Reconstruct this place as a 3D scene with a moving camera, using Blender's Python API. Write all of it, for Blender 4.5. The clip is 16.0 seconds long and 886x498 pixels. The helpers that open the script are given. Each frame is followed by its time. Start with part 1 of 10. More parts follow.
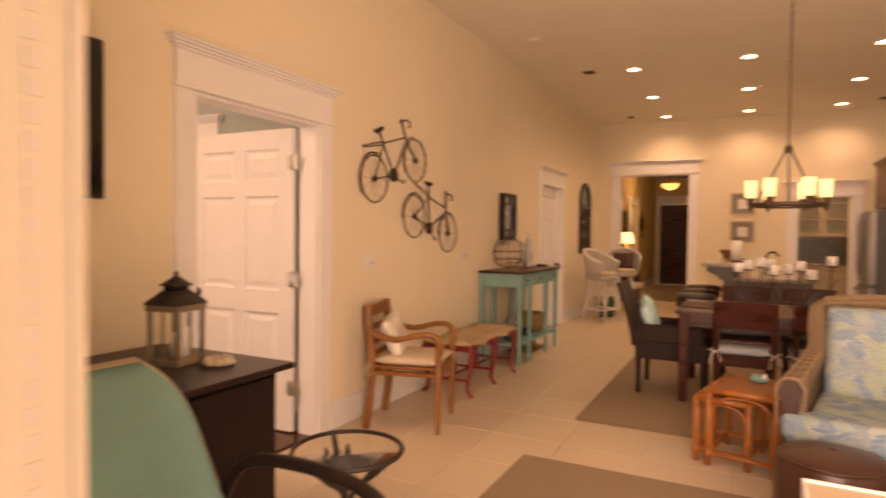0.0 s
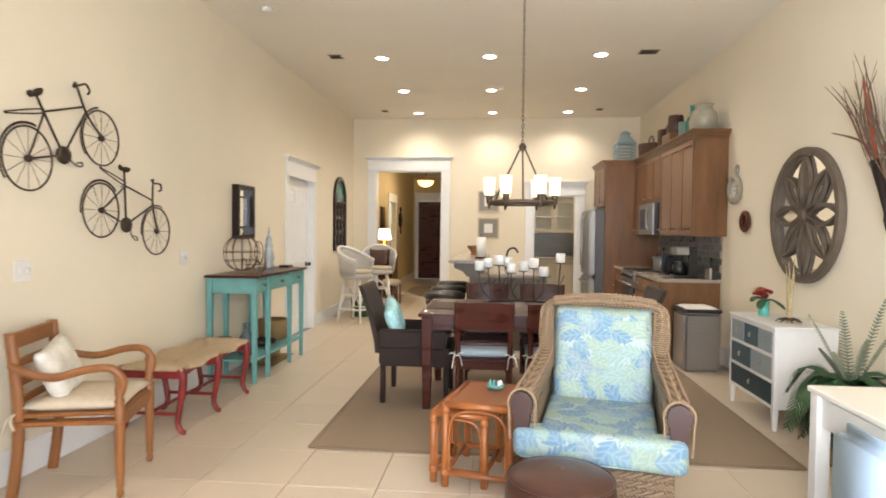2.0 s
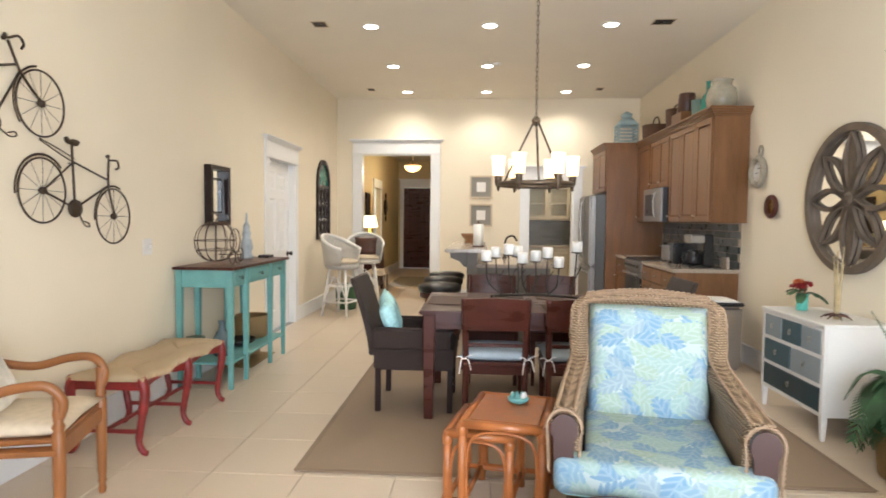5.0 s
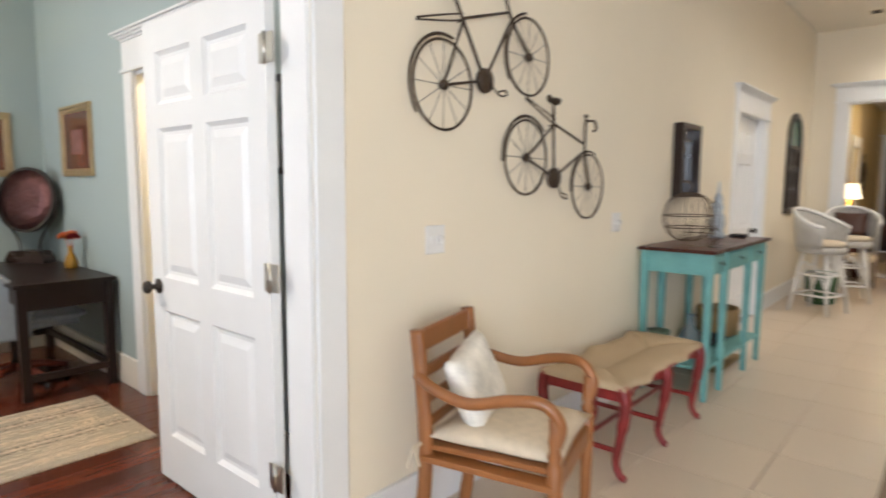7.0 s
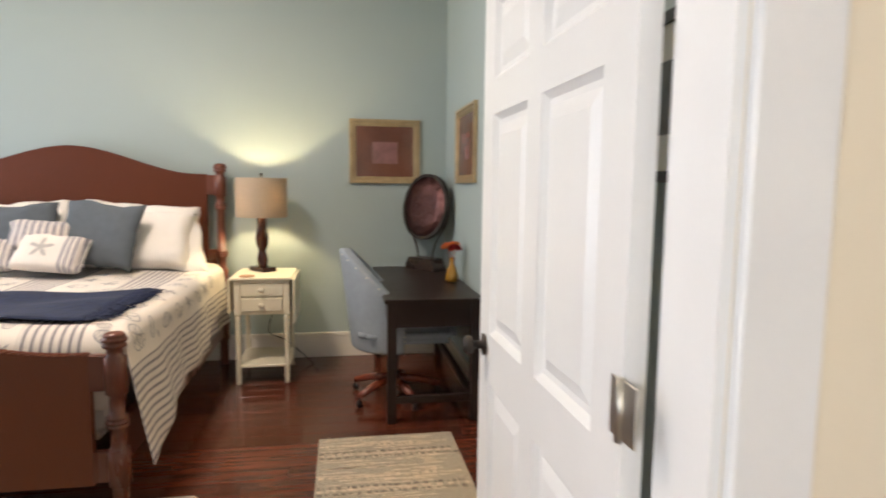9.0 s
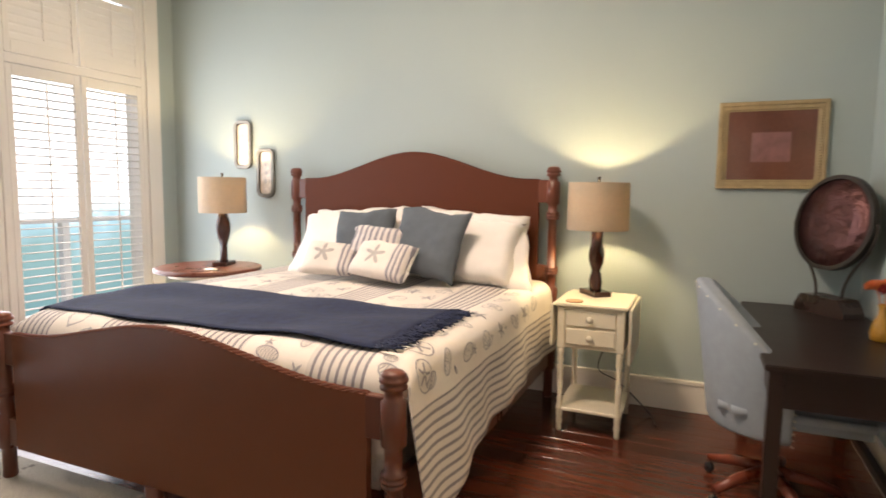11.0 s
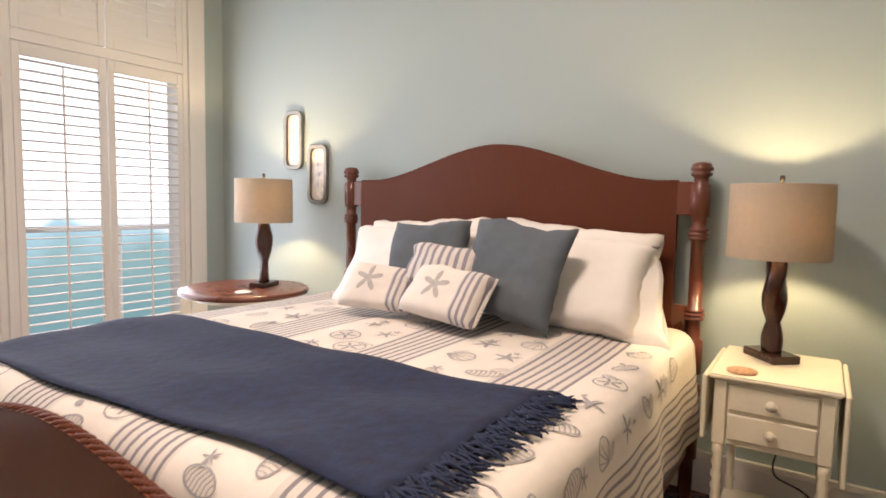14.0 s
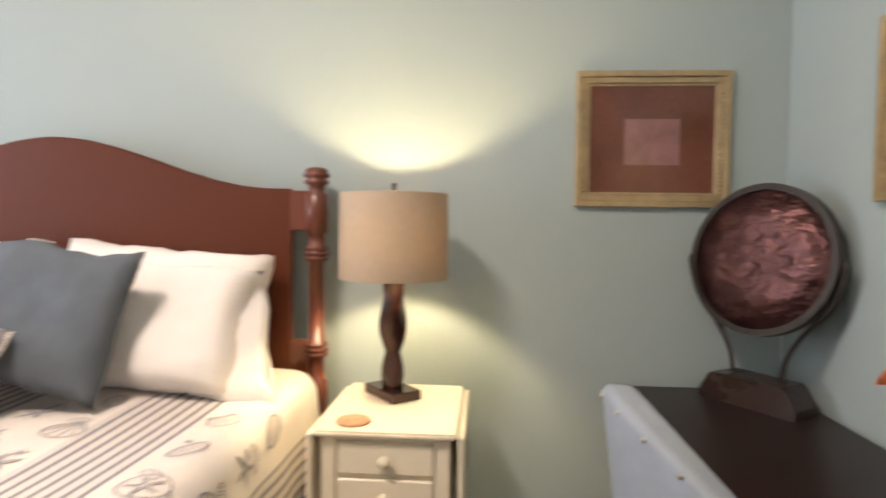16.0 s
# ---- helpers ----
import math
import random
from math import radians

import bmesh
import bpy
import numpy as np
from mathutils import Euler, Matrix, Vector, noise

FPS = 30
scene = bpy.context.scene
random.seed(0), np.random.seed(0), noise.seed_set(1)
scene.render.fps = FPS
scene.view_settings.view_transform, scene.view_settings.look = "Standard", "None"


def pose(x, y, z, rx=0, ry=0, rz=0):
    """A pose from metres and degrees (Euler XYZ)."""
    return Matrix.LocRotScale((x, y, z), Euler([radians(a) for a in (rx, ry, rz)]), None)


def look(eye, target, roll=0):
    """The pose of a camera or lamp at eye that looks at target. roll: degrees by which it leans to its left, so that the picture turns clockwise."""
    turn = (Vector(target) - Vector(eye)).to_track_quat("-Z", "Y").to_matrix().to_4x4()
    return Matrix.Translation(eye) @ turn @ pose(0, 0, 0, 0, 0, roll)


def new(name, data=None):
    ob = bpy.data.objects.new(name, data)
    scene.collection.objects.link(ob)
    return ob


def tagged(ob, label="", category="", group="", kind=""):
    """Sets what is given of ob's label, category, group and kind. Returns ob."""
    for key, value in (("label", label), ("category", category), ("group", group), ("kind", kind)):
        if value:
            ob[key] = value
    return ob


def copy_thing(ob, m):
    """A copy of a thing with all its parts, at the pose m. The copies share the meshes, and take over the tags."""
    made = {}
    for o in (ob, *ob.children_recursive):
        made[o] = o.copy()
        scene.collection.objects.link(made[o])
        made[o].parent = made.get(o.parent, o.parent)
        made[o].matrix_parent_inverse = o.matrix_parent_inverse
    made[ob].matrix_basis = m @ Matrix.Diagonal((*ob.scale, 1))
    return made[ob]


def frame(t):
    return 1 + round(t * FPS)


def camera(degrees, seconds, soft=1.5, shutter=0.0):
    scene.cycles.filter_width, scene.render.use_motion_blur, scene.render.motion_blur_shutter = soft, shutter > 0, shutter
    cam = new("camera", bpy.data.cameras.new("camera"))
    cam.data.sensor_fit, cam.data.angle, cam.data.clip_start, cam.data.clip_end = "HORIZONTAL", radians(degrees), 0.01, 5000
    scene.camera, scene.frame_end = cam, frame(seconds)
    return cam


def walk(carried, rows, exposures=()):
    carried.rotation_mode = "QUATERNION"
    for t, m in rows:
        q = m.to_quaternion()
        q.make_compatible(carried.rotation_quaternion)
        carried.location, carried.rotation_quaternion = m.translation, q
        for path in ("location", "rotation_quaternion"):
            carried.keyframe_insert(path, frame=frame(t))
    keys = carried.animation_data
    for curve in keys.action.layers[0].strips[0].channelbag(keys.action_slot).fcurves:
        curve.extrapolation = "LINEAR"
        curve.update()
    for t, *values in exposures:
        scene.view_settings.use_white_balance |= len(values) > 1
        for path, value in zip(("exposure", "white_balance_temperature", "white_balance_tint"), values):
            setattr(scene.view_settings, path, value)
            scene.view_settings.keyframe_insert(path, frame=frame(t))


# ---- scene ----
from mathutils.bvhtree import BVHTree

# camera and walk
cam = camera(73.6, 16.0, 1.7, 0.5)
PATH = [
    (0, (2.549, -3.029, 1.37), (1.633, -1.251, 1.317), 0.7),
    (0.5, (2.557, -2.858, 1.388), (1.965, -0.949, 1.331), 0.7),
    (1, (2.602, -2.683, 1.4), (2.207, -0.723, 1.342), 0.6),
    (1.5, (2.625, -2.533, 1.402), (2.347, -0.554, 1.344), 0.6),
    (2, (2.636, -2.353, 1.395), (2.45, -0.362, 1.335), 0.6),
    (2.5, (2.652, -2.167, 1.39), (2.539, -0.171, 1.33), 0.6),
    (3, (2.681, -1.985, 1.39), (2.62, 0.013, 1.326), 0.6),
    (3.2, (2.7, -1.917, 1.395), (2.651, 0.081, 1.33), 0.6),
    (5.3, (2.323, -1.773, 1.371), (2.162, 0.217, 1.256), 0.6),
    (5.5, (2.25, -1.742, 1.375), (1.994, 0.237, 1.246), 0.7),
    (6, (2.075, -1.556, 1.37), (1.484, 0.347, 1.196), 0.6),
    (6.5, (1.881, -1.344, 1.365), (0.9, 0.388, 1.166), 0.5),
    (7, (1.636, -1.108, 1.372), (0.323, 0.387, 1.16), 0.3),
    (7.5, (1.413, -0.85, 1.366), (-0.131, 0.403, 1.153), 0.3),
    (8, (1.187, -0.645, 1.38), (-0.548, 0.328, 1.169), 0.4),
    (8.5, (0.94, -0.515, 1.389), (-0.935, 0.149, 1.182), 0.5),
    (9, (0.687, -0.406, 1.401), (-1.273, -0.069, 1.193), 0.7),
    (9.5, (0.449, -0.343, 1.399), (-1.54, -0.357, 1.191), 0.8),
    (10, (0.206, -0.341, 1.389), (-1.754, -0.688, 1.187), 0.7),
    (10.2, (0.124, -0.347, 1.395), (-1.813, -0.807, 1.195), 0.6),
    (12.3, (-0.58, -0.593, 1.382), (-2.284, -1.624, 1.199), 1.0),
    (12.5, (-0.638, -0.616, 1.381), (-2.333, -1.663, 1.203), 0.9),
    (13, (-0.805, -0.672, 1.374), (-2.488, -1.739, 1.197), 0.9),
    (13.5, (-1.021, -0.74, 1.374), (-2.698, -1.815, 1.201), 1.0),
    (14, (-1.2, -0.843, 1.365), (-2.878, -1.919, 1.2), 1.2),
    (14.5, (-1.375, -0.89, 1.358), (-3.071, -1.94, 1.206), 1.3),
    (15, (-1.556, -0.841, 1.341), (-3.367, -1.681, 1.229), 1.0),
    (15.5, (-1.721, -0.762, 1.335), (-3.646, -1.295, 1.247), 0.9),
    (16, (-1.868, -0.681, 1.35), (-3.861, -0.821, 1.267), 0.7),
]
walk(cam, [(t, look(eye, target, roll)) for t, eye, target, roll in PATH], exposures=[
    (0, -0.68, 13800, 50), (0.5, -0.32, 11500, 40), (1.0, 0.02, 8000, 20), (1.5, 0.13, 6700, 13), (3, 0.26, 6000, 12), (5.5, 0.22, 6000, 12), (6.3, 0.12, 6000, 12),
    (7, -0.04, 5900, 13), (8.5, -0.10, 5850, 13), (9.3, -0.18, 6500, 17), (10, -0.02, 6850, 18), (12.5, -0.36, 6500, 21), (15, -0.34, 6650, 23), (15.5, -0.24, 6600, 23), (16, 0.03, 6200, 19)])


# ---- light ----
world = bpy.data.worlds.new("sky_world")
scene.world = world
world.use_nodes = True
wn = world.node_tree.nodes
sky = wn.new("ShaderNodeTexSky")
sky.sky_type = 'NISHITA'
sky.sun_disc = False
sky.sun_elevation = radians(40)
sky.sun_rotation = radians(150)
wn["Background"].inputs["Strength"].default_value = 0.12
world.node_tree.links.new(sky.outputs[0], wn["Background"].inputs["Color"])


def lamp(name, kind, m, energy, color=(1, 1, 1), **kw):
    d = bpy.data.lights.new(name, kind)
    d.energy = energy
    d.color = color
    if kind == 'AREA':
        d.shape = 'RECTANGLE'
        d.size = kw.get("sx", 1)
        d.size_y = kw.get("sy", 1)
    elif kind == 'SUN':
        d.angle = radians(kw.get("angle", 0.5))
    else:
        d.shadow_soft_size = kw.get("soft", 0.05)
        if kind == 'SPOT':
            d.spot_size = radians(kw.get("cone", 110))
            d.spot_blend = 0.9
    ob = new(name, d)
    ob.matrix_world = m
    return ob


lamp("sun", 'SUN', look((0, 0, 0), (0.5, -0.9, -0.85)), 2.0, (1, 0.95, 0.86))
# daylight that comes in at the open porch doors, and at the shuttered bedroom windows
lamp("porch_daylight", 'AREA', look((2.995, -2.772, 1.22), (4.9, 1.6, 1.5)), 238, (0.90, 0.95, 1), sx=1.7, sy=2.3)
lamp("window_daylight", 'AREA', look((-2.7, -4.74, 1.3), (-2.7, 0, 1.2)), 82, (0.87, 0.945, 1), sx=2.2, sy=2.4)
lamp("bedside_lamp_light", 'POINT', pose(-3.855, -0.988, 1.315), 36, (1, 0.78, 0.40), soft=0.03)
lamp("bedside_lamp_light", 'POINT', pose(-3.832, -3.929, 1.345), 36, (1, 0.78, 0.40), soft=0.03)
CANS = [(x, y) for y in (4.49, 6.11, 7.69) for x in (1.262, 2.51, 3.755)]
for cx, cy in CANS:
    lamp("can_lamp", 'SPOT', look((cx, cy, 3.36), (cx, cy + 0.001, 0)), 46, (1, 0.90, 0.74), soft=0.06, cone=150)

lamp("bedroom_ceiling_light", 'AREA', look((-2.0, -1.9, 3.30), (-2.0, -1.899, 0)), 95, (1, 0.83, 0.66), sx=0.5, sy=0.5)
lamp("hall_lamp_light", 'POINT', pose(0.99, 10.9, 2.40), 62, (1, 0.80, 0.50), soft=0.08)
lamp("hall_table_lamp_light", 'POINT', pose(0.36, 9.35, 1.36), 16, (1, 0.76, 0.42), soft=0.04)
# fill added to brighten the pantry cabinets; no fixture is seen there
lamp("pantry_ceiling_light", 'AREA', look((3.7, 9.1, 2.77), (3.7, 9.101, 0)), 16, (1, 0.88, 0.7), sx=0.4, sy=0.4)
lamp("closet_light", 'POINT', pose(-1.8, 0.95, 2.3), 42, (1, 0.80, 0.5), soft=0.08)


# ---- materials ----
def mat(name, col, rough=0.6, metal=0.0, var=0.14, scale=5.0, bump=0.15, bscale=60.0, spec=0.5, stretch=(1, 1, 1), per=0.0, tint=None, rvar=0.12, coat=0.0):
    """A plain surface: two scales of noise in colour, roughness and relief."""
    m = bpy.data.materials.new(name)
    m.use_nodes = True
    nt = m.node_tree
    n, l = nt.nodes, nt.links
    b = n["Principled BSDF"]
    b.inputs["Metallic"].default_value = metal
    b.inputs["Specular IOR Level"].default_value = spec
    b.inputs["Coat Weight"].default_value = coat
    tc = n.new("ShaderNodeTexCoord")
    mp = n.new("ShaderNodeMapping")
    mp.inputs["Scale"].default_value = stretch
    l.new(tc.outputs["Object"], mp.inputs["Vector"])
    place = mp.outputs[0]
    if per:
        info = n.new("ShaderNodeObjectInfo")
        far = n.new("ShaderNodeMath")
        far.operation = 'MULTIPLY'
        far.inputs[1].default_value = 73.0
        l.new(info.outputs["Random"], far.inputs[0])
        shift = n.new("ShaderNodeVectorMath")
        l.new(place, shift.inputs[0])
        l.new(far.outputs[0], shift.inputs[1])
        place = shift.outputs[0]
    big = n.new("ShaderNodeTexNoise")
    big.inputs["Scale"].default_value = scale
    big.inputs["Detail"].default_value = 5
    fine = n.new("ShaderNodeTexNoise")
    fine.inputs["Scale"].default_value = bscale
    fine.inputs["Detail"].default_value = 3
    l.new(place, big.inputs["Vector"])
    l.new(place, fine.inputs["Vector"])
    add = n.new("ShaderNodeMath")
    add.operation = 'MULTIPLY_ADD'
    add.inputs[1].default_value = 0.35
    l.new(fine.outputs[0], add.inputs[0])
    l.new(big.outputs[0], add.inputs[2])
    ramp = n.new("ShaderNodeValToRGB")
    lo = [c * (1 - var) for c in col]
    hi = [min(1, c * (1 + var)) for c in (tint or col)]
    ramp.color_ramp.elements[0].position, ramp.color_ramp.elements[1].position = 0.36, 0.94
    ramp.color_ramp.elements[0].color, ramp.color_ramp.elements[1].color = (*lo, 1), (*hi, 1)
    l.new(add.outputs[0], ramp.inputs[0])
    out = ramp.outputs[0]
    if per:
        hs = n.new("ShaderNodeHueSaturation")
        mr = n.new("ShaderNodeMapRange")
        mr.inputs[3].default_value, mr.inputs[4].default_value = 1 - per, 1 + per
        l.new(info.outputs["Random"], mr.inputs[0])
        l.new(mr.outputs[0], hs.inputs["Value"])
        l.new(out, hs.inputs["Color"])
        out = hs.outputs[0]
    l.new(out, b.inputs["Base Color"])
    rr = n.new("ShaderNodeMapRange")
    rr.inputs[3].default_value, rr.inputs[4].default_value = max(0.02, rough - rvar), min(1, rough + rvar)
    l.new(big.outputs[0], rr.inputs[0])
    l.new(rr.outputs[0], b.inputs["Roughness"])
    if bump:
        bp = n.new("ShaderNodeBump")
        bp.inputs["Strength"].default_value = bump
        bp.inputs["Distance"].default_value = 0.004
        l.new(add.outputs[0], bp.inputs["Height"])
        l.new(bp.outputs[0], b.inputs["Normal"])
    return m


def wave_mat(name, a, c, scale, axis='X', rough=0.8, dist=1.0, bump=0.4, spread=(0.3, 0.7), detail=2.0, dscale=1.5, gap=0.004):
    """Banded weave, wicker or stripes from a wave, with relief."""
    m = mat(name, a, rough, var=0.1)
    n, l = m.node_tree.nodes, m.node_tree.links
    b = n["Principled BSDF"]
    w = n.new("ShaderNodeTexWave")
    w.bands_direction = axis
    w.inputs["Scale"].default_value = scale
    w.inputs["Distortion"].default_value = dist
    w.inputs["Detail"].default_value = detail
    w.inputs["Detail Scale"].default_value = dscale
    tc = n.new("ShaderNodeTexCoord")
    l.new(tc.outputs["Object"], w.inputs["Vector"])
    r = n.new("ShaderNodeValToRGB")
    r.color_ramp.elements[0].position, r.color_ramp.elements[1].position = spread
    r.color_ramp.elements[0].color, r.color_ramp.elements[1].color = (*c, 1), (*a, 1)
    l.new(w.outputs["Fac"], r.inputs[0])
    l.new(r.outputs[0], b.inputs["Base Color"])
    bp = n.new("ShaderNodeBump")
    bp.inputs["Strength"].default_value = bump
    bp.inputs["Distance"].default_value = gap
    l.new(w.outputs["Fac"], bp.inputs["Height"])
    l.new(bp.outputs[0], b.inputs["Normal"])
    return m


def weave_mat(name, a, c, size, rough=0.7, bump=0.6):
    """Basket weave: two crossed waves."""
    m = mat(name, a, rough, var=0.1)
    n, l = m.node_tree.nodes, m.node_tree.links
    b = n["Principled BSDF"]
    tc = n.new("ShaderNodeTexCoord")
    ws = []
    for ax in ('X', 'Z'):
        w = n.new("ShaderNodeTexWave")
        w.bands_direction = 'DIAGONAL' if ax == 'X' else 'Z'
        w.inputs["Scale"].default_value = size
        w.inputs["Distortion"].default_value = 0.6
        l.new(tc.outputs["Object"], w.inputs["Vector"])
        ws.append(w)
    mu = n.new("ShaderNodeMath")
    mu.operation = 'MULTIPLY'
    l.new(ws[0].outputs["Fac"], mu.inputs[0])
    l.new(ws[1].outputs["Fac"], mu.inputs[1])
    r = n.new("ShaderNodeValToRGB")
    r.color_ramp.elements[0].position, r.color_ramp.elements[1].position = 0.02, 0.5
    r.color_ramp.elements[0].color, r.color_ramp.elements[1].color = (*c, 1), (*a, 1)
    l.new(mu.outputs[0], r.inputs[0])
    l.new(r.outputs[0], b.inputs["Base Color"])
    bp = n.new("ShaderNodeBump")
    bp.inputs["Strength"].default_value = bump
    bp.inputs["Distance"].default_value = 0.006
    l.new(mu.outputs[0], bp.inputs["Height"])
    l.new(bp.outputs[0], b.inputs["Normal"])
    return m


def glow(name, col, strength):
    m = bpy.data.materials.new(name)
    m.use_nodes = True
    b = m.node_tree.nodes["Principled BSDF"]
    b.inputs["Base Color"].default_value = (*col, 1)
    b.inputs["Emission Color"].default_value = (*col, 1)
    b.inputs["Emission Strength"].default_value = strength
    return m


def glass_mat(name, col=(0.95, 0.97, 0.97), rough=0.02, thin=True):
    m = bpy.data.materials.new(name)
    m.use_nodes = True
    nt = m.node_tree
    b = nt.nodes["Principled BSDF"]
    b.inputs["Base Color"].default_value = (*col, 1)
    b.inputs["Roughness"].default_value = rough
    b.inputs["Transmission Weight"].default_value = 1
    b.inputs["IOR"].default_value = 1.02 if thin else 1.45
    return m


WALL = mat("cream_wall_paint", (0.80, 0.715, 0.56), 0.75, var=0.03, scale=1.2, bump=0.08, bscale=180)
BLUE = mat("sea_blue_wall_paint", (0.365, 0.432, 0.424), 0.75, var=0.03, scale=1.2, bump=0.08, bscale=180)
CEIL = mat("ceiling_paint", (0.80, 0.745, 0.64), 0.85, var=0.03, scale=1.5, bump=0.1, bscale=150)
TRIM = mat("white_trim_paint", (0.80, 0.80, 0.79), 0.35, var=0.03, scale=4, bump=0.04, bscale=90)
CREAMTRIM = mat("cream_trim_paint", (0.79, 0.745, 0.66), 0.4, var=0.03, scale=4, bump=0.04, bscale=90)
TILE = mat("beige_stone_tile", (0.60, 0.495, 0.375), 0.30, var=0.018, scale=1.8, bump=0.0, bscale=30, per=0.03, tint=(0.61, 0.505, 0.385), rvar=0.03)
GROUT = mat("sand_grout", (0.49, 0.40, 0.30), 0.9)
PLANK = mat("dark_cherry_plank", (0.088, 0.024, 0.013), 0.18, var=0.45, scale=6, stretch=(6, 0.7, 1), bump=0.1, bscale=40, per=0.25, rvar=0.08)
CHERRY = mat("cherry_wood", (0.115, 0.032, 0.016), 0.3, var=0.3, scale=8, stretch=(1, 1, 0.25), bump=0.06)
DARK = mat("espresso_wood", (0.020, 0.011, 0.009), 0.34, spec=0.28, var=0.06, scale=8, bump=0.0, rvar=0.02)
MAHOG = mat("mahogany_wood", (0.062, 0.017, 0.011), 0.30, spec=0.28, var=0.35, scale=8, stretch=(0.4, 2, 2), bump=0.05)
TEAK = mat("honey_teak", (0.25, 0.095, 0.027), 0.38, var=0.25, scale=9, stretch=(1, 1, 0.3), bump=0.06)
RATTAN = mat("orange_rattan", (0.33, 0.108, 0.028), 0.38, var=0.25, scale=14, bump=0.1)
KWOOD = mat("maple_cabinet_wood", (0.170, 0.076, 0.027), 0.35, var=0.3, scale=6, stretch=(2, 2, 0.3), bump=0.06)
BLACK = mat("black_plastic", (0.012, 0.012, 0.013), 0.3, var=0.2)
BRONZE = mat("warm_bronze", (0.13, 0.095, 0.065), 0.42, metal=0.7, var=0.3, scale=20)
IRON = mat("dark_bronze_iron", (0.045, 0.036, 0.03), 0.5, metal=0.6, var=0.3, scale=20)
STEEL = mat("brushed_steel", (0.36, 0.35, 0.34), 0.33, metal=0.9, var=0.08, scale=6, stretch=(1, 1, 30), bump=0.03)
NICKEL = mat("satin_nickel", (0.55, 0.52, 0.46), 0.35, metal=1.0, var=0.08)
BRASS = mat("brass", (0.62, 0.38, 0.10), 0.25, metal=1.0, var=0.1)
WHITE = mat("white_paint", (0.76, 0.74, 0.70), 0.45, var=0.05)
CREAM = mat("antique_cream_paint", (0.72, 0.655, 0.50), 0.4, var=0.06, scale=6)
TEAL = mat("worn_teal_paint", (0.15, 0.36, 0.34), 0.55, var=0.15, scale=9, bump=0.15)
RED = mat("worn_red_paint", (0.19, 0.016, 0.014), 0.4, var=0.4, scale=12, bump=0.15)
RUSH = wave_mat("woven_rush", (0.56, 0.43, 0.27), (0.36, 0.26, 0.15), 60, 'X', 0.85, 1.5)
RUG = wave_mat("taupe_flat_rug", (0.335, 0.245, 0.165), (0.25, 0.18, 0.12), 55, 'Y', 0.95, 0.8, 0.25)
LINEN = mat("oatmeal_linen", (0.60, 0.50, 0.36), 0.9, var=0.1, scale=30, bump=0.4, bscale=300)
SHEET = mat("white_cotton", (0.80, 0.765, 0.72), 0.9, var=0.03, scale=6, bump=0.25, bscale=12)
GREYC = mat("slate_blue_cotton", (0.095, 0.112, 0.130), 0.92, var=0.1, scale=20, bump=0.3, bscale=200)
NAVY = mat("navy_knit", (0.013, 0.020, 0.052), 0.95, var=0.45, scale=22, bump=1.0, bscale=120)
LEATHER = mat("black_leather", (0.012, 0.010, 0.009), 0.35, var=0.3, bump=0.3, bscale=120)
BROWNL = mat("brown_leather", (0.062, 0.024, 0.015), 0.35, var=0.35, scale=10, bump=0.3, bscale=90)
GRANITE = mat("speckled_granite", (0.36, 0.30, 0.24), 0.18, var=0.5, scale=70, bump=0.0, bscale=160)
MIRROR = mat("mirror_glass", (0.86, 0.87, 0.86), 0.02, metal=1.0, var=0.0, bump=0, rvar=0.0)
GLASS = glass_mat("clear_glass")
LEAF = mat("palm_green", (0.035, 0.095, 0.035), 0.55, var=0.4, scale=14, bump=0.2)
GREYGREEN = mat("dusty_frond", (0.20, 0.22, 0.15), 0.7, var=0.3, scale=14)
SHADE = glow("lit_glass_shade", (1.0, 0.76, 0.42), 2.4)
CAN = glow("lit_downlight_lens", (1.0, 0.9, 0.72), 14.0)


# ---- mesh helpers ----
def box(bm, c, s, bevel=0.0, m=None, seg=1):
    """A box with centre c and size s, its edges bevelled."""
    r = bmesh.ops.create_cube(bm, size=1.0)
    vs = r["verts"]
    bmesh.ops.scale(bm, vec=s, verts=vs)
    if bevel:
        es = list({e for v in vs for e in v.link_edges})
        rb = bmesh.ops.bevel(bm, geom=es, offset=min(bevel, min(s) * 0.45), segments=seg, affect='EDGES', clamp_overlap=True)
        vs = list({v for f in rb["faces"] for v in f.verts} | {v for v in vs if v.is_valid})
    bmesh.ops.translate(bm, vec=c, verts=vs)
    if m is not None:
        bmesh.ops.transform(bm, matrix=m, verts=vs)
    return vs


def span(bm, x0, x1, y0, y1, z0, z1, bevel=0.0, seg=1):
    return box(bm, ((x0 + x1) / 2, (y0 + y1) / 2, (z0 + z1) / 2), (abs(x1 - x0), abs(y1 - y0), abs(z1 - z0)), bevel, None, seg)


def lathe(bm, prof, seg=20, m=None, caps=True):
    """A turned shape from (radius, height) pairs."""
    rings = []
    for r, z in prof:
        rings.append([bm.verts.new((r * math.cos(2 * math.pi * k / seg), r * math.sin(2 * math.pi * k / seg), z)) for k in range(seg)])
    for a, b in zip(rings, rings[1:]):
        for k in range(seg):
            f = bm.faces.new((a[k], a[(k + 1) % seg], b[(k + 1) % seg], b[k]))
            f.smooth = True
    if caps:
        if prof[0][0] > 1e-4:
            bm.faces.new(rings[0][::-1])
        if prof[-1][0] > 1e-4:
            bm.faces.new(rings[-1])
    vs = [v for ring in rings for v in ring]
    if m is not None:
        bmesh.ops.transform(bm, matrix=m, verts=vs)
    return vs


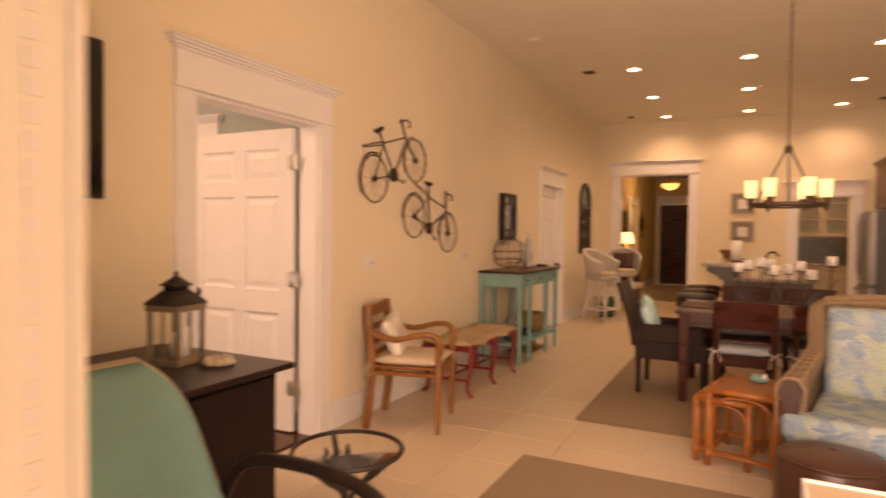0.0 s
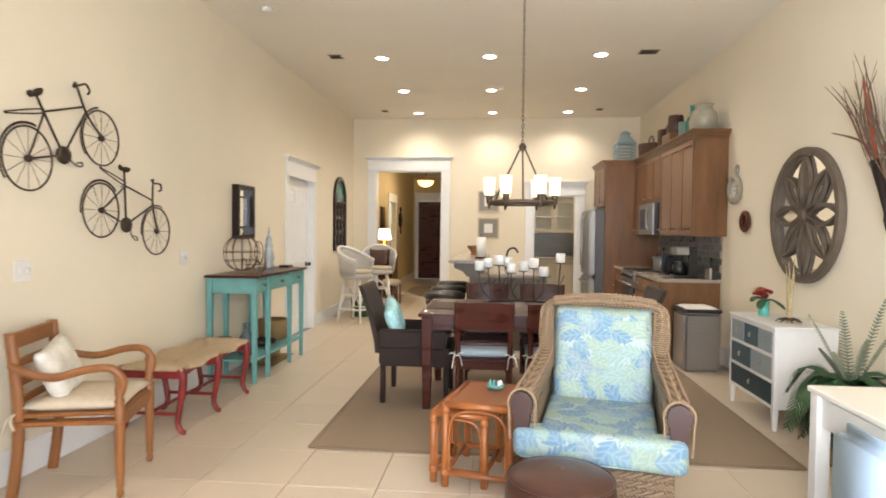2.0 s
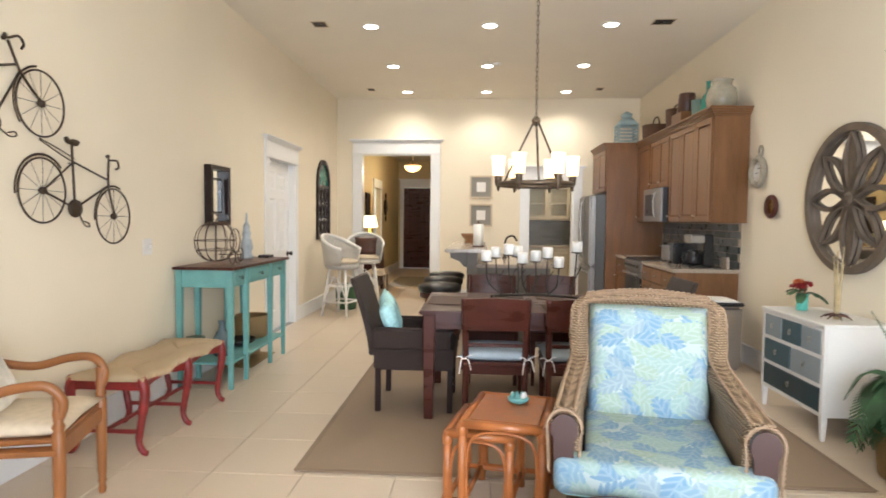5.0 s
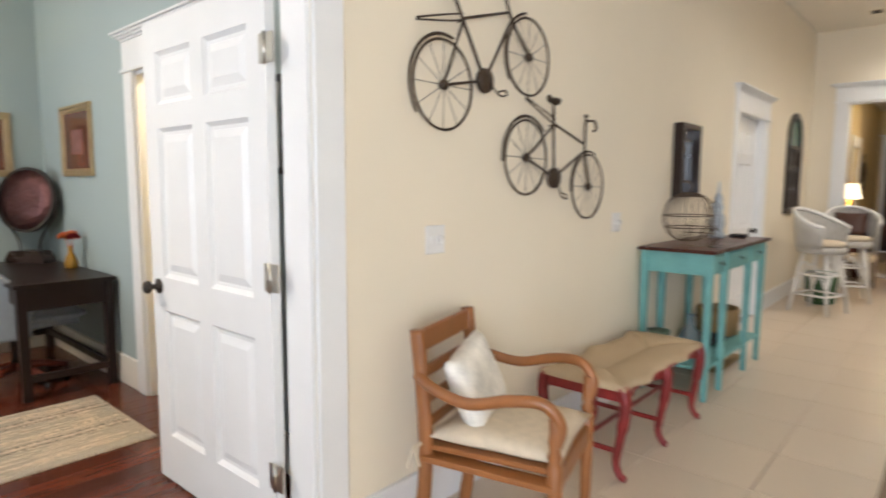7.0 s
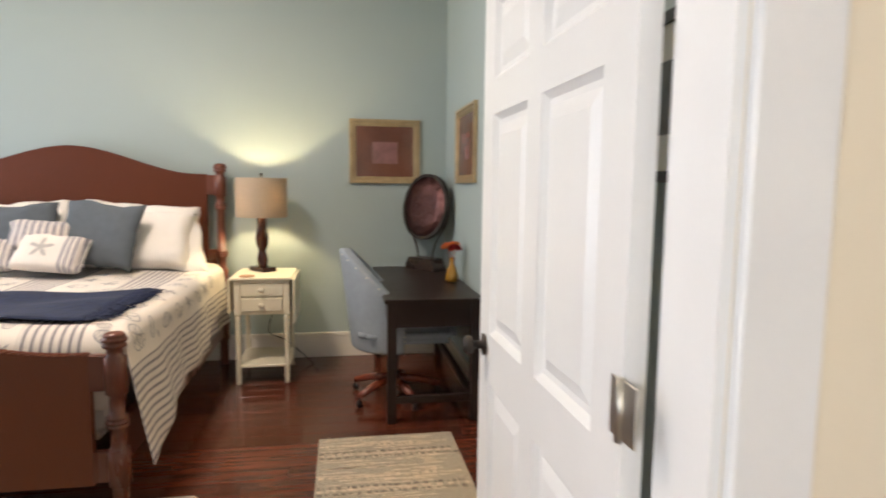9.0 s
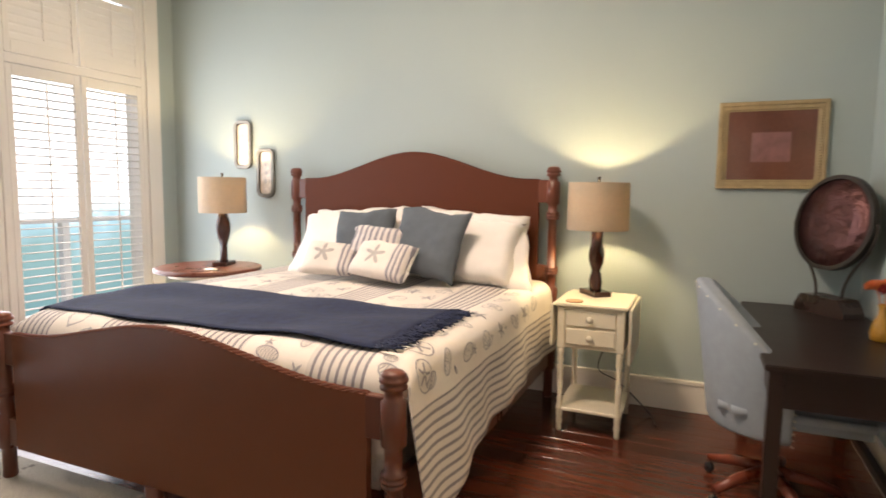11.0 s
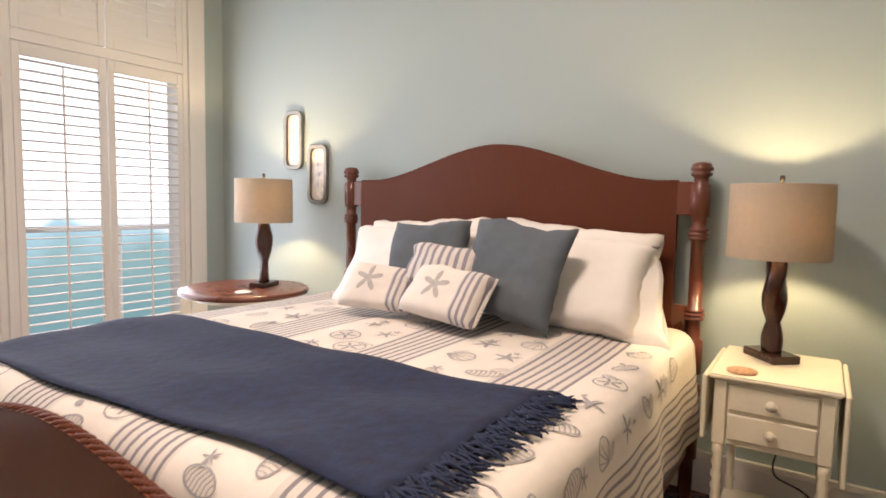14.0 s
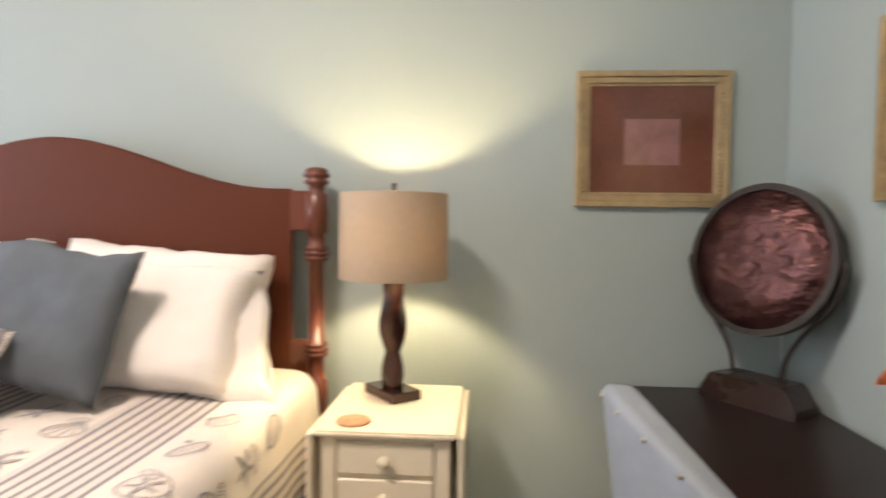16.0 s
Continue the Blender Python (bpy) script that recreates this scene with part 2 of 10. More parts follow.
def spline(pts, n=6, closed=False):
    """A smooth line through points (Catmull-Rom)."""
    p = [Vector(q) for q in pts]
    out = []
    cnt = len(p)
    rng = range(cnt if closed else cnt - 1)
    for k in rng:
        if closed:
            a, b, c, d = p[(k - 1) % cnt], p[k], p[(k + 1) % cnt], p[(k + 2) % cnt]
        else:
            a, b, c, d = p[max(k - 1, 0)], p[k], p[k + 1], p[min(k + 2, cnt - 1)]
        for j in range(n):
            t = j / n
            out.append(0.5 * (2 * b + (c - a) * t + (2 * a - 5 * b + 4 * c - d) * t * t + (3 * b - a - 3 * c + d) * t ** 3))
    if not closed:
        out.append(p[-1])
    return out


def tube(bm, pts, r, seg=8, closed=False, flat=1.0):
    """A rod along points; r is one radius or one for each point; flat squeezes it along its second axis."""
    p = [Vector(q) for q in pts]
    cnt = len(p)
    rings = []
    up = None
    for k in range(cnt):
        if closed:
            d = (p[(k + 1) % cnt] - p[k - 1]).normalized()
        else:
            d = (p[min(k + 1, cnt - 1)] - p[max(k - 1, 0)]).normalized()
        if up is None:
            up = Vector((0, 0, 1)) if abs(d.z) < 0.9 else Vector((1, 0, 0))
        side = d.cross(up)
        if side.length < 1e-6:
            side = d.orthogonal()
        side.normalize()
        up = side.cross(d).normalized()
        rad = r[min(len(r) - 1, int(k * len(r) / cnt))] if isinstance(r, (list, tuple)) else r
        rings.append([bm.verts.new(p[k] + side * (math.cos(2 * math.pi * j / seg) * rad) + up * (math.sin(2 * math.pi * j / seg) * rad * flat)) for j in range(seg)])
    pairs = list(zip(rings, rings[1:])) + ([(rings[-1], rings[0])] if closed else [])
    for a, b in pairs:
        for j in range(seg):
            f = bm.faces.new((a[j], a[(j + 1) % seg], b[(j + 1) % seg], b[j]))
            f.smooth = True
    if not closed:
        bm.faces.new(rings[0][::-1])
        bm.faces.new(rings[-1])


def slab(bm, outline, z0, z1, m=None):
    """A flat outline (x, y) given thickness from z0 to z1."""
    lo = [bm.verts.new((x, y, z0)) for x, y in outline]
    hi = [bm.verts.new((x, y, z1)) for x, y in outline]
    n = len(outline)
    bm.faces.new(lo[::-1])
    bm.faces.new(hi)
    for k in range(n):
        bm.faces.new((lo[k], lo[(k + 1) % n], hi[(k + 1) % n], hi[k]))
    if m is not None:
        bmesh.ops.transform(bm, matrix=m, verts=lo + hi)
    return lo + hi


def ring_slab(bm, outer, inner, z0, z1, m=None):
    """A flat ring between two outlines of the same count, given thickness."""
    n = len(outer)
    vs = [[bm.verts.new((x, y, z)) for x, y in o] for z in (z0, z1) for o in (outer, inner)]
    a, b, c, d = vs
    for k in range(n):
        j = (k + 1) % n
        bm.faces.new((a[j], a[k], b[k], b[j]))
        bm.faces.new((c[k], c[j], d[j], d[k]))
        bm.faces.new((a[k], a[j], c[j], c[k]))
        bm.faces.new((b[j], b[k], d[k], d[j]))
    every = a + b + c + d
    if m is not None:
        bmesh.ops.transform(bm, matrix=m, verts=every)
    return every


def circle(r, n=32, cx=0, cy=0, ry=None):
    return [(cx + r * math.cos(2 * math.pi * k / n), cy + (ry or r) * math.sin(2 * math.pi * k / n)) for k in range(n)]


def cushion(bm, w, d, h, m=None, n=10, puff=1.0, corner=0.06, p=4, fall=0.45):
    """A soft pad, thick in the middle and thin at its seam; w along x, d along y, h thick."""
    grid = {}
    for side in (1, -1):
        for i in range(n + 1):
            for j in range(n + 1):
                u, v = 2 * i / n - 1, 2 * j / n - 1
                edge = (1 - abs(u) ** p) * (1 - abs(v) ** p)
                z = side * h / 2 * (0.12 + 0.88 * edge ** fall) if abs(u) < 1 and abs(v) < 1 else 0
                pull = 1 - corner * (u * u) * (1 - abs(v))
                pull2 = 1 - corner * (v * v) * (1 - abs(u))
                key = (side, i, j) if abs(u) < 1 and abs(v) < 1 else (0, i, j)
                if key not in grid:
                    grid[key] = bm.verts.new((u * w / 2 * pull, v * d / 2 * pull2, z * puff))
    for side in (1, -1):
        for i in range(n):
            for j in range(n):
                q = [grid.get((side, a, b)) or grid.get((0, a, b)) for a, b in ((i, j), (i + 1, j), (i + 1, j + 1), (i, j + 1))]
                f = bm.faces.new(q if side > 0 else q[::-1])
                f.smooth = True
    vs = list(grid.values())
    if m is not None:
        bmesh.ops.transform(bm, matrix=m, verts=vs)
    return vs


def rope(bm, pts, r, pitch=0.03, seg=5):
    """Two strands twisted round each other along a smooth line."""
    p = [Vector(q) for q in pts]
    run, acc = [0.0], 0.0
    for a, b in zip(p, p[1:]):
        acc += (b - a).length
        run.append(acc)
    steps = max(12, int(acc / pitch * 6))
    line = []
    for k in range(steps + 1):
        d = acc * k / steps
        j = min(len(p) - 2, max(i for i in range(len(p)) if run[i] <= d + 1e-9))
        line.append(p[j].lerp(p[j + 1], (d - run[j]) / max(1e-9, run[j + 1] - run[j])))
    for ph in (0, math.pi):
        strand = []
        for k, q in enumerate(line):
            d = (line[min(k + 1, steps)] - line[max(k - 1, 0)]).normalized()
            side = d.cross(Vector((0, 0, 1)) if abs(d.z) < 0.9 else Vector((0, 1, 0))).normalized()
            up = side.cross(d)
            t = 2 * math.pi * acc * k / steps / pitch / 2 + ph
            strand.append(q + (side * math.cos(t) + up * math.sin(t)) * r * 0.5)
        tube(bm, strand, r * 0.62, seg)


def part(name, bm, material, parent=None, label=""):
    """Links a bmesh as one mesh object under a thing or a part."""
    me = bpy.data.meshes.new(name)
    bm.to_mesh(me)
    bm.free()
    me.materials.append(material)
    ob = new(name, me)
    if parent is not None:
        ob.parent = parent
    if label:
        ob["label"] = label
    return ob


def thing(name, m, label, category, group="", kind=""):
    ob = new(name)
    ob.empty_display_size = 0.1
    ob.matrix_basis = m
    return tagged(ob, label, category, group, kind)


def solid(name, bm, material, label, category, group="", kind="", m=None):
    ob = part(name, bm, material)
    if m is not None:
        ob.matrix_basis = m
    return tagged(ob, label, category, group, kind)


def B():
    return bmesh.new()


# ---- structure ----
LX, LY0, LY1, LH = 5.05, -2.75, 8.22, 3.40      # living room
BX, BY0, BY1 = -4.18, -4.80, 0.445              # bedroom
WT = 0.14                                       # wall between the two rooms
HX0, HX1, HY1 = 0.16, 1.95, 14.8                # hall behind the far wall
D1A, D1B, D1H = -0.895, 0.095, 2.085            # bedroom door's opening
D2A, D2B = 4.90, 5.86                           # second door


def struct(name, bm, material, label, category, parent=None):
    ob = part(name, bm, material, parent)
    return tagged(ob, label, category, "", "structure") if parent is None else ob


def wall_run(bm, axis, at, thick, a0, a1, z0, z1, holes):
    """A wall along x or y with rectangular holes (a, b, bottom, top)."""
    def put(p, q, lo, hi):
        if q - p > 1e-4 and hi - lo > 1e-4:
            if axis == 'y':
                span(bm, at, at + thick, p, q, lo, hi)
            else:
                span(bm, p, q, at, at + thick, lo, hi)
    cur = a0
    for a, b, lo, hi in sorted(holes):
        put(cur, a, z0, z1)
        put(a, b, z0, lo)
        put(a, b, hi, z1)
        cur = b
    put(cur, a1, z0, z1)


# the wall between living room and bedroom has a cream face and a blue face, each half its thickness
bm = B(); wall_run(bm, 'y', -WT / 2, WT / 2, LY0, LY1, 0, LH, [(D1A, D1B, 0, D1H), (D2A, D2B, 0, D1H)])
struct("wall_west", bm, WALL, "cream painted living room wall with two doorways", "wall")
bm = B(); wall_run(bm, 'y', -WT, WT / 2, BY0 - 0.2, BY1 + 0.12, 0, LH, [(D1A, D1B, 0, D1H)])
struct("wall_bedroom_east", bm, BLUE, "sea blue painted bedroom wall with a doorway", "wall")
bm = B(); wall_run(bm, 'x', LY1, 0.15, -WT, LX + 0.15, 0, LH, [(0.42, 1.615, 0, 2.47), (3.25, 3.99, 0, 2.04)])
struct("wall_north", bm, WALL, "cream painted far wall with two cased openings", "wall")
bm = B(); wall_run(bm, 'y', LX, 0.15, LY0, LY1, 0, LH, [])
struct("wall_east", bm, WALL, "cream painted wall along the kitchen and living room", "wall")
bm = B(); wall_run(bm, 'x', LY0 - 0.15, 0.15, -WT, LX + 0.15, 0, LH, [(2.07, 3.9, 0, 2.4)])
struct("wall_south", bm, WALL, "cream painted wall around the open porch doors", "wall")
bm = B(); span(bm, -WT, LX + 0.15, LY0 - 0.15, LY1 + 0.15, LH, LH + 0.1)
struct("ceiling_1", bm, CEIL, "warm white painted living room ceiling", "ceiling")
bm = B(); span(bm, 0, LX, LY0 - 0.15, LY1 + 0.15, -0.1, -0.008)
living_floor = struct("floor_1", bm, GROUT, "beige stone tile floor with pale grout", "floor")
# bedroom
bm = B(); wall_run(bm, 'y', BX - 0.15, 0.15, BY0 - 0.2, BY1 + 0.15, 0, LH, [])
struct("wall_bedroom_west", bm, BLUE, "sea blue painted wall behind the bed", "wall")
bm = B(); wall_run(bm, 'x', BY1, 0.12, BX, -WT, 0, LH, [(-2.27, -1.42, 0, 2.06)])
struct("wall_bedroom_north", bm, BLUE, "sea blue painted wall beside the desk with a closet doorway", "wall")
WIN = [(-3.84, -2.76), (-2.66, -1.58)]
bm = B(); wall_run(bm, 'x', BY0 - 0.2, 0.2, BX, -WT, 0, LH, [(WIN[0][0] - 0.04, WIN[1][1] + 0.04, 0.2, 2.98)])
struct("wall_bedroom_south", bm, BLUE, "sea blue painted wall around the shuttered windows", "wall")
bm = B(); span(bm, BX - 0.15, -WT, BY0 - 0.2, BY1 + 0.12, LH, LH + 0.1)
struct("ceiling_2", bm, CEIL, "white painted bedroom ceiling", "ceiling")
bm = B(); span(bm, BX, 0, BY0 - 0.2, BY1, -0.1, -0.006)
bed_floor = struct("floor_2", bm, DARK, "glossy dark cherry plank floor", "floor")
# hall
HWALL = mat("golden_hall_paint", (0.66, 0.54, 0.31), 0.75, var=0.03, scale=1.2, bump=0.08, bscale=180)
bm = B(); wall_run(bm, 'y', HX0 - 0.1, 0.1, LY1 + 0.15, HY1, 0, 3.0, [(10.9, 11.75, 0, 2.06)])
wall_run(bm, 'y', HX1, 0.1, LY1 + 0.15, HY1, 0, 3.0, [])
wall_run(bm, 'x', HY1, 0.1, HX0 - 0.1, HX1 + 0.1, 0, 3.0, [(0.30, 1.30, 0, 2.26)])
struct("wall_hall", bm, HWALL, "golden yellow painted hall walls", "wall")
bm = B(); span(bm, HX0 - 0.1, HX1 + 0.1, LY1 + 0.15, HY1 + 0.1, 3.0, 3.1)
struct("ceiling_3", bm, CEIL, "warm white hall ceiling", "ceiling")
bm = B(); span(bm, HX0 - 0.1, HX1 + 0.1, LY1 + 0.15, HY1 + 0.3, -0.1, -0.008)
hall_floor = struct("floor_3", bm, GROUT, "beige stone tile hall floor", "floor")
bm = B(); span(bm, HX0 - 0.5, HX0 - 0.45, 10.7, 11.95, 0, 2.3)
struct("wall_side_room", bm, HWALL, "golden painted wall beyond the hall side door", "wall")
# pantry behind the kitchen opening
bm = B()
span(bm, 2.6, 2.7, LY1 + 0.15, 10.2, 0, 2.8); span(bm, 4.7, 4.8, LY1 + 0.15, 10.2, 0, 2.8); span(bm, 2.7, 4.7, 10.1, 10.2, 0, 2.8)
struct("wall_pantry", bm, WALL, "cream painted pantry walls", "wall")
bm = B(); span(bm, 2.6, 4.8, LY1 + 0.15, 10.2, 2.8, 2.9)
struct("ceiling_4", bm, CEIL, "warm white pantry ceiling", "ceiling")
bm = B(); span(bm, 2.6, 4.8, LY1 + 0.15, 10.2, -0.1, -0.004)
struct("floor_4", bm, TILE, "beige tile pantry floor", "floor")
# closet behind the bedroom's north wall
bm = B(); span(bm, -2.6, -0.9, 1.3, 1.4, 0, 2.6); span(bm, -2.6, -2.5, BY1 + 0.12, 1.3, 0, 2.6); span(bm, -0.9, -0.8, BY1 + 0.12, 1.4, 0, 2.6)
struct("wall_closet", bm, HWALL, "golden painted closet walls", "wall")
bm = B(); span(bm, -2.6, -0.8, BY1 + 0.12, 1.4, 2.6, 2.7)
struct("ceiling_5", bm, CEIL, "warm white closet ceiling", "ceiling")
bm = B(); span(bm, -2.6, -0.8, BY1, 1.4, -0.1, -0.004)
struct("floor_5", bm, PLANK, "dark cherry closet floor", "floor")
# ground outside
GROUND = mat("pale_sand_ground", (0.30, 0.27, 0.2), 0.95, scale=0.4)
bm = B(); span(bm, -400, 400, -800, 400, -8.05, -8.0)
struct("ground", bm, GROUND, "pale sandy ground outside", "ground")
bm = B(); span(bm, -0.2, 5.4, -6.2, LY0 - 0.15, -0.12, -0.02)
struct("pavement_porch", bm, GROUT, "pale porch floor outside the doors", "porch")
bm = B(); span(bm, -0.2, 5.4, -6.2, LY0 - 0.15, 2.7, 2.8)
struct("ceiling_porch", bm, TRIM, "white painted porch ceiling", "ceiling")


def base_run(bm, axis, at, a0, a1, side, h=0.19):
    """Baseboard with a small cap; side +1 or -1 is the way it stands out."""
    for lo, hi, out in ((0, h - 0.03, 0.016), (h - 0.03, h, 0.022)):
        if axis == 'y':
            span(bm, at, at + side * out, a0, a1, lo, hi, 0.003)
        else:
            span(bm, a0, a1, at, at + side * out, lo, hi, 0.003)


bm = B()
for a, b in ((LY0, D1A - 0.14), (D1B + 0.14, D2A - 0.14), (D2B + 0.14, LY1)):
    base_run(bm, 'y', 0, a, b, 1)
base_run(bm, 'x', LY1, 0.03, 0.27, -1); base_run(bm, 'x', LY1, 1.77, 3.1, -1)
base_run(bm, 'y', LX, LY0, 4.3, -1)
base_run(bm, 'x', LY0, 0.03, 1.95, 1); base_run(bm, 'x', LY0, 4.04, LX - 0.03, 1)
struct("baseboard_1", bm, TRIM, "tall white living room baseboard", "baseboard")
bm = B()
base_run(bm, 'y', BX, BY0 + 0.03, BY1 - 0.025, 1, 0.205); base_run(bm, 'x', BY1, BX, -2.39, -1, 0.205); base_run(bm, 'x', BY1, -1.30, -WT, -1, 0.205)
base_run(bm, 'y', -WT, BY0 + 0.03, D1A - 0.14, -1, 0.205)
base_run(bm, 'x', BY0, BX + 0.03, -WT - 0.03, 1, 0.17)
struct("baseboard_2", bm, CREAMTRIM, "tall cream bedroom baseboard", "baseboard")
bm = B()
base_run(bm, 'y', HX0, LY1 + 0.3, 10.78, 1); base_run(bm, 'y', HX0, 11.87, HY1, 1); base_run(bm, 'y', HX1, LY1 + 0.3, HY1, -1)
struct("baseboard_3", bm, TRIM, "white hall baseboard", "baseboard")


def casing(name, axis, at, side, a, b, h, label, w=0.125, depth=0.14, material=TRIM, cap=True):
    """Door trim on one face of a wall: two boards, a frieze and a crown."""
    top = thing(name, pose(0, 0, 0), label, "door trim", kind="structure")

    def put(n, p, q, out, lo, hi, bev=0.004):
        bm = B()
        if axis == 'y':
            span(bm, at, at + side * out, p, q, lo, hi, bev)
        else:
            span(bm, p, q, at, at + side * out, lo, hi, bev)
        part(n, bm, material, top)
    put("side_board", a - w, a, 0.022, 0, h)
    put("side_board", b, b + w, 0.022, 0, h)
    put("bead", a - w - 0.012, b + w + 0.012, 0.034, h, h + 0.022)
    put("frieze", a - w, b + w, 0.024, h + 0.022, h + 0.19)
    if cap:
        for k in range(4):
            put("crown", a - w - 0.006 - 0.016 * k, b + w + 0.006 + 0.016 * k, 0.03 + 0.014 * k, h + 0.19 + 0.014 * k, h + 0.204 + 0.014 * k, 0.002)
    return top


def lining(name, axis, at0, at1, a, b, h, label, material=TRIM, t=0.018):
    """The boards that line an opening right through the wall."""
    bm = B()
    for p, q, lo, hi in ((a, a + t, 0, h - t), (b - t, b, 0, h - t), (a, b, h - t, h)):
        if axis == 'y':
            span(bm, at0, at1, p, q, lo, hi)
        else:
            span(bm, p, q, at0, at1, lo, hi)
    return struct(name, bm, material, label, "door jamb")


casing("trim_door_1", 'y', 0, 1, D1A, D1B, D1H, "white door trim with a crown around the bedroom door")
casing("trim_door_1_bedroom", 'y', -WT, -1, D1A, D1B, D1H, "white door trim on the bedroom side")
lining("jamb_1", 'y', -WT, 0, D1A, D1B, D1H, "white painted bedroom door jamb")
casing("trim_door_2", 'y', 0, 1, D2A, D2B, D1H - 0.02, "white door trim with a crown around a shut door")
lining("jamb_2", 'y', -WT, 0, D2A, D2B, D1H, "white painted door jamb")
casing("trim_hall", 'x', LY1, -1, 0.42, 1.615, 2.47, "tall white cased opening to the hall", w=0.15)
lining("jamb_3", 'x', LY1, LY1 + 0.15, 0.42, 1.615, 2.47, "white painted hall opening jamb")
casing("trim_pantry", 'x', LY1, -1, 3.25, 3.99, 2.04, "white cased opening to the pantry", w=0.145)
lining("jamb_4", 'x', LY1, LY1 + 0.15, 3.25, 3.99, 2.04, "white painted pantry opening jamb")
casing("trim_closet", 'x', BY1, -1, -2.27, -1.42, 2.06, "white door trim around the closet doorway")
lining("jamb_5", 'x', BY1, BY1 + 0.12, -2.27, -1.42, 2.06, "white painted closet jamb")
jp = thing("jamb_porch", pose(0, 0, 0), "cream painted porch door jamb with a weather strip", "door jamb", kind="structure")
for p, q, lo, hi in ((2.07, 2.10, 0, 2.37), (3.87, 3.90, 0, 2.37), (2.07, 3.90, 2.37, 2.40)):
    bm = B(); span(bm, p, q, LY0 - 0.15, LY0, lo, hi, 0.003); part("jamb_board", bm, CREAMTRIM, jp)
bm = B()
for k in range(120):
    span(bm, 2.10, 2.1015, LY0 - 0.045, LY0 - 0.036, 0.02 + k * 0.0195, 0.034 + k * 0.0195)
tagged(part("weather_strip", bm, WHITE, jp, "toothed white weather strip"), kind="stuff")
bm = B(); span(bm, 2.10, 2.103, LY0 - 0.015, LY0 - 0.010, 0.0, 2.37); part("seal", bm, WHITE, jp)


def panel_door(name, m, w, h, material, label, hinge_mat=NICKEL, knob=True, t=0.04, flip=1):
    """A six-panel door. Its hinge edge is at x=0, it runs to x=w; its faces are at y=-t/2 and t/2."""
    top = thing(name, m, label, "door", kind="structure")
    st, mid = 0.115, 0.10
    pw = (w - 2 * st - mid) / 2
    cols = [(st, st + pw), (st + pw + mid, w - st)]
    rows = [(0.22, 0.80), (0.95, 1.60), (1.70, h - 0.13)]
    bm = B()
    xs = [(0, st), (st + pw, st + pw + mid), (w - st, w)]
    for a, b in xs:
        span(bm, a, b, -t / 2, t / 2, 0, h)
    zr = [(0, rows[0][0]), (rows[0][1], rows[1][0]), (rows[1][1], rows[2][0]), (rows[2][1], h)]
    for c0, c1 in cols:
        for a, b in zr:
            span(bm, c0, c1, -t / 2, t / 2, a, b)
    part("door_frame", bm, material, top)
    for c0, c1 in cols:
        for a, b in rows:
            # sloped sticking, a sunk moat, then the bevelled raised field
            bm = B()
            for s in (-1, 1):
                loops = []
                for ins, y in ((0, t / 2 - 0.001), (0.016, 0.005), (0.030, 0.004), (0.062, 0.0145)):
                    loops.append([bm.verts.new((x, s * y, z)) for x, z in ((c0 + ins, a + ins), (c1 - ins, a + ins), (c1 - ins, b - ins), (c0 + ins, b - ins))])
                for p, q in zip(loops, loops[1:]):
                    for k in range(4):
                        bm.faces.new((p[k], p[(k + 1) % 4], q[(k + 1) % 4], q[k]))
                bm.faces.new(loops[-1])
            bmesh.ops.recalc_face_normals(bm, faces=bm.faces)
            part("panel", bm, material, top)
    if knob:
        for s in (-1, 1):
            bm = B()
            lathe(bm, [(0.034, 0), (0.034, 0.006), (0.014, 0.012), (0.011, 0.035), (0.026, 0.042), (0.030, 0.055), (0.022, 0.066), (0.0, 0.069)], 20,
                  Matrix.Translation((w - 0.065, s * t / 2, 0.905)) @ Euler((radians(90 if s < 0 else -90), 0, 0)).to_matrix().to_4x4())
            part("knob", bm, IRON, top, "dark bronze door knob")
    return top


door1 = panel_door("door_1", pose(-WT - 0.034, D1B - 0.037, 0.012, 0, 0, 180.5), 0.955, 2.05, TRIM, "white six-panel bedroom door standing wide open")
for z in (0.30, 1.035, 1.82):
    bm = B()
    span(bm, -0.045, -0.002, 0.016, 0.0225, z - 0.05, z + 0.05, 0.002)
    span(bm, 0.002, 0.036, 0.0202, 0.0232, z - 0.05, z + 0.05, 0.001)
    lathe(bm, [(0.007, z - 0.054), (0.007, z + 0.054)], 10, pose(0, 0.024, 0))
    part("hinge", bm, NICKEL, door1, "satin nickel butt hinge")
panel_door("door_2", pose(-0.085, D2A + 0.02, 0.01, 0, 0, 90), 0.92, 2.05, TRIM, "shut white six-panel door")
panel_door("door_3", pose(0.31, HY1 + 0.05, 0.01), 0.98, 2.24, MAHOG, "dark mahogany panelled entrance door")


# ---- bedroom: bed ----
BC, BW = -2.35, 2.07          # bed's centre line and distance between its posts
HXB, FXB = -4.07, -1.847      # head and foot post lines
WICKER = wave_mat("reeded_brown_wicker", (0.215, 0.063, 0.025), (0.080, 0.022, 0.009), 42, 'Y', 0.35, 0.25, 0.6, (0.05, 0.55), gap=0.004)
WICKERFLAT = wave_mat("fine_brown_wicker", (0.118, 0.030, 0.011), (0.070, 0.017, 0.006), 44, 'Y', 0.55, 0.4, 0.25, (0.1, 0.6), gap=0.002)

WICKERFLAT.node_tree.nodes["Principled BSDF"].inputs["Specular IOR Level"].default_value = 0.22
WICKER.node_tree.nodes["Principled BSDF"].inputs["Specular IOR Level"].default_value = 0.3
bed = thing("bed", pose(0, 0, 0), "king bed with cherry posts and arched brown wicker panels", "bed")


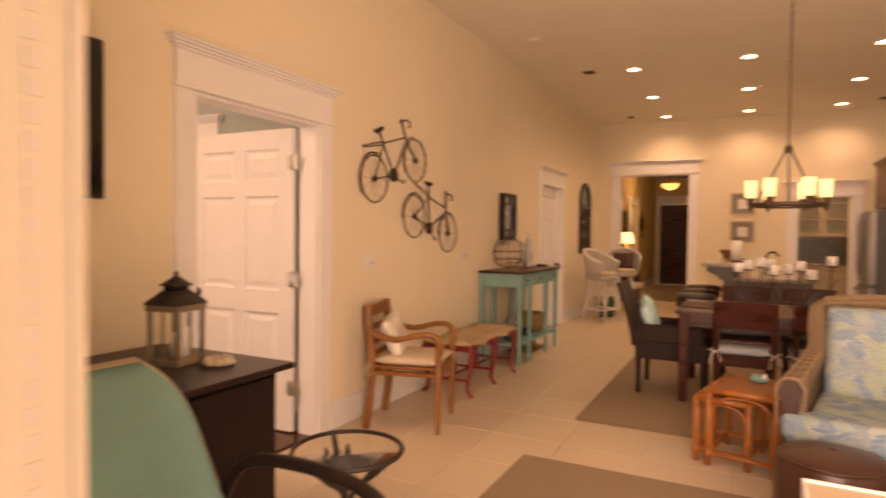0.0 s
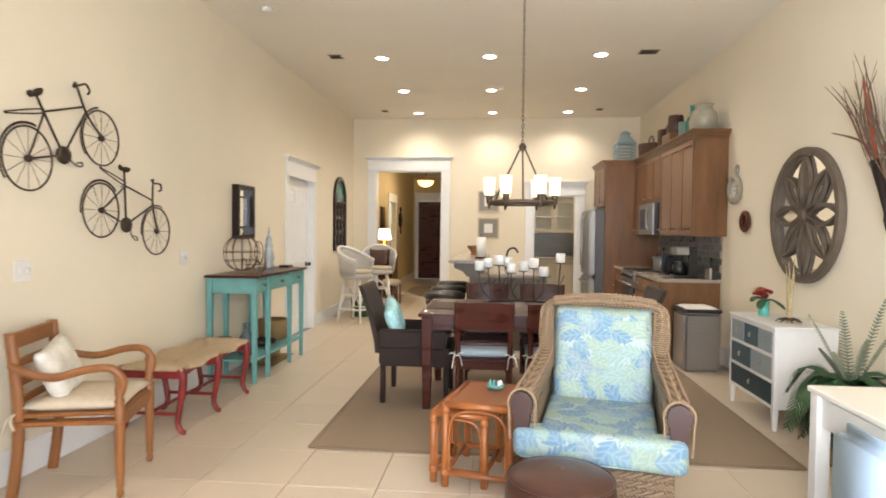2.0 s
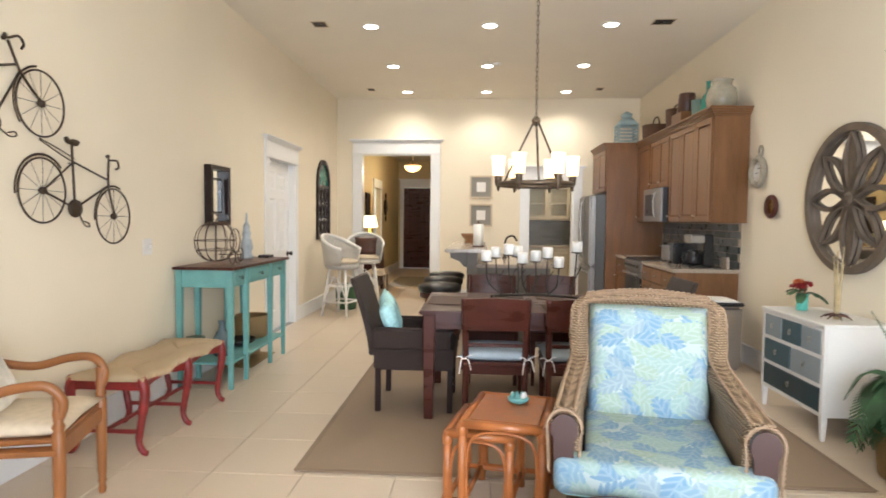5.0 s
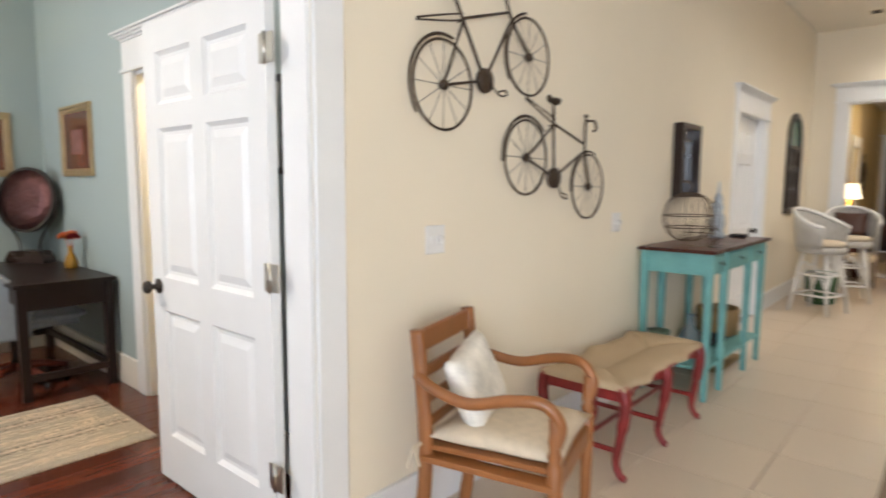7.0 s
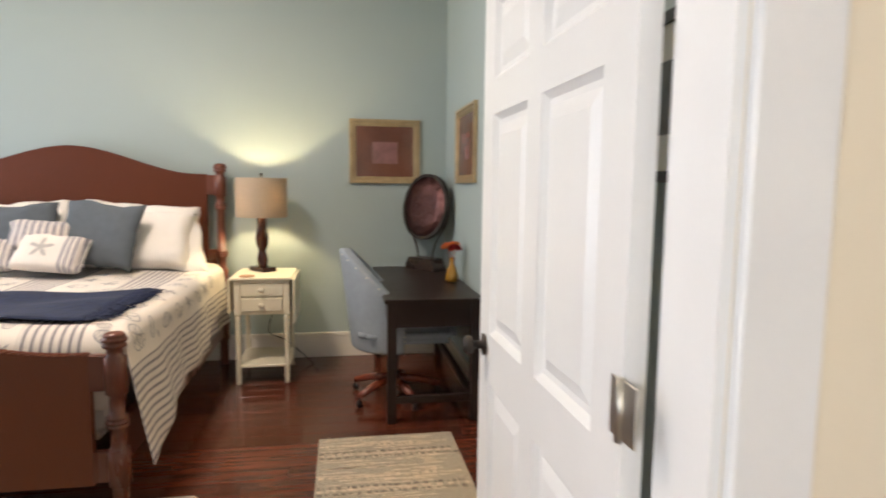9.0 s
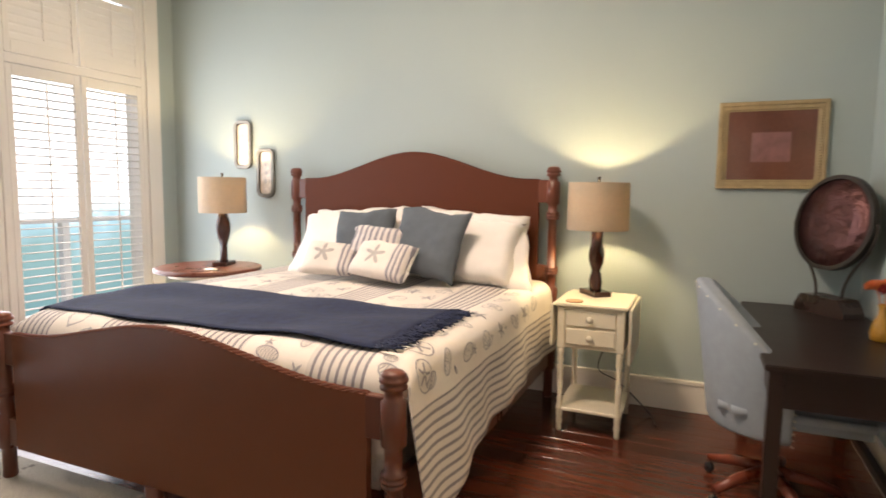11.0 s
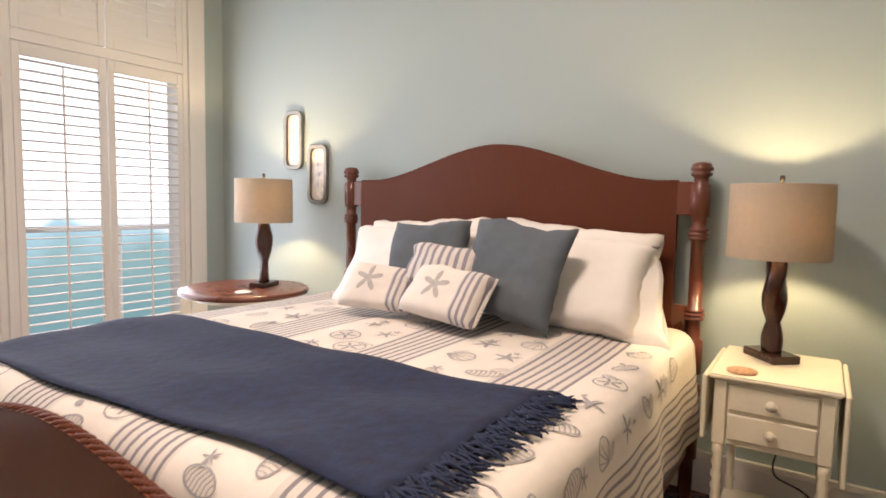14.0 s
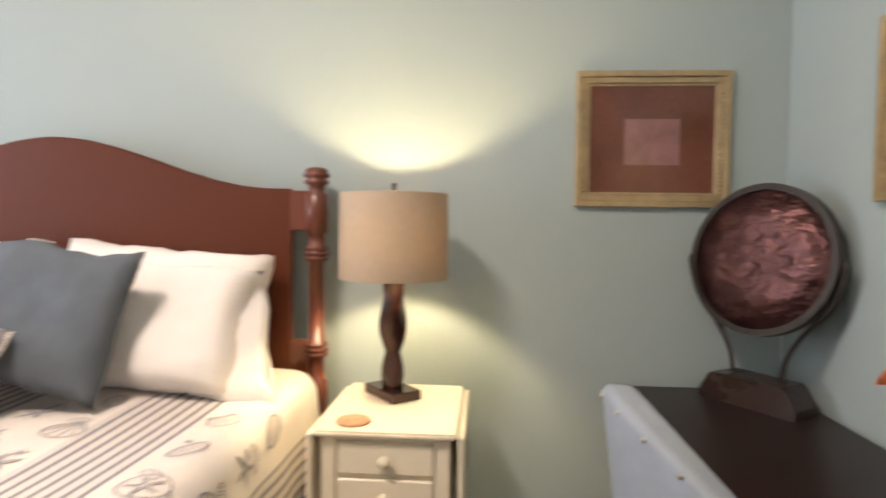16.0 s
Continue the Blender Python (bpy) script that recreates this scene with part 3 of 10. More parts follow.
def bed_post(x, y, h):
    bm = B()
    prof = [(0.026, 0), (0.034, 0.02), (0.030, 0.05)]
    blocks = ((0.20, 0.42), (0.60, 0.75), (1.315, 1.455)) if h > 1 else ((0.16, 0.31), (0.55, 0.70))
    rings = (0.52, 0.87, 1.235) if h > 1 else (0.43,)
    marks = sorted([(a, b) for a, b in blocks] + [(z - 0.026, z + 0.026) for z in rings])
    for a, b in marks:
        if b - a < 0.06:
            z = (a + b) / 2
            prof += [(0.030, z - 0.030), (0.043, z - 0.024), (0.043, z - 0.014), (0.034, z - 0.010), (0.046, z - 0.005), (0.046, z + 0.005), (0.034, z + 0.010), (0.043, z + 0.014), (0.043, z + 0.024), (0.030, z + 0.030)]
        else:
            prof += [(0.031, a - 0.008), (0.043, a), (0.044, b), (0.031, b + 0.010)]
    prof += [(0.031, h - 0.070), (0.046, h - 0.062), (0.046, h - 0.050), (0.036, h - 0.045), (0.049, h - 0.038), (0.049, h - 0.026), (0.040, h - 0.022),
             (0.044, h - 0.016), (0.034, h - 0.005), (0.016, h - 0.001), (0, h)]
    lathe(bm, prof, 24, pose(x, y, 0))
    return part("post", bm, CHERRY, bed)


for s in (-1, 1):
    bed_post(HXB, BC + s * BW / 2, 1.56)
    bed_post(FXB, BC + s * BW / 2, 0.805)


def arch(u, edge, mid):
    """Height of the panel's top at u in -1..1: flat shoulders, swelling to the middle."""
    k = max(0.0, 1 - abs(u) / 0.92)
    s = k * k * (3 - 2 * k)
    return edge + (mid - edge) * s


def wicker_panel(name, x, t, y0, y1, z0, edge, mid, material, n=48):
    bm = B()
    rows = []
    for k in range(n + 1):
        u = 2 * k / n - 1
        y = (y0 + y1) / 2 + u * (y1 - y0) / 2
        z = arch(u, edge, mid)
        rows.append([bm.verts.new((x - t / 2, y, z0)), bm.verts.new((x - t / 2, y, z)), bm.verts.new((x + t / 2, y, z)), bm.verts.new((x + t / 2, y, z0))])
    for a, b in zip(rows, rows[1:]):
        for j in range(4):
            bm.faces.new((a[j], b[j], b[(j + 1) % 4], a[(j + 1) % 4]))
    bm.faces.new(rows[0]); bm.faces.new(rows[-1][::-1])
    bmesh.ops.recalc_face_normals(bm, faces=bm.faces)
    return part(name, bm, material, bed)


hy0, hy1 = BC - BW / 2 + 0.095, BC + BW / 2 - 0.095
wicker_panel("headboard", HXB, 0.035, hy0, hy1, 0.35, 1.47, 1.662, WICKERFLAT)
wicker_panel("footboard", FXB, 0.035, hy0, hy1, 0.165, 0.712, 0.835, WICKER)
for x, edge, mid in ((HXB, 1.47, 1.662), (FXB, 0.712, 0.835)):
    # braided edge along the top, as two strands that twist round each other
    for ph in (0, math.pi):
        bm = B()
        pts = []
        for k in range(241):
            u = 2 * k / 240 - 1
            y = BC + u * (hy1 - hy0) / 2
            a = k * 0.75 + ph
            pts.append((x + 0.010 * math.cos(a), y, arch(u, edge, mid) + 0.0035 * math.sin(a) - 0.003))
        tube(bm, pts, 0.0095, 6)
        part("braid", bm, WICKERFLAT, bed)
    # short rails from panel to posts
    for s in (-1, 1):
        for z, h in ((edge - 0.075, 0.15), (0.24 if x == FXB else 0.84, 0.13)):
            bm = B()
            a, b = BC + s * (BW / 2 - 0.1), BC + s * (BW / 2 - 0.03)
            span(bm, x - 0.018, x + 0.018, min(a, b), max(a, b), z - h / 2, z + h / 2, 0.004)
            part("rail", bm, CHERRY, bed)
for s in (-1, 1):
    bm = B(); y = BC + s * (BW / 2 - 0.012); span(bm, HXB + 0.04, FXB - 0.04, y - 0.018, y + 0.018, 0.22, 0.42, 0.004)
    part("side_rail", bm, CHERRY, bed)
bm = B(); lathe(bm, [(0.028, 0), (0.036, 0.05), (0.036, 0.17)], 16, pose(FXB, -2.43, 0)); part("foot", bm, CHERRY, bed)
bm = B(); span(bm, HXB + 0.05, FXB - 0.08, BC - 0.96, BC + 0.96, 0.30, 0.60, 0.05, 3)
solid("box_spring", bm, SHEET, "white box spring on the bed frame", "box spring")
bm = B(); span(bm, HXB + 0.05, FXB - 0.07, BC - 0.965, BC + 0.965, 0.60, 0.775, 0.07, 4)
solid("mattress", bm, SHEET, "thick white mattress under the bedspread", "mattress")

# bedspread: u runs across the bed from its middle, v from head to foot
HALF, RAD, TOPZ = 1.06, 0.085, 0.80
XH, XF = -4.0, -2.035        # cloth from the head to where it turns down at the foot
FRAD, FDROP = 0.13, 0.22
VEND = XF - XH + FRAD * math.pi / 2 + FDROP


def spread(u, v, lift=0.0):
    """A place on the bedspread's cloth."""
    x, sink = XH + v, 0.0
    past = x - XF
    if past > 0:
        t = min(past / FRAD, math.pi / 2)
        x = XF + FRAD * math.sin(t)
        sink = FRAD * (1 - math.cos(t)) + max(0.0, past - FRAD * math.pi / 2)
    wob = 0.006 * math.sin(3.1 * x + 2 * u) + 0.004 * math.sin(11 * u + 5 * x)
    s = 1 if u >= 0 else -1
    a = abs(u)
    arc = RAD * math.pi / 2
    flat = HALF - RAD
    if a < flat:
        y, z, ny, nz = a, TOPZ + wob, 0, 1
    elif a < flat + arc:
        t = (a - flat) / RAD
        y, z, ny, nz = flat + RAD * math.sin(t), TOPZ - RAD + RAD * math.cos(t) + wob, math.sin(t), math.cos(t)
    else:
        d = a - flat - arc
        fold = min(1, d / 0.25)
        y = HALF + (0.10 + 0.10 * min(1.0, v / 2.0) ** 3) * d + 0.014 * fold * math.sin(8 * x + 1.0) + 0.008 * fold * math.sin(19 * x)
        z, ny, nz = TOPZ - RAD - d, 1, 0.1
    if sink:
        keep = 1.0 if a < flat else max(0.0, 1 - (a - flat) / arc)
        z -= sink * keep * keep * (3 - 2 * keep)
    return Vector((x, BC + s * (y + ny * lift), z + nz * lift))


def drop_at(x):
    k = min(1.0, max(0.0, (x + 2.40) / 0.45))
    return TOPZ - RAD - (0.40 - (x + 4.2) * 0.045 - 0.085 * k * k * (3 - 2 * k))


COVER = mat("cream_quilted_cotton", (0.74, 0.68, 0.61), 0.95, var=0.04, scale=9, bump=0.5, bscale=55)


def stripe_nodes(m, source, lo, hi, period, width, phase, line, dark, sw=0.45, beyond=None):
    """Adds bands of thin lines to a material: bands of a width every period along the socket's value."""
    n, l = m.node_tree.nodes, m.node_tree.links
    b = n["Principled BSDF"]

    def math_node(op, a, c=None):
        k = n.new("ShaderNodeMath")
        k.operation = op
        for sock, v in zip(k.inputs, (a, c)):
            if v is None:
                continue
            if isinstance(v, (int, float)):
                sock.default_value = v
            else:
                l.new(v, sock)
        return k.outputs[0]
    f = math_node('FRACT', math_node('ADD', math_node('DIVIDE', source, period), phase))
    band = math_node('LESS_THAN', f, width / period)
    if beyond is not None:
        band = math_node('MAXIMUM', band, math_node('GREATER_THAN', source, beyond))
    w = math_node('SINE', math_node('MULTIPLY', source, 2 * math.pi / line))
    on = math_node('MULTIPLY', band, math_node('GREATER_THAN', w, sw))
    soft = math_node('MULTIPLY', band, 0.20)
    fac = math_node('MAXIMUM', math_node('MULTIPLY', on, 0.9), soft)
    mix = n.new("ShaderNodeMixRGB")
    old = b.inputs["Base Color"].links[0].from_socket
    l.new(fac, mix.inputs[0])
    l.new(old, mix.inputs[1])
    mix.inputs[2].default_value = (*dark, 1)
    l.new(mix.outputs[0], b.inputs["Base Color"])


uvn = COVER.node_tree.nodes.new("ShaderNodeUVMap")
uvn.uv_map = "cloth"
sep = COVER.node_tree.nodes.new("ShaderNodeSeparateXYZ")
COVER.node_tree.links.new(uvn.outputs[0], sep.inputs[0])
stripe_nodes(COVER, sep.outputs[0], 0, 1, 0.565, 0.25, -0.115, 0.036, (0.18, 0.165, 0.19), 0.45, 1.2)
bedspread = thing("bedspread", pose(0, 0, 0), "cream quilted bedspread with navy stripes and grey seashells", "bedspread")
bm = B()
uvl = bm.loops.layers.uv.new("cloth")
NV, NU = 72, 110
grid = []
for j in range(NV + 1):
    v = VEND * j / NV
    x = min(XH + v, XF + FRAD)
    row = []
    for i in range(NU + 1):
        k = 2 * i / NU - 1
        full = HALF - RAD + RAD * math.pi / 2 + drop_at(x)
        u = k * full
        row.append((bm.verts.new(spread(u, v)), u, v))
    grid.append(row)
for a, b in zip(grid, grid[1:]):
    for i in range(NU):
        q = (a[i], a[i + 1], b[i + 1], b[i])
        f = bm.faces.new([p[0] for p in q])
        f.smooth = True
        for lp, p in zip(f.loops, q):
            lp[uvl].uv = (p[1], p[2])
bmesh.ops.recalc_face_normals(bm, faces=bm.faces)
cloth = part("cover", bm, COVER, bedspread)
sol = cloth.modifiers.new("thickness", 'SOLIDIFY')
sol.thickness, sol.offset = 0.008, -1
PRINT = mat("grey_shell_print", (0.36, 0.34, 0.345), 0.95, var=0.15, scale=60)
rng = random.Random(11)
bm = B()


def motif(kind, u, v, size, turn):
    def put(pts):
        vs = []
        for a, b in pts:
            ca, sa = math.cos(turn), math.sin(turn)
            vs.append(bm.verts.new(spread(u + size * (a * ca - b * sa), v + size * (a * sa + b * ca), 0.0035)))
        bm.faces.new(vs)

    def stroke(pts, w):
        for (a, b), (c, d) in zip(pts, pts[1:]):
            nx, ny = b - d, c - a
            ln = math.hypot(nx, ny) or 1
            nx, ny = nx / ln * w, ny / ln * w
            put([(a + nx, b + ny), (a - nx, b - ny), (c - nx, d - ny), (c + nx, d + ny)])
    if kind == 0:       # starfish, arm by arm
        for k in range(5):
            t = 2 * math.pi * k / 5
            o = (math.cos(t), math.sin(t))
            p = (-o[1], o[0])
            put([(0.13 * p[0], 0.13 * p[1]), (-0.13 * p[0], -0.13 * p[1]), (0.6 * o[0] - 0.12 * p[0], 0.6 * o[1] - 0.12 * p[1]), (o[0], o[1]), (0.6 * o[0] + 0.12 * p[0], 0.6 * o[1] + 0.12 * p[1])])
    elif kind == 1:     # scallop: outline and ribs
        rim = [(0.9 * math.sin(t), 0.2 + 0.8 * math.cos(t)) for t in [(-2.1 + 4.2 * k / 12) for k in range(13)]]
        stroke([(0, -0.9)] + rim + [(0, -0.9)], 0.045)
        for k in range(1, 12, 2):
            stroke([(0, -0.8), rim[k]], 0.03)
    elif kind == 2:     # long shell: outline and whorls
        rim = [(0.5 * math.cos(t), math.sin(t)) for t in [2 * math.pi * k / 14 for k in range(15)]]
        stroke(rim, 0.05)
        for k in range(-3, 4):
            y = k * 0.25
            w = 0.5 * math.sqrt(max(0, 1 - y * y))
            stroke([(-w, y - 0.06), (0, y + 0.06), (w, y)], 0.03)
    elif kind == 3:     # sand dollar
        rim = [(math.cos(t), math.sin(t)) for t in [2 * math.pi * k / 16 for k in range(17)]]
        stroke(rim, 0.05)
        for k in range(5):
            t = 2 * math.pi * k / 5
            stroke([(0.1 * math.cos(t), 0.1 * math.sin(t)), (0.75 * math.cos(t), 0.75 * math.sin(t))], 0.09)
    else:
        rim = [(0.35 * math.cos(t), 0.6 * math.sin(t)) for t in [2 * math.pi * k / 8 for k in range(8)]]
        put(rim)


for c in (-1.19, -0.63, -0.06, 0.505, 0.468 + 0.565):
    v = 0.45
    side = 1
    while v < 2.2:
        lim = 0.07
        motif(rng.choice((0, 1, 2, 2, 3)), c + side * lim + rng.uniform(-0.02, 0.02), v, rng.uniform(0.050, 0.068), rng.uniform(0, 6.28))
        motif(rng.choice((4, 2, 0)), c - side * 0.09 + rng.uniform(-0.02, 0.02), v + 0.05, rng.uniform(0.02, 0.042), rng.uniform(0, 6.28))
        side = -side
        v += rng.uniform(0.095, 0.125)
part("shell_print", bm, PRINT, bedspread, "grey printed seashells and starfish")

# navy throw with a fringe
throw = thing("throw_blanket", pose(0, 0, 0), "navy blue woven throw with a knotted fringe across the bed", "blanket")
bm = B()
TX0, TX1, TU0, TU1 = -2.80, -2.02, -1.16, 0.86
g = []
for i in range(51):
    u = TU0 + (TU1 - TU0) * i / 50
    row = []
    for j in range(25):
        w = j / 24
        x = TX0 + (TX1 - TX0) * w + 0.05 * (u + 0.9) * 0.5 * (1 - w) + 0.012 * math.sin(5 * u + 3 * w)
        p = spread(u, x - XH, 0.016 + 0.005 * math.sin(7 * u + 4 * w) + 0.004 * math.sin(13 * w + 2 * u))
        row.append(bm.verts.new(p))
    g.append(row)
for a, b in zip(g, g[1:]):
    for j in range(24):
        f = bm.faces.new((a[j], a[j + 1], b[j + 1], b[j]))
        f.smooth = True
bmesh.ops.recalc_face_normals(bm, faces=bm.faces)
ob = part("cloth", bm, NAVY, throw)
sol = ob.modifiers.new("thickness", 'SOLIDIFY')
sol.thickness, sol.offset = 0.008, 0
bm = B()
for end, sgn in ((TU1, 1), (TU0, -1)):
    for k in range(74):
        w = k / 73
        x = TX0 + (TX1 - TX0) * w + 0.05 * (end + 0.9) * 0.5 * (1 - w)
        for q in range(2):
            ln = rng.uniform(0.07, 0.125)
            dx = rng.uniform(-0.03, 0.04)
            pts = [spread(end + sgn * ln * t, x - XH + dx * t, 0.02 + 0.008 * math.sin(6 * t + k)) for t in (0, 0.35, 0.7, 1)]
            tube(bm, pts, [0.0045, 0.004, 0.004, 0.002], 4)
tagged(part("fringe", bm, NAVY, throw), kind="stuff")


def leaned(x, y, z, tilt, spin=0, yaw=0):
    """A pose for a pillow that stands on its edge, facing the foot of the bed."""
    a = radians(tilt)
    m = Matrix(((0, -math.sin(a), math.cos(a), x), (1, 0, 0, y), (0, math.cos(a), math.sin(a), z), (0, 0, 0, 1)))
    return Matrix.Translation((x, y, z)) @ pose(0, 0, 0, 0, 0, yaw) @ Matrix.Translation((-x, -y, -z)) @ m @ pose(0, 0, 0, 0, 0, spin)


def crumple(bm, amp, f, seed):
    for v in bm.verts:
        p = v.co * f + Vector((seed, seed * 2, 0))
        v.co += Vector((noise.noise(p), noise.noise(p + Vector((7, 0, 0))), noise.noise(p + Vector((0, 9, 0))))) * amp


def pillow(name, m, w, h, t, material, label, n=22, wild=0.022, seed=1.0, hem=0, p=4, corner=0.045):
    top = thing(name, m, label, "pillow", "pillows on the bed")
    bm = B(); cushion(bm, w, h, t, None, n, corner=corner, p=p); crumple(bm, wild, 5, seed); crumple(bm, wild * 0.45, 14, seed + 1); crumple(bm, wild * 0.2, 30, seed + 2)
    part("pillow_body", bm, material, top)
    if hem:
        # the loose open end of the case, a soft sleeve past the filling
        bm = B()
        rings = []
        for k in range(9):
            f = k / 8
            hh, tt = h / 2 * (0.98 - 0.05 * f), t / 2 * (0.80 - 0.62 * f)
            ring = []
            for a in [2 * math.pi * q / 36 for q in range(36)]:
                y = hh * math.copysign(abs(math.sin(a)) ** 0.55, math.sin(a))
                reach = w / 2 - 0.14 + f * (0.20 - 0.06 * y / hh)
                ring.append(bm.verts.new((math.copysign(reach, hem), y - 0.02 * f, tt * math.copysign(abs(math.cos(a)) ** 0.8, math.cos(a)) - 0.05 * f)))
            rings.append(ring)
        for a, b in zip(rings, rings[1:]):
            for q in range(36):
                fc = bm.faces.new((a[q], a[(q + 1) % 36], b[(q + 1) % 36], b[q])); fc.smooth = True
        crumple(bm, 0.022, 6, seed + 3); crumple(bm, 0.010, 16, seed + 4)
        bmesh.ops.recalc_face_normals(bm, faces=bm.faces)
        ob = part("open_hem", bm, material, top)
        sd = ob.modifiers.new("thickness", 'SOLIDIFY'); sd.thickness = 0.003
    return top


pillow("bed_pillow", leaned(-3.92, -2.69, 1.03, 14, 3, 2), 0.80, 0.46, 0.17, SHEET, "white cotton king pillow against the headboard", seed=2, p=6)
pillow("bed_pillow", leaned(-3.93, -1.86, 1.03, 14, -4, -3), 0.82, 0.46, 0.16, SHEET, "white cotton king pillow against the headboard", seed=5, p=6)
pillow("bed_pillow", leaned(-3.76, -2.67, 1.005, 26, 2, 3), 0.80, 0.43, 0.20, SHEET, "white cotton king pillow with a loose case", seed=8, hem=-1, p=7)
pillow("bed_pillow", leaned(-3.75, -1.84, 1.005, 28, -2, -4), 0.80, 0.43, 0.22, SHEET, "white cotton king pillow with a loose open case", seed=12, hem=1, p=7)
pillow("throw_pillow", leaned(-3.62, -2.49, 1.055, 22, 3, 4), 0.43, 0.43, 0.15, GREYC, "slate blue square cotton throw pillow", seed=3, p=3, corner=0.075)
pillow("throw_pillow", leaned(-3.535, -1.975, 1.06, 20, -5, -6), 0.50, 0.45, 0.16, GREYC, "large slate blue square cotton throw pillow", seed=4, p=3, corner=0.075)


def striped(name, period, width, phase, line, axis):
    m = mat(name, (0.70, 0.64, 0.58), 0.95, var=0.05, scale=12, bump=0.5, bscale=120)
    n = m.node_tree.nodes
    tc = n.new("ShaderNodeTexCoord")
    sp = n.new("ShaderNodeSeparateXYZ")
    m.node_tree.links.new(tc.outputs["Object"], sp.inputs[0])
    stripe_nodes(m, sp.outputs[axis], 0, 1, period, width, phase, line, (0.19, 0.18, 0.22), 0.2)
    return m


STRIPE_ALL = striped("striped_ticking", 1.0, 1.0, 0.0, 0.042, 0)
STRIPE_END = striped("cotton_with_striped_end", 1.0, 0.16, -0.09, 0.032, 0)
STARC = mat("grey_star_print", (0.40, 0.375, 0.35), 0.95, var=0.15, scale=50, bump=0.4, bscale=150)
pillow("throw_pillow", leaned(-3.50, -2.32, 1.045, 30, -3, 3), 0.38, 0.22, 0.11, STRIPE_ALL, "small striped lumbar pillow", seed=6)


def star_pillow(m, w, h, seed):
    top = pillow("throw_pillow", m, w, h, 0.12, STRIPE_END, "small cream pillow with a grey starfish and striped end", seed=seed, wild=0.012)
    body = top.children[0].data
    tree = BVHTree.FromPolygons([v.co for v in body.vertices], [tuple(f.vertices) for f in body.polygons])
    bm = B()
    rings = []
    for f in (0.0, 0.25, 0.5, 0.75, 1.0):
        ring = []
        for k in range(60):
            t = 2 * math.pi * k / 60 + 0.3
            r = 0.020 + 0.056 * abs(math.cos(2.5 * (t - 0.3))) ** 2.6
            x, y = f * r * math.cos(t) - 0.03, f * r * math.sin(t) + 0.01
            hit = tree.ray_cast(Vector((x, y, 0.3)), Vector((0, 0, -1)))[0]
            ring.append(bm.verts.new((x, y, (hit.z if hit else 0.06) + 0.0018)))
        rings.append(ring)
    for a, b in zip(rings, rings[1:]):
        for k in range(60):
            fc = bm.faces.new((a[k], a[(k + 1) % 60], b[(k + 1) % 60], b[k])); fc.smooth = True
    bmesh.ops.remove_doubles(bm, verts=bm.verts, dist=0.0001)
    part("starfish", bm, STARC, top, "grey printed starfish")
    # fringed edge
    bm = B()
    for k in range(26):
        y = -h / 2 + 0.01 + k * (h - 0.02) / 25
        tube(bm, [(w / 2 - 0.01, y, 0), (w / 2 + 0.014, y + 0.003, 0.002)], 0.0032, 4)
    part("fringe", bm, SHEET, top)
    return top


star_pillow(leaned(-3.40, -2.615, 0.945, 38, -2, 8), 0.36, 0.235, 9)
star_pillow(leaned(-3.355, -2.205, 0.955, 38, -4, -4), 0.41, 0.25, 10)

# ---- bedroom: furniture ----


def turned_leg(bm, x, y, h, r=0.019, foot=0.0):
    """A slim turned leg from the floor to height h, with rings."""
    prof = [(r * 0.55, 0), (r * 0.9, 0.012), (r * 0.75, 0.035), (r * 1.05, 0.06), (r * 0.8, 0.08), (r, 0.10), (r, 0.16), (r * 0.75, 0.175), (r * 1.1, 0.19), (r * 0.72, 0.21)]
    top = [(r * 0.95, h - 0.20), (r * 0.7, h - 0.185), (r * 1.15, h - 0.165), (r * 0.7, h - 0.145), (r * 1.15, h - 0.12), (r * 0.7, h - 0.10), (r * 1.15, h - 0.075), (r * 0.75, h - 0.05), (r * 1.1, h - 0.03), (r * 0.9, h)]
    lathe(bm, prof + top, 14, pose(x, y, 0))


ns = thing("nightstand", pose(-3.76, -0.955, 0), "antique cream nightstand with drop leaves and two drawers", "nightstand")
bm = B(); span(bm, -0.25, 0.27, -0.205, 0.205, 0.745, 0.763, 0.006, 2); part("top", bm, CREAM, ns)
bm = B(); span(bm, -0.22, 0.235, -0.185, 0.185, 0.50, 0.745, 0.004); part("body", bm, CREAM, ns)
for x in (-0.21, 0.225):
    for y in (-0.165, 0.165):
        bm = B(); turned_leg(bm, x, y, 0.50); span(bm, x - 0.021, x + 0.021, y - 0.021, y + 0.021, 0.50, 0.74, 0.003); part("leg", bm, CREAM, ns)
bm = B(); span(bm, -0.225, 0.24, -0.185, 0.185, 0.125, 0.145, 0.004); part("shelf", bm, CREAM, ns)
for z0, z1 in ((0.525, 0.618), (0.632, 0.725)):
    bm = B(); span(bm, 0.236, 0.247, -0.138, 0.138, z0, z1, 0.004)
    dr = part("drawer", bm, CREAM, ns)
    bm = B(); lathe(bm, [(0.008, 0), (0.008, 0.012), (0.017, 0.018), (0.019, 0.026), (0.012, 0.034), (0, 0.036)], 16,
                    Matrix.Translation((0.247, 0, (z0 + z1) / 2)) @ Euler((0, radians(90), 0)).to_matrix().to_4x4())
    part("knob", bm, CREAM, dr)
for s in (-1, 1):
    bm = B(); span(bm, -0.24, 0.26, s * 0.21, s * 0.226, 0.515 if s < 0 else 0.44, 0.752, 0.004); part("drop_leaf", bm, CREAM, ns)
bm = B()
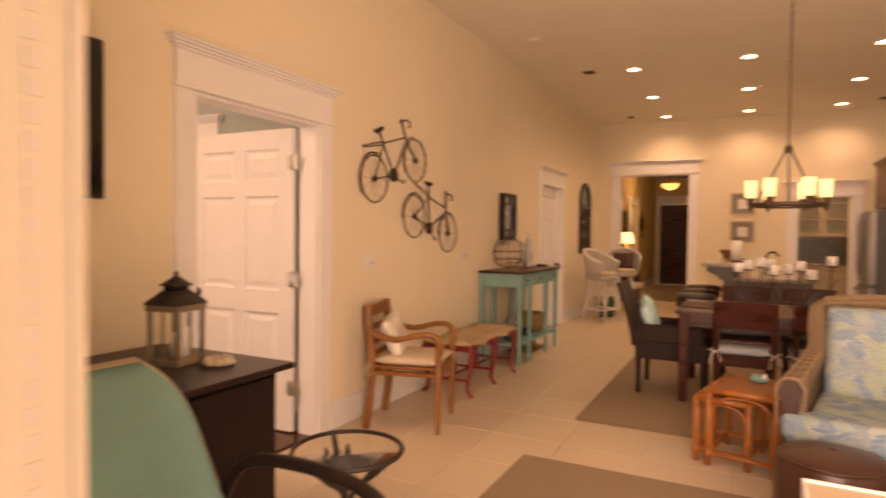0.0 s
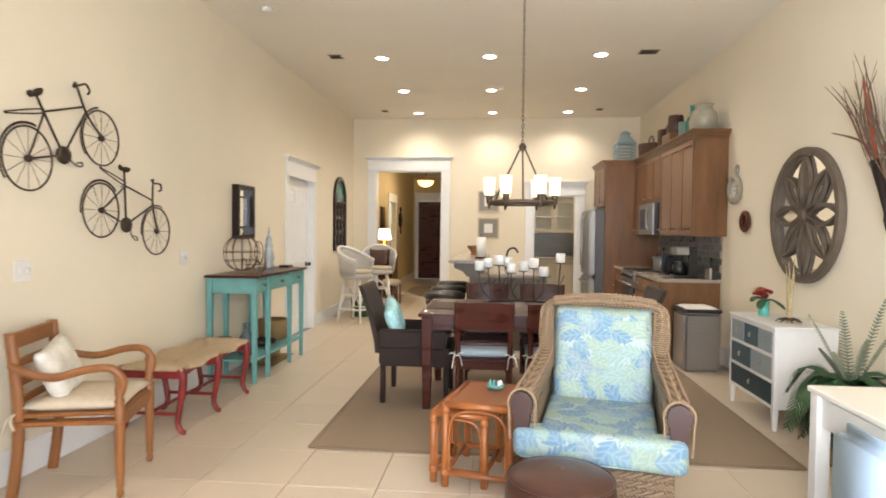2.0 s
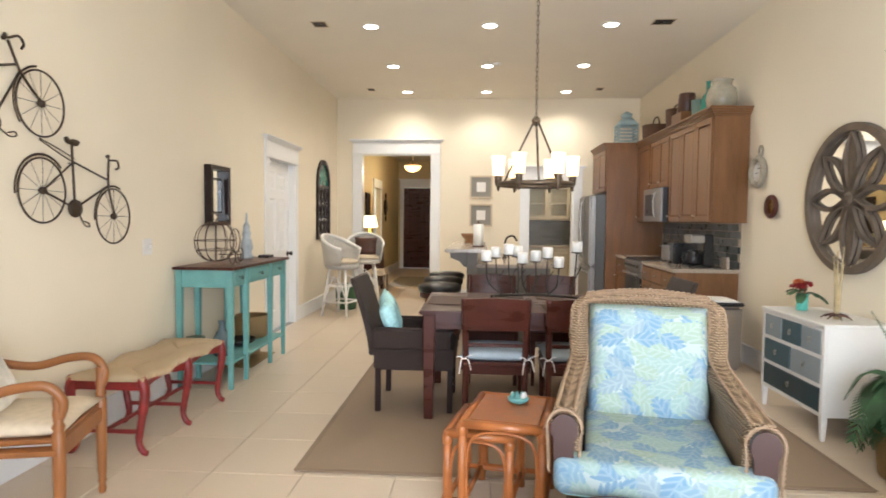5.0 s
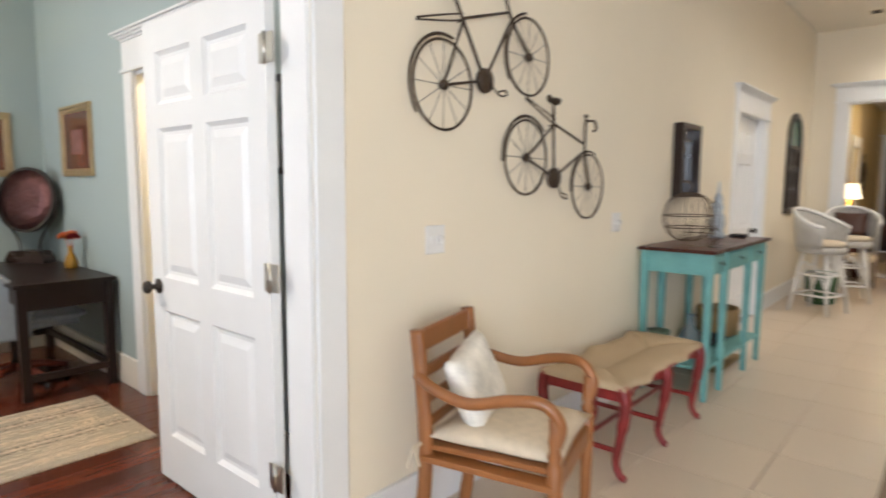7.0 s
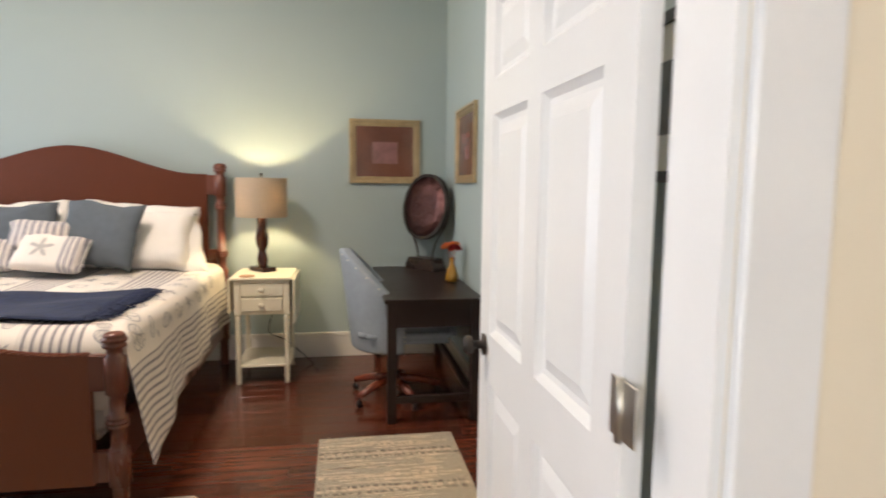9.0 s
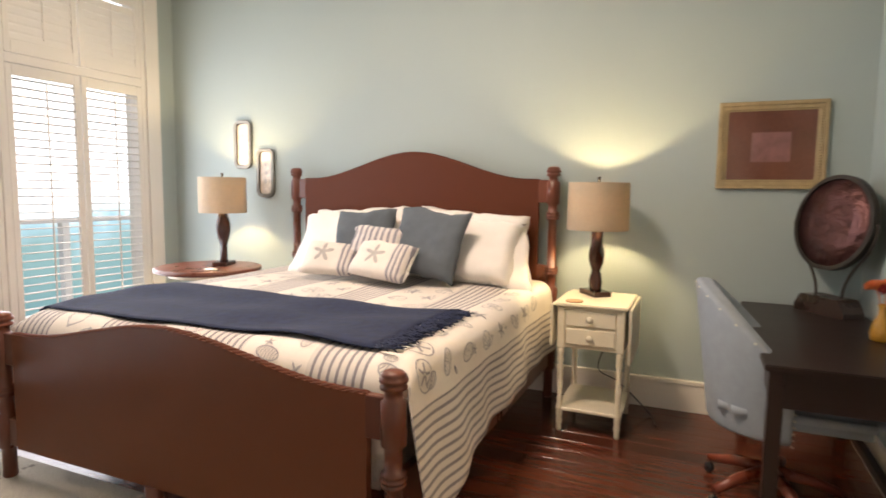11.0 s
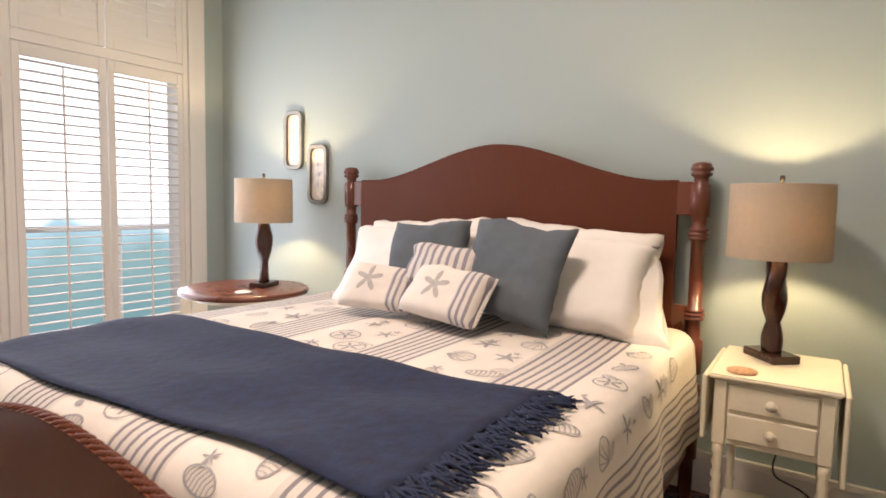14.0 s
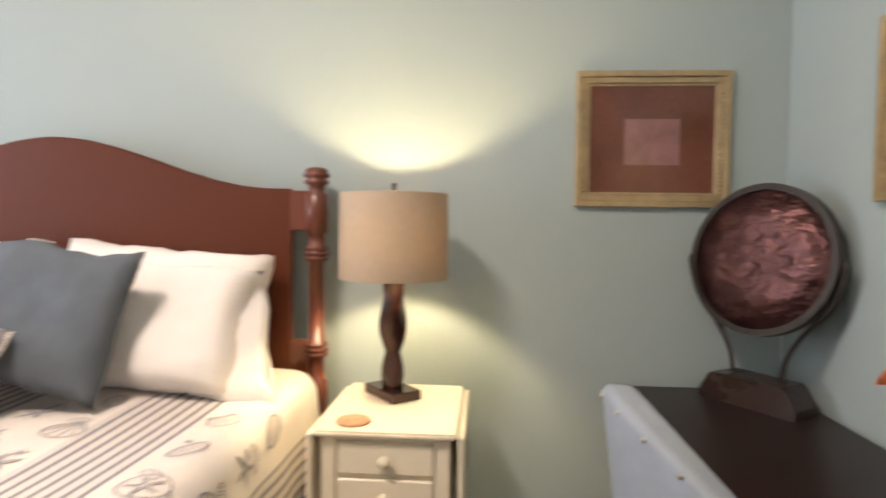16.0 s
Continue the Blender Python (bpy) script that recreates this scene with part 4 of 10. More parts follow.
tube(bm, spline([(-0.2, 0.05, 0.48), (-0.12, 0.0, 0.3), (-0.2, 0.12, 0.2), (-0.24, 0.3, 0.02), (-0.05, 0.36, 0.008)]), 0.004, 6)
solid("power_cord", bm, BLACK, "thin black lamp cord behind the nightstand", "cord", m=pose(-3.76, -0.955, 0))
CORK = mat("printed_cork", (0.42, 0.24, 0.13), 0.8, var=0.3, scale=60)
bm = B(); lathe(bm, [(0, 0), (0.05, 0), (0.052, 0.004), (0.05, 0.008), (0, 0.008)], 28, pose(-3.575, -1.06, 0.763))
solid("coaster", bm, CORK, "round cork coaster on the nightstand", "coaster")

tab = thing("round_table", pose(-3.72, -3.98, 0), "round cherry side table by the bed", "side table")
bm = B(); lathe(bm, [(0, 0.735), (0.38, 0.735), (0.40, 0.742), (0.405, 0.755), (0.40, 0.768), (0.39, 0.772), (0, 0.772)], 48)
part("tabletop", bm, CHERRY, tab)
bm = B(); lathe(bm, [(0.30, 0.70), (0.30, 0.735), (0, 0.735)], 40); part("apron", bm, CREAM, tab)
bm = B(); lathe(bm, [(0.05, 0.10), (0.07, 0.2), (0.035, 0.35), (0.05, 0.5), (0.06, 0.70)], 20); part("pedestal", bm, CHERRY, tab)
for k in range(3):
    bm = B(); a = 2 * math.pi * k / 3
    tube(bm, spline([(0.03 * math.cos(a), 0.03 * math.sin(a), 0.16), (0.18 * math.cos(a), 0.18 * math.sin(a), 0.12), (0.30 * math.cos(a), 0.30 * math.sin(a), 0.02)]), 0.02, 8)
    part("leg", bm, CHERRY, tab)
bm = B(); lathe(bm, [(0, 0), (0.045, 0), (0.05, 0.006), (0.045, 0.01), (0, 0.01)], 24, pose(-3.56, -3.80, 0.772))
solid("coaster", bm, SHEET, "small white round coaster on the round table", "coaster")

SHADEM = mat("oatmeal_drum_shade", (0.42, 0.345, 0.26), 0.9, var=0.06, scale=40, bump=0.3, bscale=400)
_n = SHADEM.node_tree.nodes["Principled BSDF"]
_tr = SHADEM.node_tree.nodes.new("ShaderNodeBsdfTranslucent"); _tr.inputs[0].default_value = (0.85, 0.68, 0.45, 1)
_ms = SHADEM.node_tree.nodes.new("ShaderNodeMixShader"); _ms.inputs[0].default_value = 0.10
SHADEM.node_tree.links.new(_n.outputs[0], _ms.inputs[1]); SHADEM.node_tree.links.new(_tr.outputs[0], _ms.inputs[2])
SHADEM.node_tree.links.new(_ms.outputs[0], SHADEM.node_tree.nodes["Material Output"].inputs[0])
BULB = glow("warm_bulb", (1.0, 0.82, 0.42), 12)
LAMPW = mat("dark_walnut", (0.040, 0.014, 0.009), 0.22, var=0.35, scale=10)


def table_lamp(x, y, z, shade_r, zs0, zs1, rz):
    top = thing("table_lamp", pose(x, y, z, 0, 0, rz), "twisted dark wood table lamp with a lit oatmeal drum shade", "lamp", "bedside lamps")
    bm = B(); box(bm, (0, 0, 0.016), (0.185, 0.115, 0.032), 0.003); part("base", bm, LAMPW, top)
    bm = B()
    h0, h1, n = 0.032, zs0 - z + 0.03, 40
    rings = []
    for k in range(n + 1):
        t = k / n
        a = t * math.pi * 1.1
        w = 0.026 + 0.030 * math.sin(math.pi * (t - 0.3) / 0.7) if t > 0.3 else 0.026 + 0.014 * math.sin(math.pi * (0.3 - t) / 0.45)
        d = 0.022 + 0.4 * (w - 0.022)
        ring = []
        for j in range(16):
            b = 2 * math.pi * j / 16
            cx, cy = w * math.copysign(abs(math.cos(b)) ** 0.7, math.cos(b)), d * math.copysign(abs(math.sin(b)) ** 0.7, math.sin(b))
            ring.append(bm.verts.new((cx * math.cos(a) - cy * math.sin(a), cx * math.sin(a) + cy * math.cos(a), h0 + (h1 - h0) * t)))
        rings.append(ring)
    for a, b in zip(rings, rings[1:]):
        for j in range(16):
            f = bm.faces.new((a[j], a[(j + 1) % 16], b[(j + 1) % 16], b[j])); f.smooth = True
    bm.faces.new(rings[0][::-1]); bm.faces.new(rings[-1])
    part("stem", bm, LAMPW, top)
    bm = B()
    s0, s1 = zs0 - z, zs1 - z
    lathe(bm, [(shade_r, s0), (shade_r + 0.002, s0 + 0.005), (shade_r, s1 - 0.005), (shade_r, s1), (shade_r - 0.004, s1), (shade_r - 0.004, s0), (shade_r, s0)], 48, caps=False)
    part("shade", bm, SHADEM, top)
    bm = B()
    for k in range(3):
        a = 2 * math.pi * k / 3
        tube(bm, [(0.01 * math.cos(a), 0.01 * math.sin(a), s1 - 0.02), (shade_r * math.cos(a) * 0.99, shade_r * math.sin(a) * 0.99, s1 - 0.01)], 0.002, 5)
    lathe(bm, [(0.006, s0 + 0.06), (0.006, s1 + 0.012), (0.010, s1 + 0.016), (0.009, s1 + 0.034), (0, s1 + 0.036)], 10)
    part("finial", bm, IRON, top)
    bm = B(); lathe(bm, [(0, s0 + 0.02), (0.014, s0 + 0.03), (0.028, s0 + 0.06), (0.028, s0 + 0.075), (0.016, s0 + 0.095), (0, s0 + 0.1)], 16)
    part("bulb", bm, BULB, top)
    return top


table_lamp(-3.855, -0.988, 0.763, 0.182, 1.165, 1.452, 40)
table_lamp(-3.832, -3.929, 0.772, 0.182, 1.195, 1.477, 20)

# desk, chair and what stands on the desk
desk = thing("desk", pose(0, 0, 0), "espresso stained writing desk against the blue wall", "desk")
dx0, dx1, dy0, dy1 = -4.13, -2.67, -0.165, 0.425
bm = B(); span(bm, dx0, dx1, dy0, dy1, 0.725, 0.75, 0.004, 2); part("desktop", bm, DARK, desk)
for nm, a in (("apron", (dx0 + 0.03, dx1 - 0.03, dy1 - 0.04, dy1 - 0.02, 0.58, 0.725)), ("apron", (dx1 - 0.045, dx1 - 0.025, dy0 + 0.03, dy1 - 0.03, 0.58, 0.725)), ("apron", (dx0 + 0.025, dx0 + 0.045, dy0 + 0.03, dy1 - 0.03, 0.58, 0.725))):
    bm = B(); span(bm, *a, 0.002); part(nm, bm, DARK, desk)
for k in range(3):
    a = dx0 + 0.06 + k * (dx1 - dx0 - 0.12) / 3
    bm = B(); span(bm, a + 0.004, a + (dx1 - dx0 - 0.12) / 3 - 0.004, dy0 + 0.02, dy0 + 0.04, 0.62, 0.722, 0.003); part("drawer", bm, DARK, desk)
for x in (dx0 + 0.04, dx1 - 0.04):
    for y in (dy0 + 0.045, dy1 - 0.045):
        bm = B(); span(bm, x - 0.027, x + 0.027, y - 0.027, y + 0.027, 0, 0.725, 0.003); part("leg", bm, DARK, desk)
    bm = B(); span(bm, x - 0.018, x + 0.018, dy0 + 0.07, dy1 - 0.07, 0.12, 0.165, 0.003); part("stretcher", bm, DARK, desk)
bm = B(); span(bm, dx0 + 0.05, dx1 - 0.05, dy1 - 0.066, dy1 - 0.03, 0.12, 0.165, 0.003); part("stretcher", bm, DARK, desk)
CHAIRF = mat("blue_grey_upholstery", (0.265, 0.30, 0.335), 0.95, var=0.08, scale=25, bump=0.4, bscale=260)
och = thing("desk_chair", pose(-3.16, -0.065, 0, 0, 0, 0), "blue grey upholstered swivel desk chair with nailhead trim", "chair")
bm = B(); box(bm, (0, 0.07, 0.475), (0.52, 0.62, 0.13), 0.05, None, 4)
for f in bm.faces:
    f.smooth = True
part("seat", bm, CHAIRF, och)
bm = B()
cols = []
for i in range(15):
    a = radians(-98 + 196 * i / 14)
    col = []
    for j in range(11):
        t = j / 10
        top = 1.005 - 0.36 * (abs(i - 7) / 7) ** 1.7
        z = 0.36 + (top - 0.36) * t
        rr = 0.285 + 0.03 * t
        lean = 0.05 * t
        col.append((Vector((rr * math.sin(a), -rr * math.cos(a) * 0.98 - lean * (1 - abs(i - 7) / 7), z)), Vector((math.sin(a), -math.cos(a), 0))))
    cols.append(col)
outer = [[bm.verts.new(p + n * 0.0) for p, n in c] for c in cols]
inner = [[bm.verts.new(p - n * (0.080 + 0.02 * math.sin(math.pi * min(1, k / 10)))) for k, (p, n) in enumerate(c)] for c in cols]
for i in range(14):
    for j in range(10):
        for src, rev in ((outer, False), (inner, True)):
            q = [src[i][j], src[i + 1][j], src[i + 1][j + 1], src[i][j + 1]]
            f = bm.faces.new(q[::-1] if rev else q); f.smooth = True
    bm.faces.new((outer[i][10], outer[i + 1][10], inner[i + 1][10], inner[i][10]))
    bm.faces.new((outer[i + 1][0], outer[i][0], inner[i][0], inner[i + 1][0]))
for i in (0, 14):
    for j in range(10):
        q = [outer[i][j], outer[i][j + 1], inner[i][j + 1], inner[i][j]]
        bm.faces.new(q if i == 0 else q[::-1])
bmesh.ops.recalc_face_normals(bm, faces=bm.faces)
bk = part("backrest", bm, CHAIRF, och)
bv = bk.modifiers.new("rounded", 'BEVEL'); bv.width, bv.segments, bv.limit_method = 0.034, 4, 'ANGLE'
nails = []
for i in (0, 14):
    for j in range(11):
        p, n = cols[i][j]
        nails.append(p - n * 0.012 + Vector((0, 0.002, 0)))
for i in range(15):
    p, n = cols[i][10]
    nails.append(p - n * 0.004 + Vector((0, 0, -0.022)))
bm = B(); lathe(bm, [(0.0065, -0.002), (0.0058, 0.003), (0.003, 0.0055), (0, 0.006)], 8)
nail_mesh = bpy.data.meshes.new("nailhead"); bm.to_mesh(nail_mesh); bm.free(); nail_mesh.materials.append(NICKEL)
for p in nails:
    nl = new("nailhead", nail_mesh); nl.parent = och; nl.location = p
bm = B(); lathe(bm, [(0.03, 0.12), (0.03, 0.30), (0.05, 0.40), (0.10, 0.41)], 16); part("column", bm, BLACK, och)
CHLEG = mat("red_brown_wood", (0.16, 0.036, 0.018), 0.3, var=0.3, scale=10)
for k in range(5):
    a = radians(20 + 72 * k)
    bm = B()
    tube(bm, [(0.02 * math.cos(a), 0.02 * math.sin(a), 0.135), (0.17 * math.cos(a), 0.17 * math.sin(a), 0.115), (0.30 * math.cos(a), 0.30 * math.sin(a), 0.075)], [0.03, 0.026, 0.02], 8)
    lg = part("base_leg", bm, CHLEG, och)
    bm = B(); lathe(bm, [(0.0, -0.012), (0.022, -0.012), (0.026, 0), (0.022, 0.012), (0.0, 0.012)], 14,
                    Matrix.Translation((0.30 * math.cos(a), 0.30 * math.sin(a), 0.027)) @ pose(0, 0, 0, 90, 0, math.degrees(a)))
    tube(bm, [(0.30 * math.cos(a), 0.30 * math.sin(a), 0.03), (0.295 * math.cos(a), 0.295 * math.sin(a), 0.075)], 0.006, 6)
    part("caster", bm, BLACK, lg)

COPPER = mat("hammered_copper_disc", (0.13, 0.058, 0.055), 0.32, metal=0.75, var=0.35, scale=9, stretch=(1, 5, 1), bump=1.0, bscale=22)
for _k in COPPER.node_tree.nodes:
    if _k.bl_idname == "ShaderNodeBump":
        _k.inputs["Distance"].default_value = 0.03
gong = thing("sculpture", pose(-3.93, 0.245, 0.75, 0, 0, 33), "round hammered copper disc on a curved metal stand", "sculpture")
DM = Matrix.Translation((0, 0, 0.495)) @ pose(0, 0, 0, 82, 0, 0) @ pose(0, 0, 0, 0, 0, 8)
bm = B(); lathe(bm, [(0, -0.006), (0.235, -0.006), (0.235, 0.008), (0.12, 0.012), (0, 0.014)], 48, DM); part("disc", bm, COPPER, gong)
bm = B(); ring_slab(bm, circle(0.258, 48), circle(0.236, 48), -0.022, 0.018, DM); part("rim", bm, IRON, gong)
for s in (-1, 1):
    bm = B(); tube(bm, spline([(s * 0.085, 0, 0.09), (s * 0.10, 0.0, 0.17), (s * 0.15, 0, 0.26), (s * 0.235, 0.0, 0.36), (s * 0.272, 0, 0.47), (s * 0.262, 0, 0.50)]), 0.008, 8)
    part("stand_arm", bm, IRON, gong)
bm = B()
slab(bm, [(-0.17, 0), (0.17, 0), (0.17, 0.03), (0.135, 0.085), (0.12, 0.095), (-0.12, 0.095), (-0.135, 0.085), (-0.17, 0.03)], -0.065, 0.065, pose(0, 0, 0, 90, 0, 0))
part("base", bm, mat("bronze_brown_lacquer", (0.030, 0.017, 0.013), 0.28, var=0.3, scale=9), gong)

AMBER = mat("amber_glass", (0.38, 0.20, 0.03), 0.12, var=0.25, scale=20)
vase = thing("vase_of_flowers", pose(-3.31, 0.345, 0.75), "amber glass bud vase with orange and red flowers", "vase")
bm = B(); lathe(bm, [(0.035, 0), (0.042, 0.006), (0.046, 0.04), (0.034, 0.085), (0.018, 0.12), (0.017, 0.15), (0.024, 0.165), (0.020, 0.165), (0.014, 0.15), (0.012, 0.12), (0, 0.06)], 20)
part("vase", bm, AMBER, vase)
ORANGE = mat("orange_petal", (0.62, 0.18, 0.06), 0.8, var=0.3, scale=30)
REDP = mat("dark_red_petal", (0.28, 0.018, 0.02), 0.8, var=0.3, scale=30)


def bloom(bm, c, r, n=34, seed=1):
    rg = random.Random(seed)
    for k in range(n):
        t = k / n
        a = k * 2.4
        e = math.pi * 0.5 * (1 - t * 0.95)
        d = Vector((math.cos(a) * math.cos(e * 0.9 + 0.05), math.sin(a) * math.cos(e * 0.9 + 0.05), math.sin(e))).normalized()
        side = d.orthogonal().normalized()
        side.rotate(Matrix.Rotation(rg.random() * 0.6, 3, d))
        up = d.cross(side)
        w = r * (0.28 + 0.22 * t)
        tip = Vector(c) + d * r * (0.75 + 0.25 * t)
        base = Vector(c) + d * r * 0.2
        vs = [bm.verts.new(p) for p in (base, tip - side * w, tip + d * r * 0.12 + up * 0.004, tip + side * w)]
        bm.faces.new(vs)


for c, r, mt, s in (((-0.035, -0.02, 0.225), 0.05, ORANGE, 1), ((0.02, -0.03, 0.235), 0.045, ORANGE, 2), ((0.05, 0.01, 0.225), 0.045, REDP, 3), ((-0.005, 0.02, 0.24), 0.045, ORANGE, 4), ((-0.06, 0.015, 0.215), 0.038, ORANGE, 5)):
    bm = B(); bloom(bm, c, r, 34, s); tube(bm, [(0, 0, 0.1), (c[0] * 0.5, c[1] * 0.5, 0.17), c], 0.0025, 5)
    part("flower", bm, mt, vase)

# pictures and small mirrors on the blue walls
GOLD = mat("antique_gold_frame", (0.42, 0.315, 0.17), 0.38, metal=0.45, var=0.2, scale=18, bump=0.25, bscale=60)
SEPIA = mat("brown_art_print", (0.135, 0.050, 0.030), 0.12, var=0.35, scale=3, bump=0)
PINKP = mat("pale_print_centre", (0.24, 0.115, 0.105), 0.12, var=0.25, scale=12, bump=0)


def gold_picture(m, w, h):
    """A deep picture frame lying in the plane z=0, facing +z, w wide and h high."""
    top = thing("picture", m, "gold framed brown print under glass", "picture", "framed prints")
    for nm, o, i, z in (("frame", 0.0, 0.022, 0.026), ("frame", 0.022, 0.045, 0.018), ("frame", 0.045, 0.055, 0.012)):
        bm = B()
        def rect(k):
            return [(-w / 2 + k, -h / 2 + k), (w / 2 - k, -h / 2 + k), (w / 2 - k, h / 2 - k), (-w / 2 + k, h / 2 - k)]
        ring_slab(bm, rect(o), rect(i), 0.001, z)
        bmesh.ops.recalc_face_normals(bm, faces=bm.faces)
        bmesh.ops.bevel(bm, geom=bm.edges[:], offset=0.002, segments=1, affect='EDGES')
        part(nm, bm, GOLD, top)
    bm = B()
    for s in (-1, 1):
        y = -h / 2 + 0.06
        while y < h / 2 - 0.06:
            lathe(bm, [(0.006, 0), (0.005, 0.004), (0, 0.006)], 8, Matrix.Translation((s * (w / 2 - 0.0335), y, 0.018)))
            y += 0.016
    tagged(part("beading", bm, GOLD, top, "row of small gold beads"), kind="stuff")
    bm = B(); box(bm, (0, 0, 0.006), (w - 0.11, h - 0.11, 0.006)); part("print", bm, SEPIA, top, "brown glossy art print")
    bm = B(); box(bm, (0, -0.01, 0.0105), (w * 0.36, h * 0.34, 0.001)); part("print_centre", bm, PINKP, top)
    return top


gold_picture(Matrix(((0, 0, 1, BX), (1, 0, 0, -0.057), (0, 1, 0, 1.68), (0, 0, 0, 1))), 0.57, 0.51)
gold_picture(Matrix(((1, 0, 0, -3.33), (0, 0, -1, BY1), (0, 1, 0, 1.69), (0, 0, 0, 1))), 0.63, 0.52)
PEWTER = mat("antique_pewter", (0.20, 0.185, 0.16), 0.4, metal=0.7, var=0.3, scale=20)
PAPER = mat("small_shell_print", (0.62, 0.55, 0.47), 0.25, var=0.25, scale=25, bump=0)


def round_rect(w, h, r, n=5):
    pts = []
    for cx, cy, a0 in ((w / 2 - r, h / 2 - r, 0), (-w / 2 + r, h / 2 - r, 90), (-w / 2 + r, -h / 2 + r, 180), (w / 2 - r, -h / 2 + r, 270)):
        for k in range(n + 1):
            a = radians(a0 + 90 * k / n)
            pts.append((cx + r * math.cos(a), cy + r * math.sin(a)))
    return pts


for yy, zz in ((-4.008, 1.76), (-3.772, 1.522)):
    top = thing("picture", Matrix(((0, 0, 1, BX), (1, 0, 0, yy), (0, 1, 0, zz), (0, 0, 0, 1))), "narrow rounded pewter frame with a small shell print", "picture", "pewter frames")
    bm = B(); ring_slab(bm, round_rect(0.18, 0.405, 0.055), round_rect(0.125, 0.35, 0.035), 0.002, 0.03)
    bmesh.ops.recalc_face_normals(bm, faces=bm.faces); bmesh.ops.bevel(bm, geom=bm.edges[:], offset=0.003, segments=1, affect='EDGES')
    part("frame", bm, PEWTER, top)
    bm = B(); slab(bm, round_rect(0.126, 0.351, 0.035), 0.004, 0.010); part("print", bm, PAPER, top)
    for k in range(3):
        bm = B(); slab(bm, circle(0.012, 8, -0.005 + 0.008 * (k % 2), 0.07 - 0.07 * k, 0.018), 0.0105, 0.0115); part("print_shell", bm, STARC, top)

# rugs
RAG = wave_mat("woven_rag_rug", (0.46, 0.405, 0.32), (0.25, 0.225, 0.185), 34, 'X', 0.95, 6.0, 0.7, (0.1, 0.7), 4, 3)


def rag_rug(m, lx, ly, label):
    top = thing("rug", m, label, "rug")
    bm = B(); span(bm, -lx / 2, lx / 2, -ly / 2, ly / 2, 0.001, 0.010, 0.003)
    part("weave", bm, RAG, top)
    bm = B()
    rg = random.Random(3)
    for s in (-1, 1):
        for k in range(int(ly / 0.009)):
            y = -ly / 2 + 0.004 + k * 0.009
            tube(bm, [(s * lx / 2, y, 0.006), (s * (lx / 2 + rg.uniform(0.006, 0.02)), y + rg.uniform(-0.006, 0.006), 0.004)], 0.002, 4)
    tagged(part("fringe", bm, LINEN, top), kind="stuff")
    # bands of darker and paler rags woven in, and single streaks of cloth between them
    for f, tone in ((0.12, RAGP), (0.21, RAGD), (0.24, RAGP), (0.27, RAGD), (0.50, RAGP), (0.60, RAGD), (0.63, RAGP), (0.66, RAGD), (0.88, RAGP)):
        x = -lx / 2 + lx * f
        bm = B()
        y = -ly / 2 + 0.01
        while y < ly / 2 - 0.03:
            ln = rg.uniform(0.008, 0.030)
            span(bm, x - 0.010 + rg.uniform(-0.004, 0.004), x + 0.010 + rg.uniform(-0.004, 0.004), y, y + ln, 0.0095, 0.0120)
            y += ln + rg.uniform(0.006, 0.028)
        tagged(part("woven_band", bm, tone, top), kind="stuff")
    bm = B()
    for k in range(min(180, int(lx * ly * 260))):
        x, y, ln = rg.uniform(-lx / 2 + 0.02, lx / 2 - 0.02), rg.uniform(-ly / 2, ly / 2 - 0.2), rg.uniform(0.05, 0.19)
        span(bm, x - 0.004, x + 0.004, y, y + ln, 0.0095, 0.0112)
    tagged(part("streak", bm, RAGP if ly < 0.8 else RAG, top), kind="stuff")
    return top


RAGD = mat("dark_rag_strip", (0.20, 0.17, 0.14), 0.95, var=0.5, scale=40)
RAGP = mat("pale_rag_strip", (0.56, 0.46, 0.35), 0.95, var=0.3, scale=30)
rag_rug(pose(-2.055, -0.165, 0), 0.93, 0.74, "beige and grey woven rag rug with short fringe")
rag_rug(pose(-1.52, -2.66, 0, 0, 0, 90), 3.2, 0.95, "long pale grey woven rug at the foot of the bed")

# ---- bedroom: shuttered windows ----
SHUT = mat("white_shutter_paint", (0.80, 0.775, 0.73), 0.35, var=0.02, scale=4, bump=0.02)
FY = BY0 + 0.004      # plane in which the shutters stand


